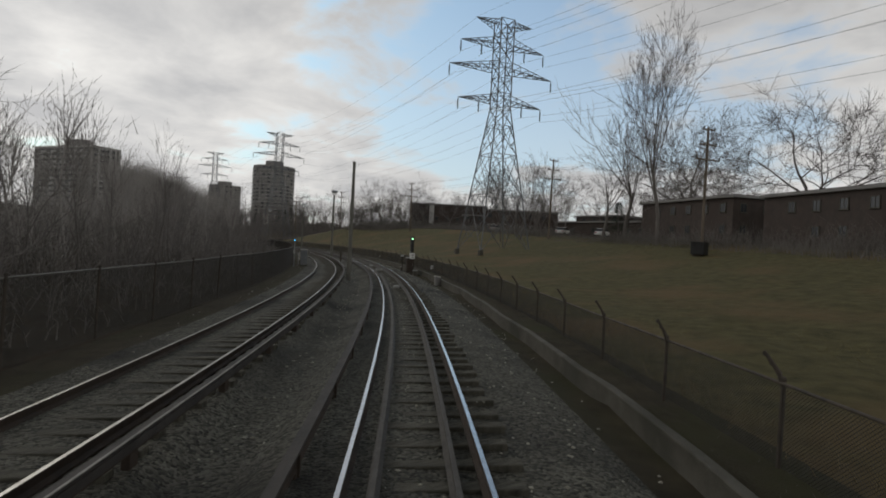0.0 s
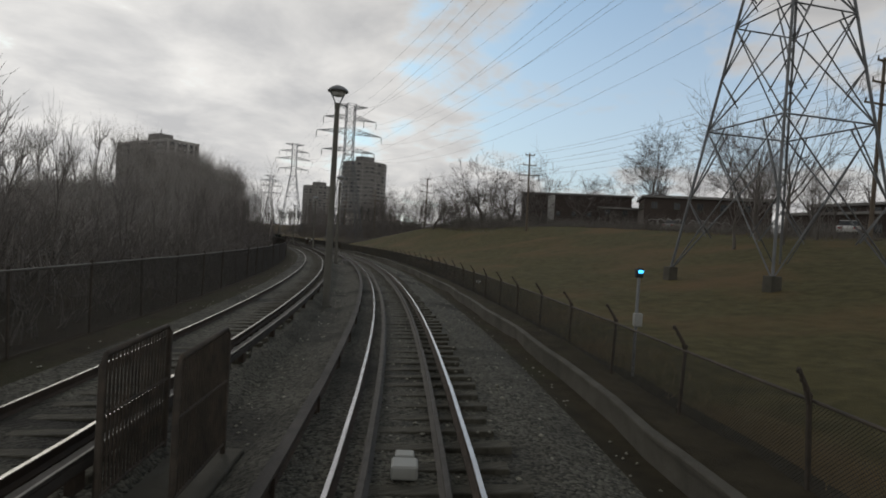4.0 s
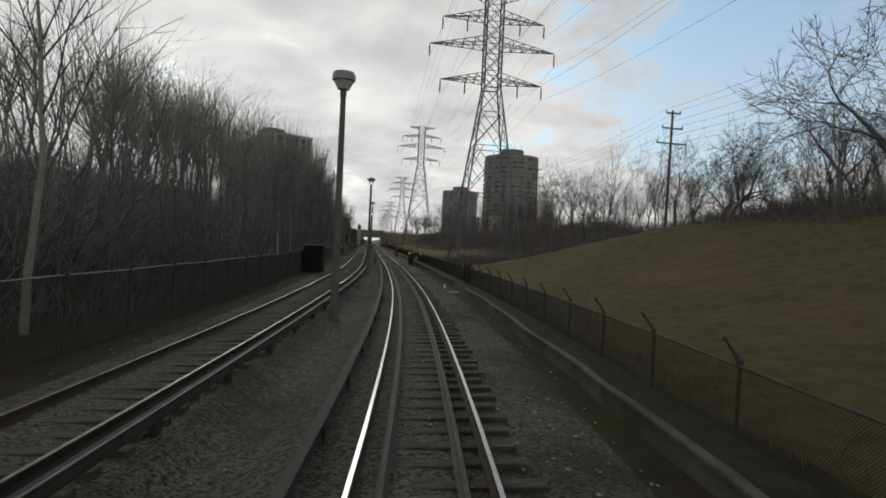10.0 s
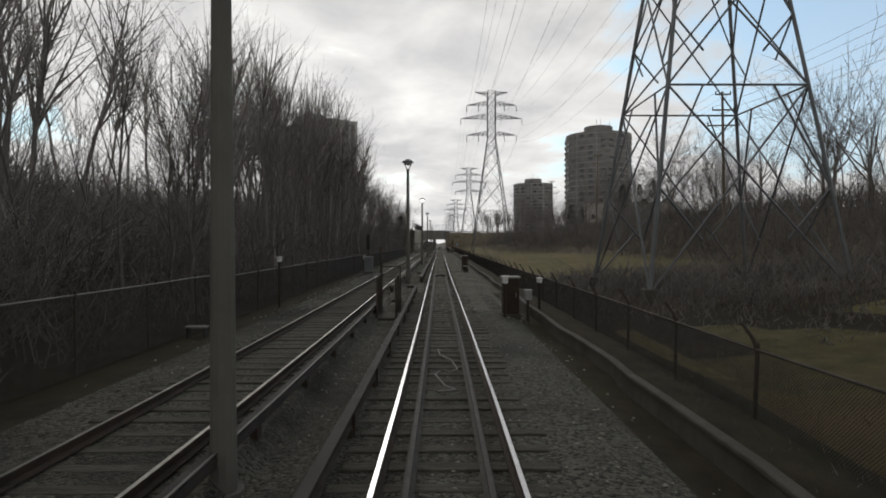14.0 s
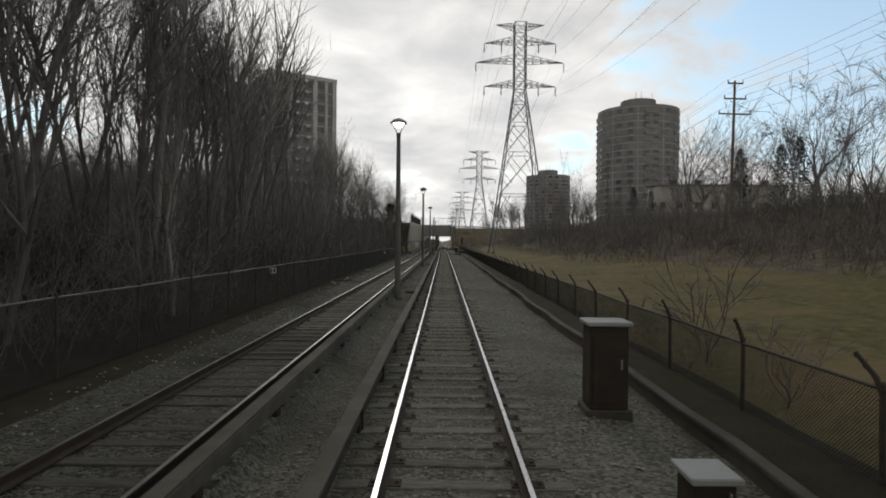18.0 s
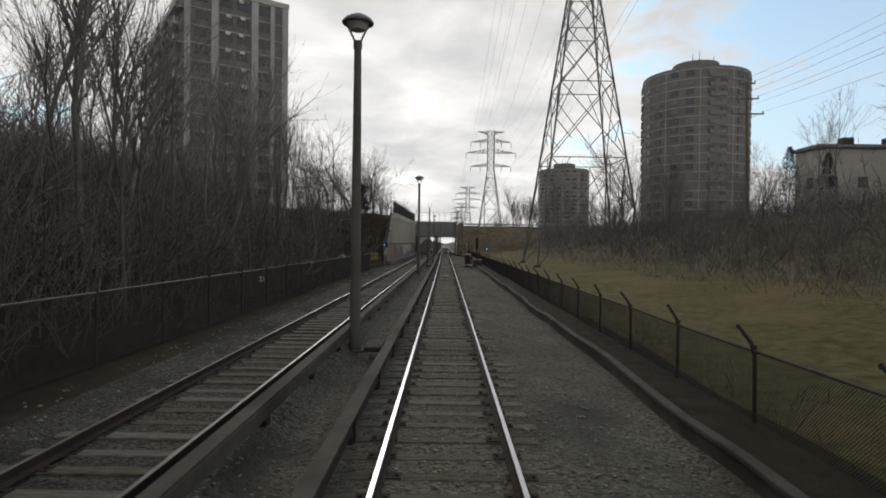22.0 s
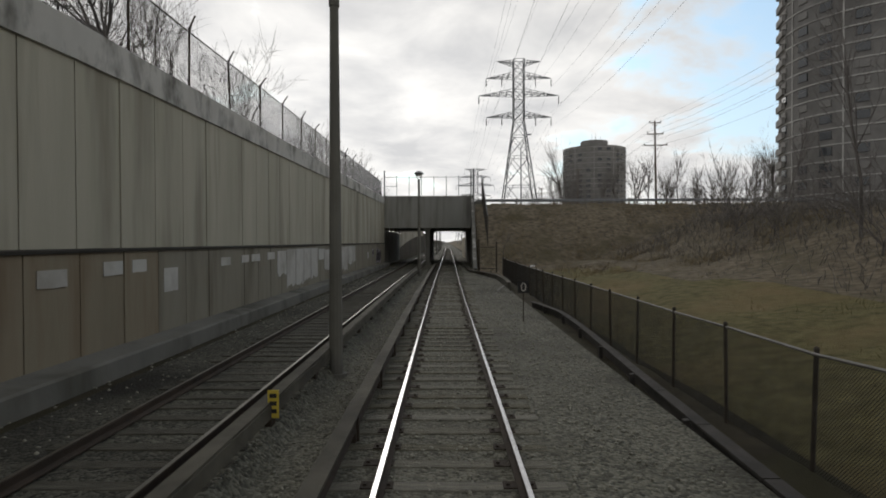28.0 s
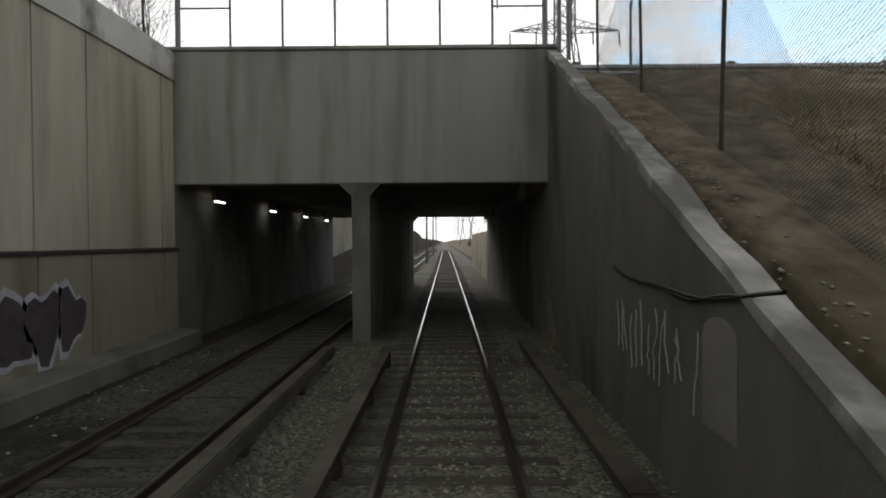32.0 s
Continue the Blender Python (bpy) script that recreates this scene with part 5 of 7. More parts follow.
far_woods("left_woods", [(y, u, rng.uniform(1.0, 1.2)) for y, u in zip(rng.uniform(2, 28, 22), -rng.uniform(12, 26, 22))] + [(y, -0.43 * y - w, rng.uniform(1.05, 1.3)) for y, w in zip(rng.uniform(32, 62, 24), rng.uniform(0, 10, 24))], "tall bare woods beside the fence with fine twigs", 110, 65)
rng.set_state(kept)
far_woods("right_woods", [(y, u, rng.uniform(0.7, 1.1)) for y, u in zip(rng.uniform(203, 300, 80), rng.uniform(22, 95, 80))], "distant bare trees beyond the road", 60, 62)
far_woods("hill_woods", [(y, u, rng.uniform(0.45, 0.7)) for y, u in zip(rng.uniform(-60, 60, 46), rng.uniform(30, 60, 46))], "bare woods behind the lawn's end", 60, 63)
far_woods("house_woods", [(y, u, rng.uniform(0.5, 0.8)) for y, u in zip(rng.uniform(-240, -70, 40), rng.uniform(58, 95, 40))], "bare trees behind the brick houses", 60, 64)
for y in (-95, -66, -58, -30, 8, 40, 78):
    plant_uv(BIRCH, y, -rng.uniform(8.6, 10), rng.uniform(0.6, 0.8))
for y in np.arange(84, 108, 1.5):
    plant_uv(TALLS, y, -rng.uniform(10.5, 18), rng.uniform(0.6, 0.85))
for y in np.arange(126, 152, 2.6):
    plant_uv(TALLS, y, -rng.uniform(10.5, 22), rng.uniform(0.5, 0.75))
for y in np.arange(116, 200, 4.5):
    plant_uv(ASHES, y, -rng.uniform(10, 20), rng.uniform(0.5, 0.75))
# crooked trees where the bank meets the wall's end
BANKS = [make_tree("bank", k, "bank_tree", "crooked bare tree with a thick dark trunk on the bank", "tree", "trees on the bank", "barkdark") for k in (41, 42, 43)]
for k, (y, u, s, tx, ty, rz) in enumerate(((118.4, -13.7, 1.1, 0, -4, 20), (118.9, -13.2, 0.95, 0, 4, 200), (120.8, -10.5, 0.95, 0, 5, 75))):
    BANKS[k].matrix_basis = pose(*at(y, u, floor_at(y, u) - 0.1), tx, ty, rz) @ Matrix.Diagonal((s, s, s, 1))
for y, u, s in ((124, -17.5, 1.2), (127, -12.5, 0.9), (133, -10.5, 0.8)):
    copy_thing(BANKS[int(y) % 3], scaled(*at(y, u, floor_at(y, u) - 0.1), 37 * y, s))
for k in range(90):
    y, u = rng.uniform(-300, 106), -rng.uniform(8.6, 13)
    plant_uv(SHRUBS, y, u, rng.uniform(0.9, 1.6) * (0.55 if y < -95 else 1.0))
for y in (-214, -209):
    plant_uv(ASHES, y, -rng.uniform(17, 22), 1.0)


# the undergrowth, too thick to count
def thicket(name, y0, y1, ulo, uhi, n, hmax, label, seed, mt="brush", thick=1.0):
    r = np.random.RandomState(seed)
    y, u = r.uniform(y0, y1, n), None
    t = r.rand(n)
    u = ulo + (uhi - ulo) * t
    base = at(y, u, land(y, u) - 0.1)
    edge = np.minimum(np.clip((y - y0) / 14, 0.25, 1), np.clip((y1 - y) / 14, 0.25, 1)) * np.clip(0.3 + np.abs(u - ulo) / 6, 0.3, 1)
    clump = 0.72 + 0.28 * np.sin(y * 0.31 + u * 0.5) * np.sin(y * 0.13 - u * 0.37 + seed)
    h = hmax * (0.3 + 0.7 * r.rand(n) ** 1.6) * (edge if hmax > 1.5 else 1) * clump
    lean = r.randn(n, 3) * 0.33
    lean[:, 2] = 1
    p1 = base + lean * (h * 0.5)[:, None]
    lean2 = lean + r.randn(n, 3) * 0.5
    lean2[:, 2] = 0.8
    p2 = p1 + lean2 * (h * 0.5)[:, None]
    side2 = base + (p1 - base) * 0.6 + (r.randn(n, 3) * np.array([0.7, 0.7, 0.4]) + np.array([0, 0, 0.3])) * (h * 0.35)[:, None]
    mid2 = base + (p1 - base) * 0.6
    p = np.concatenate([base, p1, mid2])
    q = np.concatenate([p1, p2, side2])
    k = len(base)
    ra = np.concatenate([np.full(k, 0.018), np.full(k, 0.013), np.full(k, 0.011)]) * min(1.0, 0.3 + hmax / 4) * thick
    rb = np.concatenate([np.full(k, 0.016), np.full(k, 0.007), np.full(k, 0.006)]) * min(1.0, 0.3 + hmax / 4) * thick
    tip = np.arange(len(p)) >= k
    if hmax < 0.7:
        p, q, ra, rb, tip = base, p2, ra[:k], rb[:k], np.ones(k, bool)
    v, f = sticks(p, q, ra, rb, tip, 3)
    tagged(new(name, quick(name, v, f, mt)), label, "undergrowth", kind="stuff")


thicket("undergrowth", -310, -100, -8.4, -24, 10500, 5.6, "dense dark tangle of bare undergrowth behind the fence", 21, "brush", 1.25)
thicket("undergrowth", -100, 108, -8.6, -26, 14000, 7.5, "tall dark tangle of bare undergrowth and saplings behind the fence", 25, "brush", 1.25)
thicket("deep_thicket", -112, 104, -15, -36, 7500, 11.5, "deep wall of bare saplings and twigs inside the wood", 34, "twigveil", 1.7)
thicket("deep_thicket", 25, 108, -18, -36, 3800, 12.0, "deep wall of tall bare saplings beside the tower", 37, "twigveil", 1.9)
thicket("deep_thicket", -300, -105, -14, -34, 6500, 6.3, "deep wall of bare saplings inside the low wood", 35, "twigveil", 1.8)
thicket("deep_thicket", -118, -60, -17, -42, 4500, 8.0, "close-grown bare saplings deep in the wood", 43, "twigveil", 2.2)
thicket("deep_thicket", -66, 30, -20, -46, 5000, 8.0, "close-grown tall saplings deep in the wood", 44, "twigveil", 2.6)
thicket("deep_thicket", 20, 112, -20, -42, 4200, 11.5, "close-grown tall saplings before the tower", 45, "twigveil", 2.4)
thicket("bank_brush", -48, -14, 5.6, 26, 6500, 3.2, "dark leafless scrub round the pylon's feet", 46, "brush", 1.1)
thicket("bank_brush", -34, 60, 24, 44, 6000, 6.6, "tall dark scrub on the bank", 47, "brush", 1.7)
thicket("bank_brush", 55, 150, 19, 40, 5000, 4.8, "dark scrub below the tower", 48, "brush", 1.6)
thicket("hedge_brush", -100, -40, 28, 50, 6500, 5.0, "dark thicket under the oaks at the lawn's end", 49, "brush", 1.5)
thicket("undergrowth", -75, 22, -10, -24, 3200, 6.5, "tall bare saplings crowding behind the fence", 38, "brush", 1.3)
thicket("hedge_brush", -92, -60, 25, 43, 4200, 7.0, "dense bare bushes along the crest of the lawn", 39, "brush", 1.2)
thicket("bank_brush", -60, 150, 21, 42, 6500, 4.6, "brown leafless brush on the bank", 22, "brush", 1.1)
thicket("bank_brush", 30, 150, 13, 28, 3800, 2.6, "brown leafless brush on the lower bank", 23, "brush", 1.0)
thicket("bank_brush", -95, -10, 24, 42, 3000, 4.2, "leafless brush below the hill", 24)
thicket("hedge_brush", -235, -150, 34, 42, 5000, 4.6, "dark leafless hedge along the top of the lawn", 26)
thicket("hedge_brush", -150, -62, 36, 46, 5500, 4.4, "dark leafless hedge before the houses", 27)
thicket("bank_brush", 99, 121, -8.0, -12.5, 900, 1.55, "dry brush and brambles on the steep bank", 36)
thicket("bank_brush", 94, 126, -11.5, -19, 1300, 1.7, "tangled brush on the bank behind the wall's end", 28)
thicket("bank_brush", 88, 140, -17, -36, 2600, 3.0, "tangled brush on the hill above the wall's end", 30)
thicket("bank_brush", 120, 178, -9.0, -20, 2600, 2.6, "leafless brush above the retaining wall", 29)


# ---- conifers ----
def make_conifer(label, h, w, seed):
    ob = thing("conifer", (0, 0, 0), label, "conifer", "conifers")
    bm = bmesh.new()
    bm_bar(bm, (0, 0, -0.2), (0, 0, h * 0.95), 0.09, 7, 0.02)
    part("trunk", bm, "barkdark", ob)
    r = np.random.RandomState(seed)
    n = 1500
    t = r.rand(n) ** 0.8
    z = h * (0.1 + 0.9 * t)
    a = r.uniform(0, math.tau, n)
    rad = w * (1 - t) ** 0.6 * np.sqrt(r.rand(n)) * (0.7 + 0.3 * np.sin(t * 23 + 2 * np.sin(3 * a + seed)))
    p = np.stack([rad * np.cos(a), rad * np.sin(a), z - rad * 0.25], 1)
    d = np.stack([np.cos(a), np.sin(a), r.uniform(-0.5, 0.5, n)], 1) * r.uniform(0.12, 0.3, (n, 1))
    v, f = tubes(p, p + d, 0.05, 0.01, 3)
    part("needles", quick("needles", v, f, "needles"), None, ob)
    return ob


def make_scrub_pine():
    """A ragged pine: needle tufts along uneven limbs."""
    ob = thing("conifer", pose(*at(121.6, -12.3, floor_at(121.6, -12.3))), "ragged dark pine with uneven limbs on the bank above the wall", "conifer", "conifers")
    r = np.random.RandomState(71)
    bm = bmesh.new()
    bm_bar(bm, (0, 0, -0.2), (0.12, 0, 2.2), 0.1, 7, 0.07)
    bm_bar(bm, (0.12, 0, 2.2), (-0.1, 0.05, 4.0), 0.07, 7, 0.02)
    limbs = []
    for k in range(84):
        z = 0.25 + 3.65 * r.rand() ** 1.25
        a = r.uniform(0, math.tau)
        ln = (1.95 * (1 - z / 4.6) ** 0.7 + 0.12) * r.uniform(0.55, 1.1)
        p0, p1 = Vector((0.03, 0, z)), Vector((math.cos(a) * ln, math.sin(a) * ln, z + r.uniform(-0.1, 0.35)))
        bm_bar(bm, p0, p1, 0.03, 5, 0.01)
        limbs.append((p0, p1))
    part("trunk", bm, "barkdark", ob)
    P, D = [], []
    for p0, p1 in limbs:
        n = 115
        t = r.uniform(0.06, 1.05, n) ** 0.75
        c = np.array(p0)[None] + (np.array(p1) - np.array(p0))[None] * t[:, None] + r.randn(n, 3) * np.array([0.24, 0.24, 0.16])
        P.append(c)
        D.append((r.randn(n, 3) + np.array([0, 0, 0.5])) * 0.085)
    P, D = np.concatenate(P), np.concatenate(D)
    v, f = tubes(P, P + D, 0.024, 0.006, 3)
    part("needles", quick("needles", v, f, "needles"), None, ob)


make_scrub_pine()
c2 = make_conifer("dark dense conifer beside the bank trees", 9.0, 2.2, 72)
c2.matrix_basis = pose(42, 60, ground_at(42, 60))
copy_thing(c2, scaled(45.5, 62, ground_at(45.5, 62), 70, 1.15))
c3 = make_conifer("round dark pine behind the lawn", 7.0, 3.4, 73)
c3.matrix_basis = pose(46, -152, ground_at(46, -152))
for y, u, s in ((-3, 5.4, 0.5), (0.5, 5.7, 0.6), (3, 5.3, 0.45), (-92, 5.6, 0.5), (86, 5.6, 0.5)):
    plant_uv(SHRUBS, y, u, s)
copy_thing(c2, scaled(36.5, 99, ground_at(36.5, 99), 30, 0.85))
copy_thing(c2, scaled(39.2, 97, ground_at(39.2, 97), 160, 0.75))
copy_thing(c2, scaled(44, 92, ground_at(44, 92), 110, 0.8))
copy_thing(c2, scaled(41, 68, ground_at(41, 68), 200, 1.1))


# ---- buildings ----
def ring(bm, r0, r1, z0, z1, n=48, squash=1.0):
    """A closed ring-shaped band."""
    vs = []
    for a in np.arange(n) * math.tau / n:
        c, s = math.cos(a), math.sin(a) * squash
        vs.append([bm.verts.new((r * c, r * s, z)) for r, z in ((r0, z0), (r1, z0), (r1, z1), (r0, z1))])
    for i in range(n):
        a, b = vs[i], vs[(i + 1) % n]
        for j in range(4):
            k = (j + 1) % 4
            bm.faces.new((a[j], b[j], b[k], a[k]))


def make_round_tower(label):
    ob = thing("apartment_tower", (0, 0, 0), label, "apartment tower", "round apartment towers")
    R, H, n = 15.1, 44.8, 17
    st = H / n
    bm = bmesh.new()
    bmesh.ops.create_cone(bm, cap_ends=True, segments=64, radius1=R, radius2=R, depth=H + 6, matrix=Matrix.Translation((0, 0, (H - 6) / 2)))
    part("wall", bm, "bricktower", ob)
    for k in range(1, n + 1):
        bm = bmesh.new()
        ring(bm, R - 0.1, R + 0.16, k * st - 0.18, k * st + 0.02, 64)
        part("floor_band", bm, "pale", ob, "thin pale floor edge")
    bm = bmesh.new()
    ring(bm, R - 0.5, R + 0.05, H + 0.02, H + 0.75, 64)
    roof = part("parapet", bm, "bricktower", ob)
    bm = bmesh.new()
    bmesh.ops.create_cone(bm, cap_ends=True, segments=32, radius1=6.6, radius2=6.6, depth=5.0, matrix=Matrix.Translation((0, 0, H + 2.4)))
    pent = part("penthouse", bm, "bricktower", ob)
    for x, y, h in ((-0.5, 1, 4.2), (1.2, 0, 4.6), (5.5, 0, 3.4)):
        bm = bmesh.new()
        bm_bar(bm, (x, y, H + 4.8), (x, y, H + 4.8 + h), 0.14, 6, 0.08)
        part("mast", bm, "galv", pent)
    bm = bmesh.new()
    bm_box(bm, (-0.95, -0.14, 0), (0.95, 0.06, 1.25), 0.02)
    bm_box(bm, (-1.05, -0.2, -0.1), (1.05, 0.05, 0.0))
    pane = finish(bm, "window", "glass")
    bm = bmesh.new()
    bm_box(bm, (-0.95, -0.2, 0), (0.95, 0.06, 1.1), 0.02)
    blind = finish(bm, "window", "dullpale")
    bm = bmesh.new()
    bm_box(bm, (-2.4, -0.45, -0.2), (2.4, 0.1, 0.0), 0.02)
    bm_box(bm, (-2.4, -0.45, 0.0), (2.4, -0.37, 1.0))
    for s in (-2.4, 2.32):
        bm_box(bm, (s, -0.45, 0.0), (s + 0.08, 0.1, 1.0))
    balc = finish(bm, "balcony", "dullpale")
    r = np.random.RandomState(4)
    for i in range(10):
        a0 = 108 + i * 36
        bm = bmesh.new()
        a = math.radians(a0)
        bm_box(bm, (-0.11, -0.11, 0), (0.11, 0.05, H))
        p = part("pilaster", bm, "pale", ob)
        p.matrix_basis = pose(R * math.cos(a), R * math.sin(a), 0, 0, 0, a0 + 90)
        seen = 100 < (a0 % 360) < 330
        for k in range(n):
            if i % 3 == 1:
                if seen:
                    a = math.radians(a0 + 18)
                    p = part("balcony", balc, None, ob)
                    p.matrix_basis = pose((R) * math.cos(a), (R) * math.sin(a), k * st + 0.25, 0, 0, a0 + 18 + 90)
                offs = (11, 25)
            else:
                offs = (10, 26)
            for o in offs:
                if not seen:
                    continue
                a = math.radians(a0 + o)
                p = part("window", blind if r.rand() < 0.45 else pane, None, ob)
                p.matrix_basis = pose(R * math.cos(a), R * math.sin(a), k * st + 0.95, 0, 0, a0 + o + 90)
    return ob


tower = make_round_tower("round dark-brick apartment tower with pale floor edges and a rooftop drum")
tower.matrix_basis = pose(76.1, 215.5, 7.6)
copy_thing(tower, pose(79, 424, 5.0, 0, 0, 40) @ Matrix.Diagonal((1.07, 1.07, 1.015, 1)))


def make_slab_tower():
    """Local frame: the end wall lies on y = 0 and faces the line, the long side runs back along x = -16."""
    ob = thing("apartment_block", pose(-28.5, 141.5, 0, 0, 0, 34.6) @ Matrix.Diagonal((1.05, 1.05, 1.04, 1)), "tall dark-brick apartment block with pale pilasters and balconies", "apartment block")
    x0, y1, zg, zt = -16.0, 46.0, 3.2, 42.0
    bm = bmesh.new()
    bm_box(bm, (x0, 0, -1), (0, y1, zt))
    part("wall", bm, "bricktower", ob)
    n = 14
    st = (zt - zg) / n
    for k in range(1, n + 1):
        bm = bmesh.new()
        bm_box(bm, (x0 - 0.12, -0.12, zg + k * st - 0.22), (0.12, y1 + 0.12, zg + k * st - 0.06))
        part("floor_band", bm, "pale", ob, "thin pale floor edge")
    for a, b in ((-0.9, 0.14), (-2.9, -2.2), (-6.0, -4.9), (-12.3, -11.2), (-16.2, -15.4)):
        bm = bmesh.new()
        bm_box(bm, (a, -0.34, -1), (b, 0.1, zt + 0.1))
        part("pilaster", bm, "pale", ob, "pale concrete pilaster")
    bm = bmesh.new()
    bm_box(bm, (x0 - 0.25, -0.4, zt), (0.25, y1 + 0.2, zt + 0.95), 0.05)
    part("parapet", bm, "pale", ob)
    bm = bmesh.new()
    bm_box(bm, (x0 + 4, 14, zt + 0.95), (x0 + 11, 24, zt + 5.0), 0.05)
    bm_bar(bm, (x0 + 7, 18, zt + 5), (x0 + 7, 18, zt + 7.5), 0.2, 6)
    part("penthouse", bm, "bricktower", ob)
    bm = bmesh.new()
    bm_box(bm, (-0.9, -0.06, 0), (0.9, 0.06, 1.35), 0.01)
    pane = finish(bm, "window", "glass")
    bm = bmesh.new()
    bm_box(bm, (-0.38, -0.34, 0), (0.38, 0.0, 0.5), 0.02)
    ac = finish(bm, "air_unit", "white")
    bm = bmesh.new()
    bm_box(bm, (-2.4, -1.4, -0.18), (2.4, 0.05, 0.0))
    bm_box(bm, (-2.4, -1.4, 0.0), (2.4, -1.3, 1.0))
    bm_box(bm, (-2.4, -1.4, 1.0), (2.4, -1.28, 1.06))
    balc = finish(bm, "balcony", "pale")
    r = np.random.RandomState(8)
    for k in range(n):
        z = zg + k * st
        for x in (-3.95, -7.4, -9.9, -13.7):
            p = part("window", pane, None, ob)
            p.matrix_basis = pose(x, 0, z + 0.95)
            if x in (-7.4, -9.9) and r.rand() < 0.85:
                q = part("air_unit", ac, None, ob, "white window air conditioner")
                q.matrix_basis = pose(x + r.uniform(-0.3, 0.3), 0, z + st - 0.75)
        for y in (4, 12, 20, 28, 36):
            p = part("window", pane, None, ob)
            p.matrix_basis = pose(x0, y + 3.6, z + 0.95, 0, 0, -90)
            q = part("balcony", balc, None, ob, "projecting balcony with a pale solid front")
            q.matrix_basis = pose(x0, y, z + 0.2, 0, 0, -90)
    return ob


make_slab_tower()


def make_house(x0, x1, y0, y1, zg, h, wall_m, label, turn=0, spray=False, porch=False):
    zg = ground_at((x0 + x1) / 2, (y0 + y1) / 2)
    ob = thing("town_house", pose((x0 + x1) / 2, (y0 + y1) / 2, zg, 0, 0, turn), label, "house", "town houses")
    w, d = (x1 - x0) / 2, (y1 - y0) / 2
    bm = bmesh.new()
    bm_box(bm, (-w, -d, -1.5), (w, d, h))
    part("wall", bm, wall_m, ob)
    bm = bmesh.new()
    bm_box(bm, (-w - 0.45, -d - 0.45, h), (w + 0.45, d + 0.45, h + 0.32), 0.03)
    roof = part("roof", bm, "dullpale", ob, "flat roof with a pale fascia")
    bm = bmesh.new()
    bm_box(bm, (-w - 0.3, -d - 0.3, h + 0.32), (w + 0.3, d + 0.3, h + 0.4))
    part("felt", bm, "roof", roof)
    bm = bmesh.new()
    bm_box(bm, (-0.42, -0.03, 0.06), (0.42, 0.03, 1.04))
    pane = finish(bm, "pane", "glass")
    bm = bmesh.new()
    for a, b in (((-0.5, -0.07, 0), (-0.42, 0.05, 1.1)), ((0.42, -0.07, 0), (0.5, 0.05, 1.1)), ((-0.5, -0.07, 1.04), (0.5, 0.05, 1.12)), ((-0.56, -0.11, -0.08), (0.56, 0.05, 0.05)), ((-0.025, -0.06, 0.05), (0.025, 0.05, 1.05))):
        bm_box(bm, a, b)
    fr = finish(bm, "window_frame", "kerb")
    floors = 2 if h > 4.5 else 1
    spots = [(x, -d - 0.03, 0) for x in np.arange(-w + 1.5, w - 1, 3.4)] + [(-w - 0.03, y, -90) for y in np.arange(-d + 1.6, d - 1, 3.2)]
    for fl in range(floors):
        for k, (x, y, rz) in enumerate(spots):
            if fl == 0 and k % 3 == 1:
                continue
            if spray and fl == 0:
                continue
            p = part("window", fr, None, ob)
            p.matrix_basis = pose(x, y, 1.0 + fl * 2.65, 0, 0, rz)
            part("pane", pane, None, p)
    if porch:
        bm = bmesh.new()
        bm_box(bm, (-w, -d - 2.2, 2.3), (w * 0.4, -d, 2.42), 0.01)
        for x in np.arange(-w + 0.1, w * 0.4, 2.4):
            bm_box(bm, (x - 0.06, -d - 2.15, -0.5), (x + 0.06, -d - 2.03, 2.3))
        part("porch", bm, "dullpale", ob, "pale flat porch on thin posts")
    return ob


ha = make_house(47.4, 71.4, -73.4, -63.4, 6.0, 8.4, "brick", "two-storey brown-brick town house with a pale stair column", -35)
bm = bmesh.new()
bm_box(bm, (-6.1, -5.25, -1.5), (-4.6, -4.8, 8.3), 0.03)
part("stair_column", bm, "pale", ha, "pale concrete stair column")
make_house(46.5, 65.1, -114.5, -104.5, 6.0, 5.4, "brick", "brown-brick house with a sprayed wall and pale fascia", -35, True)
make_house(55.1, 71.1, -90.4, -81.4, 6.0, 4.9, "brick", "low brown-brick house with a flat roof and pale fascia", -35)
make_house(62, 82, -138, -124, 6.0, 5.0, "brick", "brown-brick town house with small windows behind bare oaks", 0, False, True)
make_house(52, 60, -154, -128, 6.0, 3.2, "brick", "long low brown-brick row with carports", 0, False, True)
make_house(66, 88, -186, -170, 6.0, 5.0, "brick", "dark two-storey brick row house", 0)
hc = make_house(42.2, 68, 103, 107.5, 5.0, 8.0, "cream", "two-storey cream rendered house with dark windows behind shrubs", 0)
for x in (-9.5, -4.5, 3.0, 9.0):
    bm = bmesh.new()
    bm_box(bm, (x, -1.2, 8.3), (x + 1.2, -0.2, 9.4), 0.03)
    part("chimney", bm, "brick", hc)
for yc in (-226, -206, -186, -167):
    p = at(yc, 48.5)
    make_house(p[0] - 5, p[0] + 5, p[1] - 9.2, p[1] + 9.2, 4.0, 5.4, "brick", "dark brick row house with a flat roof behind the hedge", turn_at(yc))


# ---- trackside equipment ----
def stand(y, u, z=None, extra=0.0):
    """Pose on the ground beside the track, facing along it."""
    return pose(*at(y, u, floor_at(y, u) if z is None else z), 0, 0, turn_at(y) + extra)


def boxed(bm, x, y, z, w, d, h, bev=0.015):
    bm_box(bm, (x - w / 2, y - d / 2, z), (x + w / 2, y + d / 2, z + h), bev)


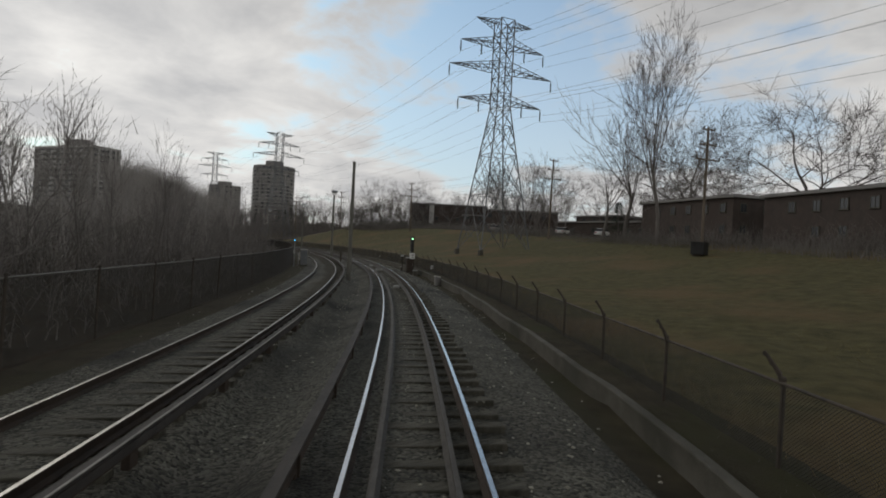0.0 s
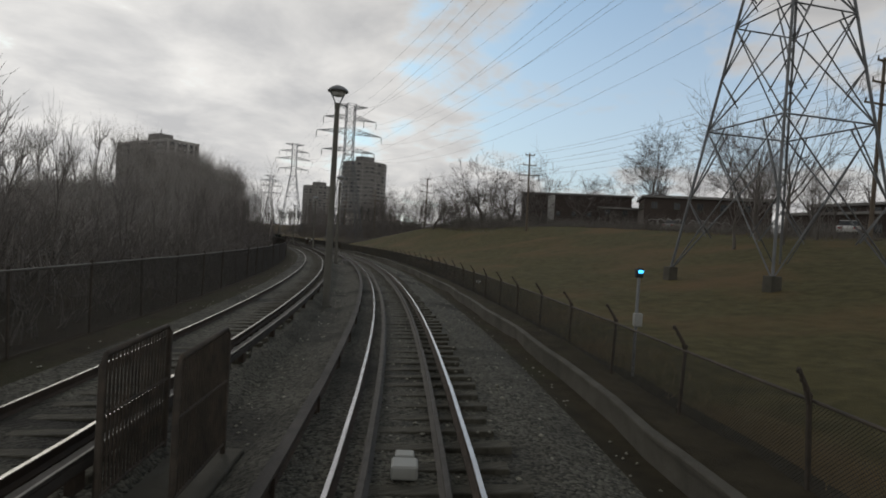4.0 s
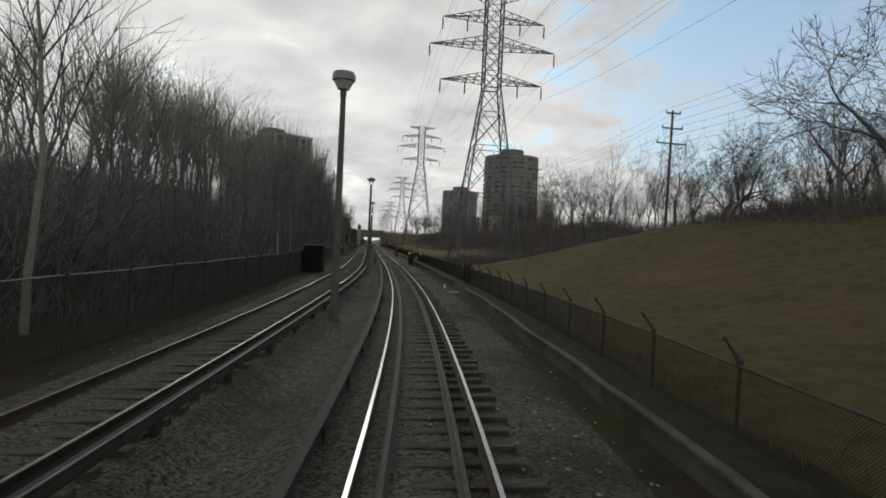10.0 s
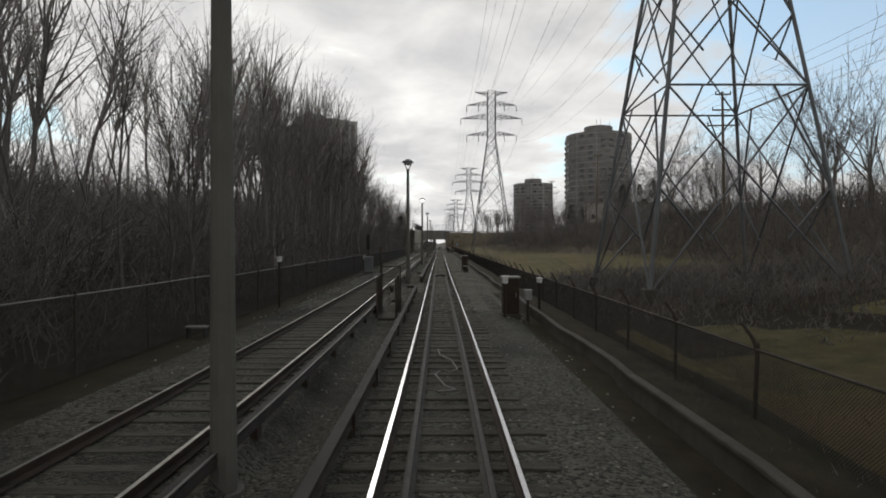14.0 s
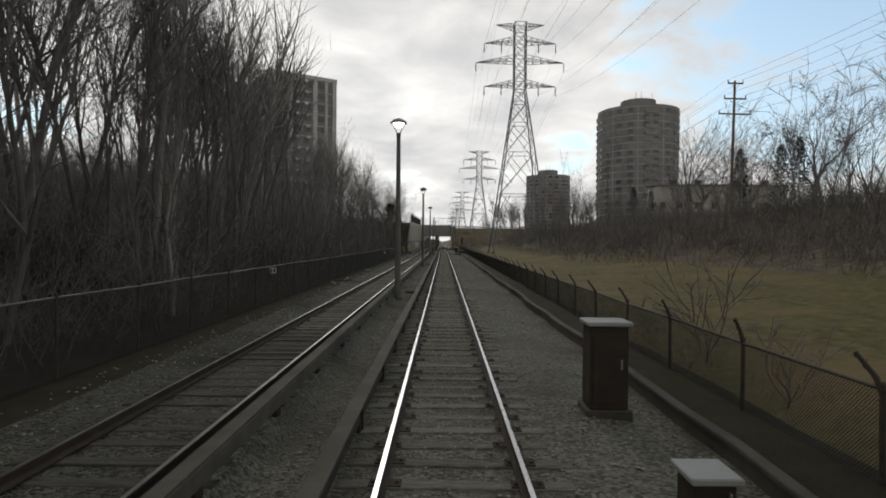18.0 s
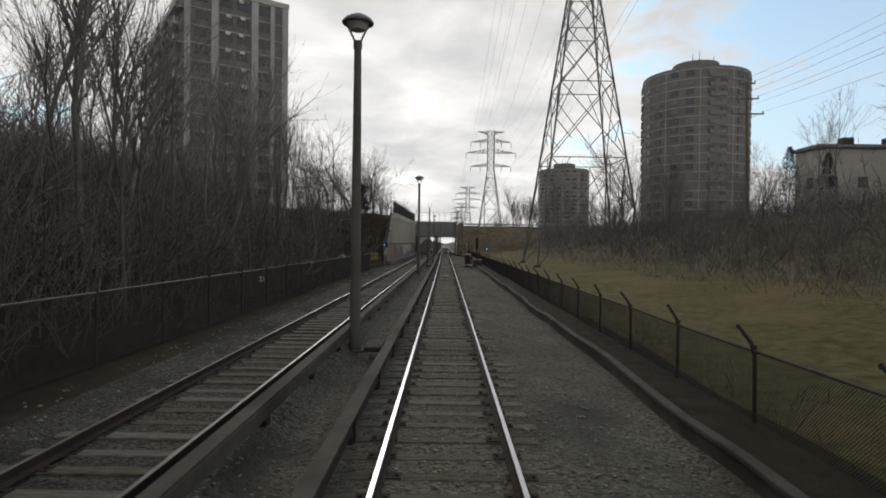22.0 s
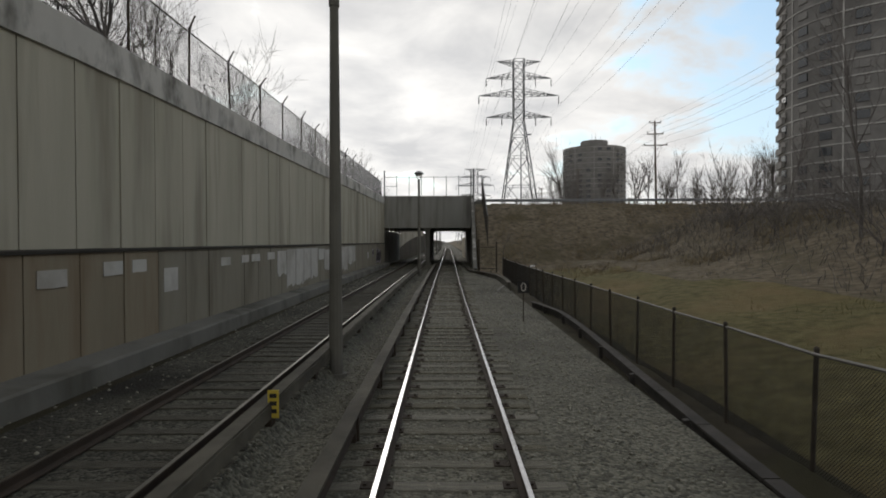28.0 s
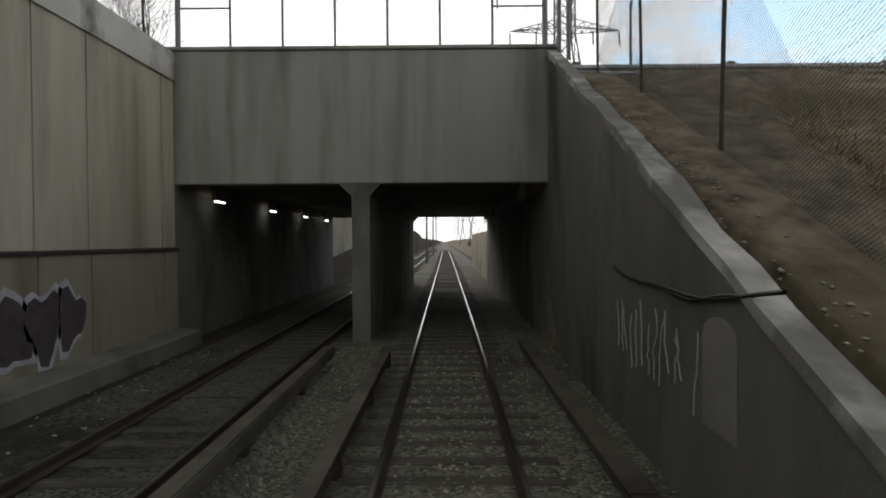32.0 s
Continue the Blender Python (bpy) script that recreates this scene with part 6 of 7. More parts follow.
def relay_cabinet(y, u, w, d, h, mt, label, extra=0):
    ob = thing("relay_cabinet", stand(y, u, None, extra), label, "relay cabinet", "relay cabinets")
    bm = bmesh.new()
    boxed(bm, 0, 0, -0.15, w + 0.12, d + 0.12, 0.27)
    part("plinth", bm, "kerb", ob)
    bm = bmesh.new()
    boxed(bm, 0, 0, 0.12, w, d, h - 0.2)
    part("body", bm, mt, ob)
    bm = bmesh.new()
    boxed(bm, 0, 0, h - 0.08, w + 0.1, d + 0.1, 0.07)
    part("lid", bm, "cabinet", ob, "pale overhanging lid")
    bm = bmesh.new()
    boxed(bm, 0, -d / 2 - 0.008, 0.22, w * 0.84, 0.024, h - 0.42, 0.006)
    door = part("door", bm, mt, ob)
    bm = bmesh.new()
    boxed(bm, w * 0.3, -d / 2 - 0.035, h * 0.5, 0.03, 0.04, 0.16, 0.006)
    part("handle", bm, "galv", door)
    return ob


def signal_mast(y, u, z, h, lens, label, ladder=False, turn=0):
    ob = thing("railway_signal", stand(y, u, z, turn), label, "railway signal", "railway signals")
    bm = bmesh.new()
    bm_bar(bm, (0, 0, 0), (0, 0, h - 0.9), 0.085, 10, 0.07)
    boxed(bm, 0, 0, 0.0, 0.42, 0.42, 0.05)
    part("mast", bm, "guardrail", ob)
    bm = bmesh.new()
    boxed(bm, 0, -0.02, h - 1.25, 0.31, 0.3, 1.35, 0.03)
    head = part("head", bm, "black", ob, "tall black signal head")
    for k in range(3):
        zc = h - 0.12 - k * 0.4
        bm = bmesh.new()
        n = 10
        rows = []
        for r, yy in ((0.115, -0.17), (0.115, -0.42), (0.13, -0.42), (0.13, -0.17)):
            rows.append([bm.verts.new((r * math.cos(a), yy, zc + r * math.sin(a))) for a in np.linspace(-0.5, math.pi + 0.5, n)])
        for a, b in zip(rows, rows[1:] + rows[:1]):
            for i in range(n - 1):
                bm.faces.new((a[i], a[i + 1], b[i + 1], b[i]))
        part("hood", bm, "black", head)
        bm = bmesh.new()
        bm_bar(bm, (0, -0.165, zc), (0, -0.185, zc), 0.06, 14)
        part("lens", bm, lens if k == 0 and lens else "glass", head)
    if ladder:
        lad = bmesh.new()
        bm_bar(lad, (-0.95, 0.5, -0.6), (-0.95, 0.5, h - 0.4), 0.03, 6)
        lad = part("ladder", lad, "rust", ob)
        bm = bmesh.new()
        bm_bar(bm, (-0.55, 0.5, -0.6), (-0.55, 0.5, h - 0.9), 0.03, 6)
        part("stile", bm, "rust", lad)
        for zz in np.arange(0.0, h - 0.9, 0.32):
            bm = bmesh.new()
            bm_bar(bm, (-0.94, 0.5, zz), (-0.56, 0.5, zz), 0.014, 5)
            part("rung", bm, "rust", lad)
    return ob


def box_on_post(y, u, top, label, w=0.36, h=0.45, bars=True, mt="white"):
    ob = thing("junction_box", stand(y, u), label, "junction box", "junction boxes")
    z0 = floor_at(y, u)
    t = top - z0
    bm = bmesh.new()
    bm_bar(bm, (0, 0, -0.2), (0, 0, t - h + 0.02), 0.05, 8)
    part("post", bm, "rust", ob)
    bm = bmesh.new()
    boxed(bm, 0, 0, t - h, w, 0.42, h, 0.02)
    body = part("box", bm, mt, ob)
    bm = bmesh.new()
    boxed(bm, 0, 0.0, t - 0.001, w + 0.05, 0.47, 0.03, 0.006)
    part("lid", bm, mt, body)
    if bars:
        bm = bmesh.new()
        for k in range(3):
            boxed(bm, -0.05 + k * 0.05, -0.214, t - 0.2, 0.03, 0.006, 0.12, 0.0)
            boxed(bm, -0.05 + k * 0.05, -0.214, t - 0.36, 0.03, 0.006, 0.10, 0.0)
        part("marking", bm, "black", body, "black painted marks")
    return ob


def marker_light(y, u, top, label):
    ob = thing("marker_light", stand(y, u), label, "marker light", "blue marker lights")
    t = top - floor_at(y, u)
    bm = bmesh.new()
    bm_bar(bm, (0, 0, -0.2), (0, 0, t - 0.2), 0.035, 8)
    part("post", bm, "galv", ob)
    bm = bmesh.new()
    boxed(bm, 0, 0, t - 0.22, 0.15, 0.15, 0.2, 0.02)
    head = part("housing", bm, "black", ob)
    bm = bmesh.new()
    boxed(bm, 0, -0.085, t - 0.12, 0.10, 0.03, 0.06, 0.01)
    part("lens", bm, "bluelit", head, "small lit blue lens")
    bm = bmesh.new()
    boxed(bm, 0, -0.07, t - 1.25, 0.17, 0.14, 0.28, 0.015)
    part("phone_box", bm, "cabinet", ob)
    return ob


def pot(y, u, h, r, label):
    ob = thing("cable_pot", stand(y, u), label, "cable pot", "cable pots")
    bm = bmesh.new()
    bm_bar(bm, (0, 0, -0.15), (0, 0, h), r, 14, r * 0.94)
    part("body", bm, "kerb", ob)
    bm = bmesh.new()
    bm_bar(bm, (0, 0, h), (0, 0, h + 0.05), r * 1.05, 14)
    part("lid", bm, "cabinet", ob)


def walk_gate(y, tall, label, c=None):
    """A pair of barred handrail gates on a concrete slab between the tracks."""
    c = float(post_of(y)) + 0.1 if c is None else c
    ob = thing("crossing_gate", stand(y, c), label, "gate", "crossing gates")
    bm = bmesh.new()
    boxed(bm, 0, 0.3, -0.12, 1.15, 2.0, 0.2, 0.02)
    part("slab", bm, "kerb", ob)
    for s in (-1, 1):
        x = s * 0.36
        path = [(x, -0.5, 0.05), (x, -0.5, 1.5), (x, -0.42, 1.6), (x, 1.0, 1.66), (x, 1.1, 1.58), (x, 1.1, 0.05)]
        leaf = part("handrail", polytube("handrail", path, 0.034, "fencesteel", 7), None, ob, "bent tube handrail")
        bm = bmesh.new()
        bm_bar(bm, (x, -0.5, 0.2), (x, 1.1, 0.2), 0.022, 6)
        bm_bar(bm, (x, -0.5, 1.0), (x, 1.1, 1.0), 0.022, 6)
        part("rail", bm, "fencesteel", leaf)
        for k in range(1, 20):
            bm = bmesh.new()
            bm_bar(bm, (x, -0.5 + k * 0.08, 0.2), (x, -0.5 + k * 0.08, 1.62), 0.014, 4)
            part("bar", bm, "fencesteel", leaf)
    if tall:
        bm = bmesh.new()
        bm_bar(bm, (-0.36, 1.25, 0), (-0.36, 1.25, 2.75), 0.055, 8)
        part("tall_post", bm, "fencesteel", ob)
        bm = bmesh.new()
        bm_bar(bm, (-0.36, 1.25, 1.95), (0.42, 1.25, 1.95), 0.025, 6)
        bm_bar(bm, (0.42, 1.25, 0.0), (0.42, 1.25, 1.95), 0.03, 6)
        part("cross_rail", bm, "fencesteel", ob)


def bar_plate(y, u, z, w, h, n, label, extra=0):
    """A small pale plate with dark bars for its unreadable marks."""
    ob = thing("number_plate", pose(*at(y, u, z), 0, 0, turn_at(y) + extra), label, "sign plate", "number plates")
    bm = bmesh.new()
    bm_box(bm, (-w / 2, -0.006, -h / 2), (w / 2, 0.006, h / 2), 0.002)
    part("plate", bm, "white", ob)
    bm = bmesh.new()
    for k in range(n):
        x = -w / 2 + w * (k + 0.5) / n
        bm_box(bm, (x - w * 0.28 / n, -0.011, -h * 0.32), (x + w * 0.28 / n, -0.007, h * 0.32))
    part("marking", bm, "black", ob)


# at the start of the curve
relay_cabinet(-183.2, 2.78, 0.62, 0.62, 1.45, "rust", "brown steel relay cabinet with a pale lid beside the kerb")
signal_mast(-182.6, 3.0, 1.1, 1.75, "green", "black colour-light signal showing green above a cabinet")
box_on_post(-185.8, 2.55, 1.49, "white junction box with black marks on a short post")
box_on_post(-181.8, 2.3, 1.2, "small dull junction box on a thin post", 0.2, 0.12, False, "cabinet")
pot(-186.0, 2.85, 0.45, 0.2, "squat concrete cable pot with a lid")
pot(-180.2, 2.5, 0.3, 0.14, "small cable pot beside the ballast")
marker_light(-171.8, 4.9, 2.2, "blue marker light on a thin post beyond the fence")
bar_plate(-184.6, 4.52, 0.35, 0.26, 0.3, 3, "pale number plate with dark figures tied to the fence")
relay_cabinet(-181.4, -6.45, 0.55, 0.5, 1.5, "galvdark", "grey-green relay cabinet on a plinth near the fence")
marker_light(-181.3, -7.3, 2.15, "marker light on a thin galvanised post by the fence")
walk_gate(-177.2, False, "pair of dark handrail gates on a slab between tracks")


def track_box(y, label, w=0.52, l=0.75):
    ob = thing("train_stop", stand(y, 0.0, -0.17), label, "train stop", "train stops")
    bm = bmesh.new()
    boxed(bm, 0, 0, 0, w, l, 0.16, 0.02)
    part("casing", bm, "cabinet", ob)
    bm = bmesh.new()
    boxed(bm, 0, l * 0.5 + 0.22, 0.0, w * 0.75, 0.2, 0.13, 0.015)
    part("arm", bm, "cabinet", ob)


track_box(-183.9, "pale steel train-stop casing between the rails")
track_box(-200.6, "flat pale casing between the rails", 0.32, 0.3)
track_box(-177.0, "small pale casing between the rails", 0.3, 0.3)
track_box(-7.5, "low grey casing between the rails", 0.3, 0.3)
track_box(100.4, "pale casing bolted between the rails", 0.32, 0.3)
track_box(82.0, "pale casing bolted between the rails", 0.34, 0.4)

# mid-way
relay_cabinet(-3.0, 2.5, 0.6, 0.5, 1.5, "rust", "rust-brown relay cabinet with white lids beside the ditch")
relay_cabinet(-6.8, 2.4, 0.38, 0.42, 0.6, "rust", "low relay box with a pale lid on the ballast")
relay_cabinet(-9.2, -6.35, 0.7, 0.6, 1.5, "galvdark", "dull grey relay cabinet by the wooded fence")
signal_mast(-9.0, -6.4, 1.25, 1.9, None, "dark signal mast behind a grey relay cabinet", False, 180)
box_on_post(-5.4, -6.75, 0.75, "small white box on a thin post", 0.2, 0.14, False)
bar_plate(-3.8, -7.5, 1.1, 0.34, 0.34, 2, "small white number plate on the wooded fence")
bar_plate(13.0, -7.52, 1.15, 0.3, 0.24, 2, "small pale plate wired to the fence")
bar_plate(61.0, -7.52, 0.95, 0.26, 0.2, 2, "small pale plate wired to the fence")
for y in (-34.5, -26.0, -10.5, 17.4, 52.0, 103.5):
    ob = thing("concrete_slab", stand(y, -1.78 if y > -30 else -2.0, -0.16), "pale concrete cable slab lying between the tracks", "slab", "cable slabs")
    bm = bmesh.new()
    boxed(bm, 0, 0, 0, 0.42, 1.1, 0.12, 0.02)
    part("cover", bm, "kerb", ob)
for y, u in ((-126.3, -1.62), (-125.4, -1.62), (-124.4, -1.64), (-179.5, -3.0), (-180.2, -3.05), (-178.8, -2.95), (-11.0, -2.55), (-11.6, -2.55)):
    ob = thing("concrete_block", stand(y, u), "small pale concrete block beside the live rail", "block", "concrete blocks")
    bm = bmesh.new()
    boxed(bm, 0, 0, -0.05, 0.34, 0.42, 0.24, 0.02)
    part("body", bm, "dullpale", ob)

# below the pylon: a cabinet with its boxes, and gates between the tracks
relay_cabinet(-39.0, 2.62, 0.6, 0.6, 1.55, "rust", "dark brown relay cabinet with a pale lid on the ballast")
box_on_post(-39.9, 2.32, 1.27, "small white box on a dark post beside a cabinet", 0.18, 0.24, False)
box_on_post(-39.6, 3.2, 0.74, "grey cable box with a pale lid on a short post", 0.26, 0.34, False, "cabinet")
box_on_post(-38.6, 3.8, 1.12, "little pale box on a thin post at the fence", 0.15, 0.16, False)
walk_gate(-38.6, True, "pair of dark handrail gates before the pylon", -2.08)
box_on_post(-36.2, -6.9, 1.9, "small white box on a tall thin post by the fence", 0.12, 0.2, False)
bench = thing("low_bench", stand(-44.2, -7.1), "pale board on low supports beside the wooded fence", "bench")
bm = bmesh.new()
boxed(bm, 0, 0, 0.3, 0.6, 0.3, 0.05, 0.008)
part("board", bm, "dullpale", bench)
for x in (-0.24, 0.24):
    bm = bmesh.new()
    boxed(bm, x, 0, -0.1, 0.06, 0.24, 0.4, 0.006)
    part("leg", bm, "boarddark", bench)
for y in (-69.5, -71.3):
    ob = thing("gate_post", stand(y, 4.52), "thick rusty steel post in the fence line", "post", "thick fence posts")
    bm = bmesh.new()
    bm_bar(bm, (0, 0, -0.3), (0, 0, 1.32), 0.085, 10)
    part("shaft", bm, "rust", ob)
    bm = bmesh.new()
    bm_bar(bm, (0, 0, 1.32), (0, 0, 1.36), 0.095, 10, 0.06)
    part("cap", bm, "rust", ob)
    for z in (0.35, 1.05):
        bm = bmesh.new()
        bm_bar(bm, (0, 0, z), (0.17, 0, z), 0.02, 6)
        part("hinge", bm, "rust", ob)
for (ya, ua), (yb_, ub) in (((-69.9, 3.05), (-73.0, 2.74)), ((-76.0, 2.66), (-75.85, 3.25))):
    a, b = Vector(at(ya, ua, floor_at(ya, ua) + 0.07)), Vector(at(yb_, ub, floor_at(yb_, ub) + 0.07))
    ob = thing("loose_board", pose(*((a + b) / 2), 0, 0, math.degrees(math.atan2(b.y - a.y, b.x - a.x)) - 90), "white-painted board lying where the kerb is broken", "board", "white boards")
    bm = bmesh.new()
    boxed(bm, 0, 0, -0.03, 0.09, (b - a).length, 0.05, 0.006)
    part("plank", bm, "white", ob)
for y, u, w, h in ((-194.3, 3.12, 0.15, 0.62), (-193.9, 3.34, 0.3, 0.55)):
    ob = thing("cable_marker", stand(y, u, None, 8), "pale concrete cable marker standing beside the kerb", "marker block", "cable markers")
    bm = bmesh.new()
    boxed(bm, 0, 0, -0.2, w, 0.26, h + 0.2, 0.015)
    part("block", bm, "dullpale", ob)
    bm = bmesh.new()
    boxed(bm, 0, 0, h, w + 0.04, 0.3, 0.05, 0.01)
    part("cap", bm, "patch", ob)
for y, u, z in ((-124.2, -3.42, 0.13), (-123.6, -3.42, 0.13)):
    ob = thing("cover_slab", pose(*at(y, u, z), 0, 0, turn_at(y) + 4), "pale loose slab lying on the live-rail board", "slab", "cable slabs")
    bm = bmesh.new()
    boxed(bm, 0, 0, 0, 0.26, 0.5, 0.05, 0.01)
    part("plate", bm, "dullpale", ob)
for k, (y, u, l, a) in enumerate(((22.8, -7.0, 0.9, 60), (24.8, -7.1, 1.3, 20), (26.2, -6.6, 1.0, 75), (29.0, -6.9, 1.5, 10), (34.0, -6.7, 0.8, 50), (41.0, -7.0, 1.2, 30), (70.0, -6.9, 1.1, 15), (74.0, -6.6, 0.7, 70))):
    ob = thing("broken_board", stand(y, u, None, a), "grey broken board lying in the dirt by the fence", "board", "broken boards")
    bm = bmesh.new()
    boxed(bm, 0, 0, 0.0, 0.16, l, 0.05, 0.01)
    part("plank", bm, "dullpale" if k % 2 else "board", ob)

# before the wall
relay_cabinet(103.3, 2.5, 0.62, 0.6, 1.5, "rust", "brown relay cabinet with a pale lid beside the kerb")
relay_cabinet(105.9, 3.75, 0.95, 0.95, 0.75, "kerb", "concrete signal base block with a pale top")
signal_mast(105.9, 3.7, 0.52, 2.55, None, "tall black signal mast on a concrete block", True)
box_on_post(107.7, 2.85, 1.24, "white junction box with black marks on a dark post")
pot(108.6, 3.1, 0.42, 0.12, "grey cable pot with a lid")
box_on_post(108.4, 3.45, 0.75, "grey cable box on a short post", 0.24, 0.3, False, "cabinet")
box_on_post(107.6, 3.75, 0.6, "grey cable box beside the fence", 0.24, 0.28, False, "cabinet")
marker_light(113.0, 5.4, 1.85, "blue marker light on a post beyond the fence")
marker_light(105.9, -7.2, 2.3, "blue marker light on a galvanised post by the bank")
walk_gate(107.3, True, "dark mesh handrail gates between the tracks", -1.86)
tb = thing("equipment_table", stand(100.6, 2.5), "low steel stand with a white top", "stand")
bm = bmesh.new()
boxed(bm, 0, 0, 0.36, 0.85, 0.55, 0.04, 0.01)
part("top", bm, "white", tb)
for sx in (-0.35, 0.35):
    for sy in (-0.2, 0.2):
        bm = bmesh.new()
        bm_bar(bm, (sx, sy, -0.1), (sx, sy, 0.36), 0.025, 6)
        part("leg", bm, "rust", tb)
for k, (y, u, l, a) in enumerate(((101.5, 3.1, 3.0, 8), (99.2, 3.25, 3.4, 5), (97.0, 3.3, 2.8, 3), (103.0, 3.3, 2.2, 20))):
    ob = thing("timber_plank", stand(y, u, None, -a), "old grey timber plank lying beside the kerb", "plank", "loose planks")
    bm = bmesh.new()
    boxed(bm, 0, 0, 0.02, 0.22, l, 0.07, 0.01)
    part("board", bm, "board", ob)
def litter(y, u, size, seed):
    """A torn, crumpled sheet with thickness."""
    r = np.random.RandomState(seed)
    ob = thing("torn_sheet", stand(y, u, None, r.uniform(0, 180)), "crumpled pale torn sheet littering the dark bank", "litter", "litter on the bank")
    bm = bmesh.new()
    n = 6
    g = [[bm.verts.new(((i / n - 0.5) * size * 1.5 + r.randn() * size * 0.05, (j / n - 0.5) * size * (0.6 + 0.3 * math.sin(i + seed)) + r.randn() * size * 0.05, 0.06 + abs(r.randn()) * size * 0.16)) for j in range(n + 1)] for i in range(n + 1)]
    for i in range(n):
        for j in range(n):
            if r.rand() < 0.88:
                bm.faces.new((g[i][j], g[i + 1][j], g[i + 1][j + 1], g[i][j + 1]))
    bmesh.ops.solidify(bm, geom=bm.faces[:], thickness=0.012)
    part("sheet", bm, "dullpale", ob)


for k, (y, u, w) in enumerate(((116.5, -12.5, 0.75), (116.2, -11.5, 0.9), (115.0, -10.5, 0.5), (117.0, -12.2, 0.6), (114.7, -13.5, 0.4), (113.2, -12.0, 0.35), (112.5, -12.0, 0.45), (112.0, -12.9, 0.5), (112.0, -12.2, 0.3), (109.2, -10.2, 0.35), (108.6, -8.3, 0.3), (107.4, -8.6, 0.9), (107.9, -8.0, 0.5))):
    litter(y, u, w, 90 + k)
yb = thing("slatted_barrier", stand(105.9, -8.5, None, 30), "faded yellow slatted barrier frame leaning by the bank", "barrier")
for k in range(6):
    bm = bmesh.new()
    boxed(bm, -0.5 + k * 0.2, 0, 0.12, 0.08, 0.03, 0.8, 0.005)
    part("slat", bm, "yellow", yb)
for z in (0.15, 0.85):
    bm = bmesh.new()
    boxed(bm, 0, -0.035, z, 1.25, 0.035, 0.08, 0.005)
    part("rail", bm, "yellow", yb)
yb2 = thing("slatted_barrier", stand(-179.2, -6.75, None, 10), "small yellow slatted frame beside the cabinet", "barrier")
for k in range(5):
    bm = bmesh.new()
    boxed(bm, -0.2 + k * 0.1, 0, 0.45, 0.05, 0.03, 0.7, 0.005)
    part("slat", bm, "cream", yb2)
for x in (-0.23, 0.23):
    bm = bmesh.new()
    boxed(bm, x, 0.03, -0.05, 0.03, 0.03, 1.2, 0.003)
    part("leg", bm, "galv", yb2)


# cables lying on the ballast
def lying_cable(y0, u0, y1, u1, seed, label):
    r = np.random.RandomState(seed)
    t = np.linspace(0, 1, 26)
    y = y0 + (y1 - y0) * t + np.convolve(r.randn(30), np.ones(5) / 5, "valid")[:26] * 0.18
    u = u0 + (u1 - u0) * t + np.convolve(r.randn(30), np.ones(5) / 5, "valid")[:26] * 0.12
    p = at(y, u, land(y, u) + 0.03)
    tagged(new("ground_cable", polytube("ground_cable", p, 0.022, "black")), label, "cable", "cables on the ballast")


lying_cable(102.6, 0.95, 101.2, 2.3, 1, "black cable snaking across the ballast to a stand")
lying_cable(101.6, 1.1, 103.0, 2.2, 2, "black cable snaking across the ballast to a cabinet")
lying_cable(109.5, 0.95, 109.2, 3.4, 3, "dark cable crossing the ballast to the kerb")
lying_cable(-7.6, 0.95, -7.3, 2.1, 4, "dark cable looped beside the rail")
lying_cable(-183.0, 0.95, -183.2, 2.4, 5, "dark cable running to a relay cabinet")
lying_cable(-176.0, -7.0, -179.5, -5.9, 6, "dark cable along the second track")
lying_cable(-14, -6.9, -6, -5.6, 7, "dark cable along the second track")

pts = [at(y, u, -0.06 + 0.03 * math.sin(y * 5)) for y, u in ((-46.9, -0.12), (-47.8, -0.05), (-48.6, 0.2), (-49.2, 0.3), (-49.6, 0.12), (-49.3, -0.02), (-49.9, -0.15), (-50.6, 0.05), (-51.0, 0.22), (-51.2, -0.1))]
tagged(new("loose_cable", polytube("loose_cable", pts, 0.02, "tubepale", 6)), "pale loose cable lying looped between the rails", "cable", "cables on the ballast")
# sign with a nought, at the fence
sg = thing("speed_sign", stand(132.4, 2.57), "black square sign with a pale nought on a thin post", "sign")
bm = bmesh.new()
bm_bar(bm, (0, 0, -0.3), (0, 0, 1.35), 0.02, 6)
part("post", bm, "rust", sg)
bm = bmesh.new()
bm_box(bm, (-0.19, -0.045, 1.0), (0.19, -0.025, 1.4), 0.004)
plate = part("plate", bm, "black", sg)
fc = bpy.data.curves.new("figure", "FONT")
fc.body, fc.size, fc.extrude, fc.align_x = "0", 0.42, 0.003, "CENTER"
fob = new("figure_curve", fc)
fme = bpy.data.meshes.new_from_object(fob.evaluated_get(bpy.context.evaluated_depsgraph_get()))
bpy.data.objects.remove(fob)
fme.materials.clear()
fme.materials.append(M["cream"])
fig = new("figure", fme)
fig.parent = plate
fig.matrix_basis = pose(0, -0.05, 1.06, 90, 0, 0)

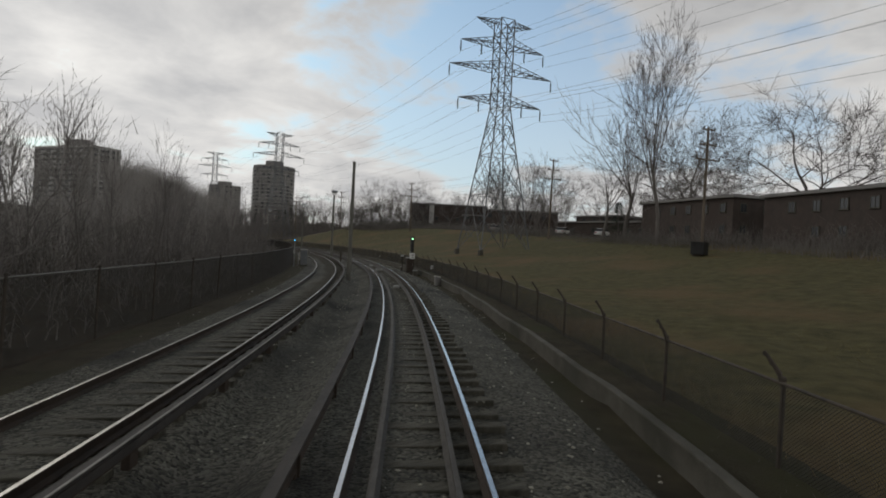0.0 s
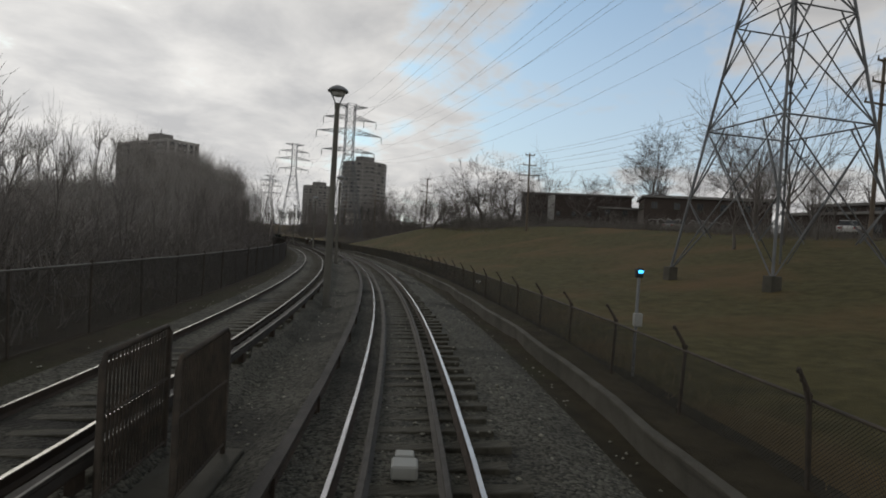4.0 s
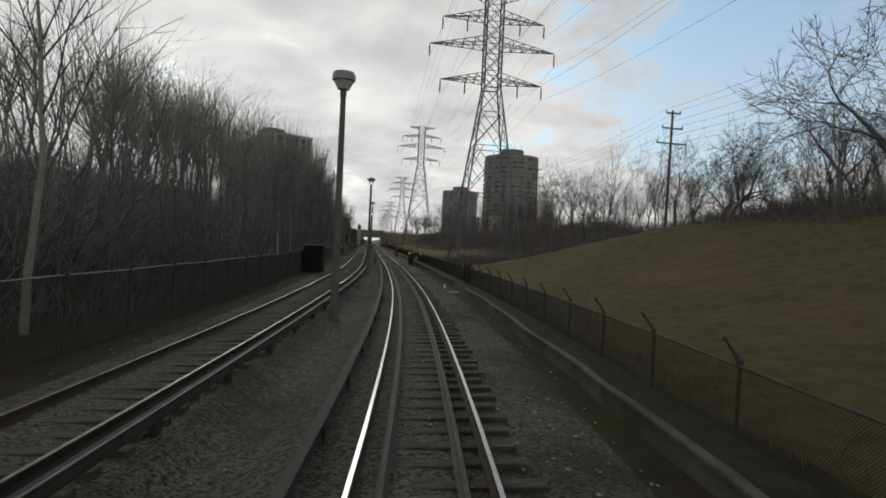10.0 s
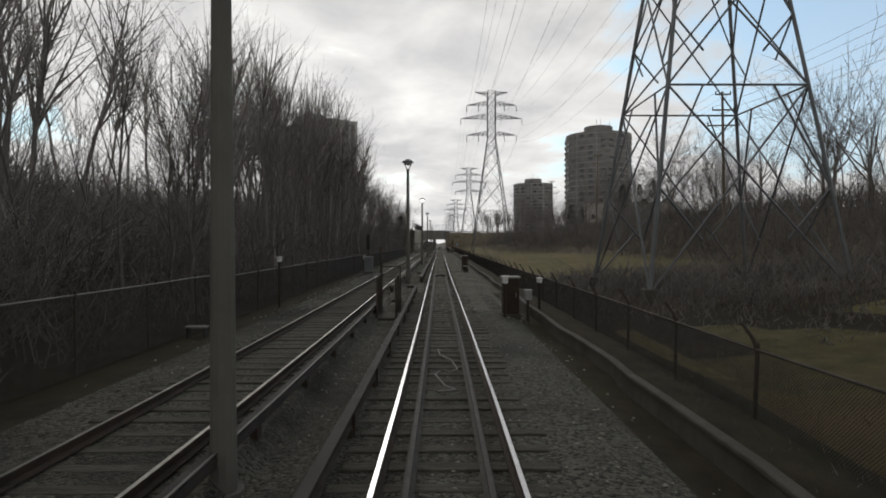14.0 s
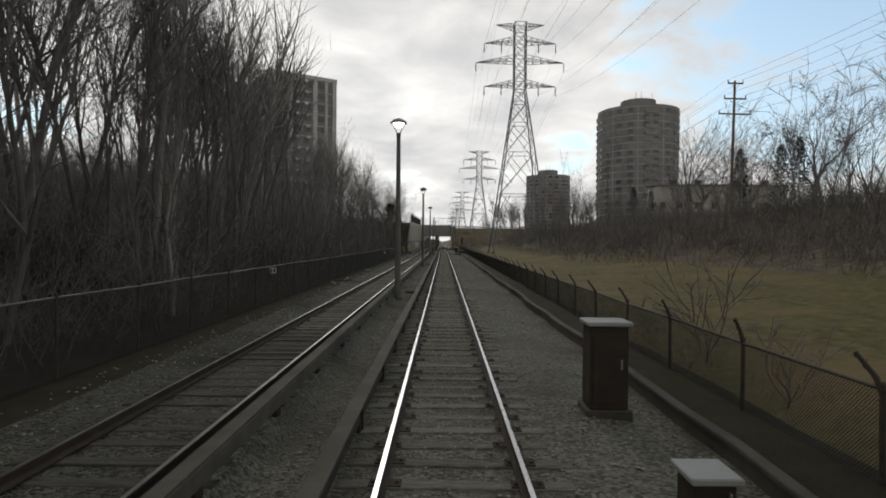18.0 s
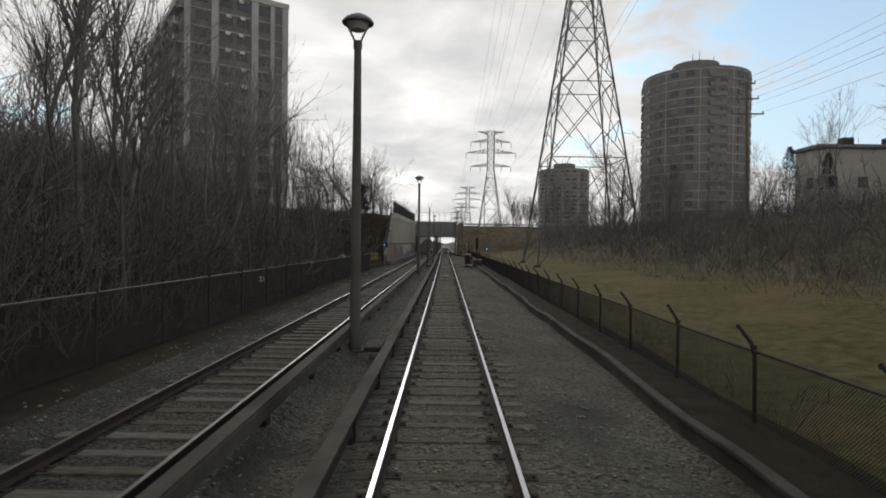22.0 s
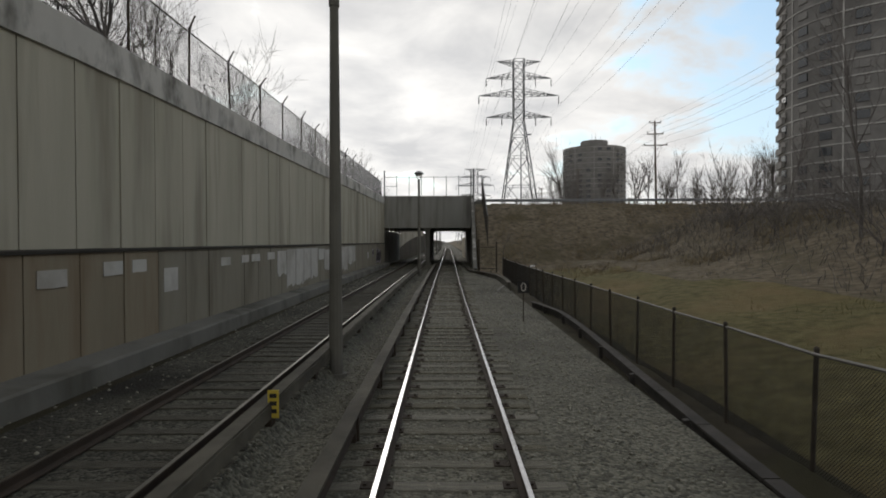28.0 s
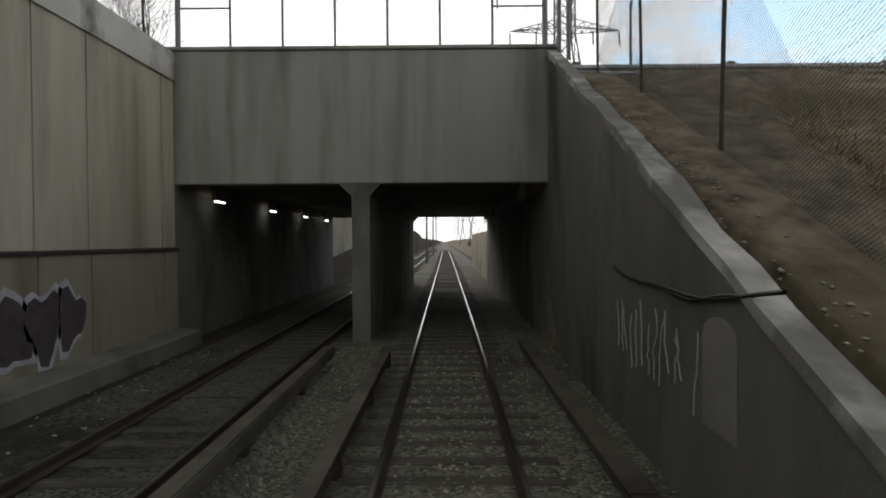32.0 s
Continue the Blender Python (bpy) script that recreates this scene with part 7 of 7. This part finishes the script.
# pale repainted patches on the wall
PATCHES = [(122.89, 123.7, 1.67, 2.01), (124.87, 125.59, 1.79, 2.10), (125.98, 126.6, 1.81, 2.11), (127.46, 128.22, 1.24, 1.85), (131.2, 132.0, 1.75, 2.02), (133.05, 133.8, 1.78, 2.05), (134.1, 135.05, 1.78, 2.06),
           (136.0, 136.95, 1.79, 2.09), (137.35, 138.7, 1.0, 2.12), (138.8, 140.25, 0.35, 2.18), (140.35, 141.8, 0.35, 2.18), (141.9, 143.3, 0.45, 2.18), (143.4, 144.9, 0.55, 2.18), (145.2, 146.6, 1.5, 2.12), (146.7, 148.1, 0.7, 2.05),
           (148.2, 149.6, 0.9, 2.1), (149.7, 151.0, 0.9, 2.12), (151.7, 153.0, 0.55, 2.18), (153.1, 154.5, 0.45, 2.18), (154.8, 156.3, 0.75, 2.18), (156.4, 157.9, 0.9, 2.18), (164.6, 165.4, 1.0, 1.6), (112.4, 112.9, 0.9, 1.7), (115.4, 115.8, 1.2, 1.85)]
r = np.random.RandomState(77)
for a, b, z0, z1 in PATCHES:
    n = 7
    ys = np.linspace(a, b, n)
    low = z0 + (r.rand(n) * 0.25 if z1 - z0 > 0.8 else r.rand(n) * 0.02)
    v = [at(y, WALL + 0.019, z) for y, z in zip(ys, low)] + [at(y, WALL + 0.019, z1) for y in ys] + [at(y, WALL + 0.0, z) for y, z in zip(ys, low)] + [at(y, WALL + 0.0, z1) for y in ys]
    f = []
    for i in range(n - 1):
        f += [(i, i + 1, n + i + 1, n + i), (2 * n + i + 1, 2 * n + i, 3 * n + i, 3 * n + i + 1), (i, 2 * n + i, 2 * n + i + 1, i + 1), (n + i, n + i + 1, 3 * n + i + 1, 3 * n + i)]
    f += [(0, n, 3 * n, 2 * n), (n - 1, 3 * n - 1, 4 * n - 1, 2 * n - 1)]
    part("paint_patch", raw("paint_patch", v, f, "patch"), None, wall, "pale paint patch over old graffiti")


# sprayed shapes on the walls
def sprayed(name, origin, along, up_, shapes, label):
    ob = thing(name, (0, 0, 0), label, "graffiti", "sprayed lettering")
    o, a, n = np.array(origin, float), np.array(along, float), np.cross(np.array(along, float), (0, 0, 1))
    for cx, cz, w, h, seed in shapes:
        r = np.random.RandomState(seed)
        t = np.arange(18) * math.tau / 18
        rad = 1 + 0.22 * np.sin(3 * t + r.rand() * 6) + 0.12 * np.sin(5 * t + r.rand() * 6)
        for k, (s, mt, lift) in enumerate(((1.0, "purple", 0.004), (0.82, "spraydark", 0.008))):
            pts = [o + a * (cx + w / 2 * s * q * math.cos(x)) + np.array([0, 0, cz + h / 2 * s * q * math.sin(x)]) for q, x in zip(rad, t)]
            v = [p + n * up_ * lift for p in pts] + [p - n * up_ * 0.004 for p in pts]
            f = [tuple(range(18)) if up_ > 0 else tuple(range(18))[::-1]] + [(i, (i + 1) % 18, 18 + (i + 1) % 18, 18 + i) for i in range(18)]
            part("shape" if k else "outline", raw("shape", v, f, mt), None, ob)
    return ob


gx = float(at(172, WALL + 0.016)[0])
sprayed("graffiti", (gx, 171.2, 0.0), (0, 1, 0), 1, [(0.0, 1.05, 1.1, 1.4, 1), (0.75, 1.1, 1.1, 1.45, 2), (1.55, 1.0, 1.15, 1.35, 3), (2.35, 1.05, 1.1, 1.45, 4), (3.1, 1.1, 1.0, 1.3, 5)], "dark plum and white sprayed shapes on the retaining wall")
sprayed("graffiti", (gx, 163.9, 0.0), (0, 1, 0), 1, [(4.0, 1.55, 0.5, 0.7, 6), (4.5, 1.5, 0.5, 0.75, 7)], "small sprayed shapes on the retaining wall")
wing_x = lambda y: 3.0 - 0.45 * (BY0 - y) / 14.6
scr = thing("graffiti", (0, 0, 0), "run white sprayed strokes on the dark wing wall", "graffiti", "sprayed lettering")
r = np.random.RandomState(9)
for k in range(13):
    y0 = 169.1 + k * 0.23
    z = np.linspace(0.75 + r.rand() * 0.3, 1.75 - r.rand() * 0.3, 9)
    y = y0 + np.cumsum(r.randn(9)) * 0.03
    part("stroke", polytube("stroke", [(wing_x(a) - 0.004, a, c) for a, c in zip(y, z)], 0.012, "spraywhite", 4), None, scr)
t = np.linspace(0, math.pi, 8)
yy = np.concatenate([[168.15], 168.5 - 0.35 * np.cos(t), [168.85]])
zz = np.concatenate([[0.75], 1.6 + 0.2 * np.sin(t), [0.75]])
front, back = [(wing_x(a) - 0.012, a, c) for a, c in zip(yy, zz)], [(wing_x(a) + 0.01, a, c) for a, c in zip(yy, zz)]
n = len(yy)
part("paint_patch", raw("paint_patch", front + back, [tuple(range(n))] + [(i, (i + 1) % n, n + (i + 1) % n, n + i) for i in range(n)], "dullpale"), None, bpy.data.objects["road_bridge"], "pale paint patch with a rounded top")
t = np.linspace(0, 1, 14)
for k, (ya, yb, z, sag) in enumerate(((172.0, 167.4, 2.1, 0.16), (171.0, 168.0, 2.02, 0.1))):
    tagged(new("wall_cable", polytube("wall_cable", [(wing_x(ya + (yb - ya) * q) - 0.03, ya + (yb - ya) * q, z - sag * math.sin(q * 3.1) - 0.03 * math.sin(q * 11 + k)) for q in t], 0.02, "black")), "black cable drooping along the wing wall", "cable", "cables on the wall")

# tube lights under the bridge
for y in (181.0, 186.5, 192.0, 197.0):
    for x in (-6.6, 2.6):
        ob = thing("tube_light", pose(x, y, 3.7), "lit tube light fixed under the bridge", "tube light", "tube lights")
        bm = bmesh.new()
        bm_box(bm, (-0.05, -0.45, 0.06), (0.05, 0.45, 0.48), 0.01)
        part("housing", bm, "cabinet", ob)
        bm = bmesh.new()
        bm_bar(bm, (0, -0.4, 0.03), (0, 0.4, 0.03), 0.02, 8)
        part("tube", bm, "lit" if x < 0 else "cabinet", ob)


# ---- things on the hill ----
def make_car(m, paint, label):
    ob = thing("parked_car", m, label, "car", "parked cars")
    bm = bmesh.new()
    prof = [(-2.1, 0.35), (-2.15, 0.75), (-1.9, 0.92), (-1.2, 0.98), (1.0, 0.98), (1.9, 0.88), (2.15, 0.7), (2.1, 0.35)]
    top = [(-1.75, 0.98), (-1.25, 1.42), (0.35, 1.45), (1.1, 0.98)]

    def prism(pts, w, w2):
        a = [bm.verts.new((-w, y, z)) for y, z in pts]
        b = [bm.verts.new((w, y, z)) for y, z in pts]
        bm.faces.new(a[::-1])
        bm.faces.new(b)
        for i in range(len(pts)):
            j = (i + 1) % len(pts)
            bm.faces.new((a[i], a[j], b[j], b[i]))
    prism(prof, 0.86, 0.86)
    bmesh.ops.bevel(bm, geom=bm.edges[:], offset=0.05, segments=1, affect="EDGES")
    part("body", bm, paint, ob)
    bm = bmesh.new()
    prism(top, 0.72, 0.7)
    cab = part("cabin", bm, "glass", ob)
    bm = bmesh.new()
    bm_box(bm, (-0.7, -1.2, 1.41), (0.7, 0.32, 1.47), 0.02)
    part("roof", bm, paint, cab)
    for x in (-0.8, 0.8):
        for y in (-1.35, 1.35):
            bm = bmesh.new()
            bm_bar(bm, (x - 0.1, y, 0.32), (x + 0.1, y, 0.32), 0.32, 14)
            wh = part("wheel", bm, "black", ob)
            bm = bmesh.new()
            bm_bar(bm, (x - 0.11, y, 0.32), (x + 0.11, y, 0.32), 0.19, 10)
            part("rim", bm, "galv", wh)
    for x in (-0.6, 0.6):
        bm = bmesh.new()
        bm_box(bm, (x - 0.16, -2.17, 0.66), (x + 0.16, -2.08, 0.8), 0.01)
        part("tail_lamp", bm, "red", ob)
        bm = bmesh.new()
        bm_box(bm, (x - 0.18, 2.08, 0.62), (x + 0.18, 2.17, 0.76), 0.01)
        part("headlight", bm, "white", ob)
    return ob


for x, y, rz, paint, lb in ((37.5, -146, -60, "white", "white car parked behind the lawn"), (34.5, -159, -60, "white", "white saloon parked at the lawn's edge"), (41, -120, -70, "cabinet", "silver car parked beside brick houses")):
    make_car(pose(x, y, ground_at(x, y) + 0.05, 0, 0, rz), paint, lb)
dn = thing("waste_bin", pose(9.8, -195, ground_at(9.8, -195), 0, 0, 20), "dark green steel waste container on the lawn", "waste container")
bm = bmesh.new()
boxed(bm, 0, 0, 0.1, 1.6, 1.2, 1.1, 0.04)
part("body", bm, "black", dn)
bm = bmesh.new()
boxed(bm, 0, 0, 1.2, 1.7, 1.3, 0.1, 0.03)
part("lid", bm, "black", dn)
for sx in (-0.6, 0.6):
    bm = bmesh.new()
    boxed(bm, sx, 0, -0.05, 0.12, 0.9, 0.16, 0.01)
    part("skid", bm, "rust", dn)

# litter on the bank
for k, (y, u, s) in enumerate(((165.0, 5.7, 0.16), (163.4, 7.3, 0.28), (160.5, 7.0, 0.1), (-147, 6.5, 0.16), (104.5, -12.0, 0.5), (108.5, -9.8, 0.25), (99, -10.5, 0.2))):
    bm = bmesh.new()
    bmesh.ops.create_icosphere(bm, subdivisions=2, radius=s)
    r = np.random.RandomState(90 + k)
    for v in bm.verts:
        v.co *= 1 + 0.35 * (r.rand() - 0.5)
        v.co.z *= 0.65
    ob = tagged(new("litter_bag", finish(bm, "litter_bag", "litterbag")), "crumpled white plastic bag caught on the slope", "litter", "litter")
    ob.matrix_basis = pose(*at(y, u, floor_at(y, u) + s * 0.4))


# dry weeds along the right-hand fence
thicket("dry_weeds", -250, 110, 4.75, 6.3, 2600, 0.9, "dry weed stalks along the fence", 51, "drystalk")
thicket("dry_weeds", -12, 4, 4.8, 6.0, 260, 1.7, "taller dry weeds and saplings at the fence", 52, "drystalk")
thicket("dry_weeds", -105, -80, 4.8, 6.0, 240, 1.3, "taller dry weeds at the fence", 53, "drystalk")

# outlined lettering sprayed on the brick house: loops of thin line, not to be read
gh = thing("graffiti", pose(45.31, -108.27, ground_at(55.8, -109.5), 0, 0, -35), "white outlined sprayed shapes on the brick wall", "graffiti", "sprayed lettering")
r = np.random.RandomState(5)
for k in range(9):
    t = np.linspace(0, math.tau, 22)
    a, b = r.uniform(0.55, 0.8), r.uniform(0.6, 0.8)
    x = 1.5 + k * 1.25 + (0.8 if k > 3 else 0) + a * np.cos(t) * (1 + 0.25 * np.sin(3 * t + k))
    z = 1.35 + b * np.sin(t) * (1 + 0.2 * np.cos(2 * t + k))
    part("loop", polytube("loop", np.stack([x, 0 * x - 0.012, z], 1), 0.05, "spraywhite", 4), None, gh)

# parked cars and debris on the wooded bank
make_car(pose(*at(106.5, -24.0, floor_at(106.5, -24.0) + 0.05), 0, 0, 35), "white", "white car parked above the wooded bank")
make_car(pose(*at(100.5, -25.5, floor_at(100.5, -25.5) + 0.05), 0, 0, 40), "cabinet", "silver car parked above the wooded bank")
for k, (y, u, l, a) in enumerate(((97, -9.2, 2.6, 60), (100, -10.4, 3.2, 110), (103, -9.0, 2.2, 75), (105, -11.2, 2.8, 20), (101.5, -8.5, 1.8, 140), (108, -9.6, 2.4, 95), (92, -9.4, 2.0, 80))):
    t = np.linspace(-0.5, 0.5, 6)
    p0 = at(y, u)
    c, sn = math.cos(radians(a)), math.sin(radians(a))
    pts = [(p0[0] + l * q * c, p0[1] + l * q * sn, ground_at(float(p0[0] + l * q * c), float(p0[1] + l * q * sn)) + 0.09 + 0.05 * math.sin(q * 7 + k)) for q in t]
    tagged(new("fallen_log", polytube("fallen_log", pts, 0.09, "bark", 7)), "fallen grey log lying on the leaf-strewn bank", "log", "fallen logs")
yp = thing("marker_plate", pose(*at(121.0, -2.5, 0.2)), "small yellow plate with dark marks on the live-rail board", "marker plate")
bm = bmesh.new()
bm_box(bm, (-0.08, -0.006, -0.2), (0.08, 0.006, 0.2), 0.002)
part("plate", bm, "yellow", yp)
bm = bmesh.new()
for k in range(3):
    bm_box(bm, (-0.05, -0.011, -0.13 + k * 0.11), (0.05, -0.007, -0.07 + k * 0.11))
part("marking", bm, "black", yp)
# dry grass on the bridge bank and along the verge
thicket("dry_grass", 148, 178.5, 4.8, 36, 26000, 0.6, "dry brown grass tufts on the embankment", 54, "drystalk", 2.0)
thicket("bank_brush", 150, 178, 5.5, 30, 2200, 0.9, "low dark brambles scattered over the embankment", 60)
thicket("bank_brush", 138, 177, 15, 46, 5500, 3.2, "leafless brush on the embankment's side", 55)
thicket("dry_grass", 60, 150, 6.0, 20, 6000, 0.4, "dry grass tufts on the verge", 56, "drystalk")
thicket("dead_leaves", -250, 117, 3.78, 5.0, 9000, 0.22, "dead leaves and stalks between kerb and fence", 57, "brush")
thicket("verge_grass", -60, 150, 5.0, 17, 16000, 0.34, "rough winter grass on the verge", 58, "grassblade", 2.6)
thicket("verge_grass", -250, -55, 5.0, 17, 14000, 0.30, "rough winter grass on the hill's foot", 59, "grassblade", 2.0)

# a steel box by the wooded fence
gb = thing("storage_box", pose(-6.75, -62.5, -0.22, 0, 0, 0), "dark green steel storage box beside the wooded fence", "storage box")
bm = bmesh.new()
boxed(bm, 0, 0, 0.08, 1.5, 2.2, 1.98, 0.03)
box_body = part("body", bm, "boxgreen", gb)
for x in (-0.36, 0.36):
    bm = bmesh.new()
    boxed(bm, x, -1.105, 0.2, 0.66, 0.03, 1.75, 0.008)
    leaf = part("door", bm, "boxgreen", box_body)
    bm = bmesh.new()
    bm_bar(bm, (x * 0.2, -1.14, 0.9), (x * 0.2, -1.14, 1.2), 0.015, 6)
    part("handle", bm, "rust", leaf)
bm = bmesh.new()
boxed(bm, 0, 0, 2.065, 1.6, 2.3, 0.07, 0.02)
part("lid", bm, "boxgreen", gb)
for y in (-0.85, 0.85):
    bm = bmesh.new()
    boxed(bm, 0, y, -0.05, 1.4, 0.14, 0.125, 0.01)
    part("skid", bm, "wood", gb)


# ---- loose ballast stones ----
def scatter_stones():
    r = np.random.RandomState(31)
    n = 34000
    y = r.uniform(-40, 178, n)
    y[:4000] = r.uniform(-240, -40, 4000)
    band = r.rand(n)
    u = np.where(band < 0.36, r.uniform(0.95, 3.3, n), np.where(band < 0.64, r.uniform(-2.75, -1.6, n), np.where(band < 0.72, r.uniform(-7.0, -5.2, n), r.uniform(-0.7, 0.7, n))))
    c = at(y, u, land(y, u) + 0.01 + u * np.tan(cant(y)) * (np.abs(u) < 2))
    s = r.uniform(0.018, 0.045, n)
    base = np.array([(1, 0, 0), (0, 1, 0), (-1, 0, 0), (0, -1, 0), (0, 0, 1), (0, 0, -1)], float)
    v = base[None] * s[:, None, None] * r.uniform(0.6, 1.3, (n, 6, 1))
    a = r.uniform(0, math.tau, n)
    ca, sa = np.cos(a), np.sin(a)
    vx = v[..., 0] * ca[:, None] - v[..., 1] * sa[:, None]
    vy = v[..., 0] * sa[:, None] + v[..., 1] * ca[:, None]
    v = np.stack([vx, vy, v[..., 2] * 0.6], -1) + c[:, None]
    f = np.array([(0, 1, 4), (1, 2, 4), (2, 3, 4), (3, 0, 4), (1, 0, 5), (2, 1, 5), (3, 2, 5), (0, 3, 5)])
    f = (f[None] + 6 * np.arange(n)[:, None, None]).reshape(-1, 3)
    tagged(new("ballast_stones", quick("ballast_stones", v.reshape(-1, 3), f, "stone")), "loose grey crushed stones on the ballast", "ballast", kind="stuff")


scatter_stones()


# ---- sleepers ----
def lay_sleepers(track, shift, seed, y_near0, y_near1):
    r = np.random.RandomState(seed)
    sm, pm = sleeper_mesh(), plate_mesh()
    bmv = np.array([v.co for v in sm.vertices])
    polys = [tuple(p.vertices) for p in sm.polygons]
    allv, allf = [], []
    y = -328.0
    while y < 330:
        p = at(y, float(shift(y)) if shift else 0.0, -0.165)
        m = pose(*p, 0, 0, turn_at(y) + r.uniform(-1.3, 1.3)) @ Matrix.Rotation(-float(cant(y)), 4, "Y") @ Matrix.Translation((r.uniform(-0.09, 0.09), r.uniform(-0.03, 0.03), r.uniform(-0.016, 0.006)))
        if y_near0 < y < y_near1:
            s = part("sleeper", sm, None, track)
            s.matrix_basis = m
            for k in (-0.78, 0.78):
                part("tie_plate", pm, None, s).matrix_basis = Matrix.Translation((k, 0, 0))
        else:
            a = np.array(m)
            i0 = sum(len(k) for k in allv)
            allv.append(bmv @ a[:3, :3].T + a[:3, 3])
            allf += [tuple(i0 + k for k in f) for f in polys]
        y += 0.61
    me = raw("sleeper_run", np.concatenate(allv), allf, "sleeperdark")
    tagged(part("sleeper_run", me, None, track, "timber sleepers further along the line"), kind="stuff")


lay_sleepers(track_a, drift, 41, -30, 150)
lay_sleepers(track_b, left_of, 42, 5, 110)
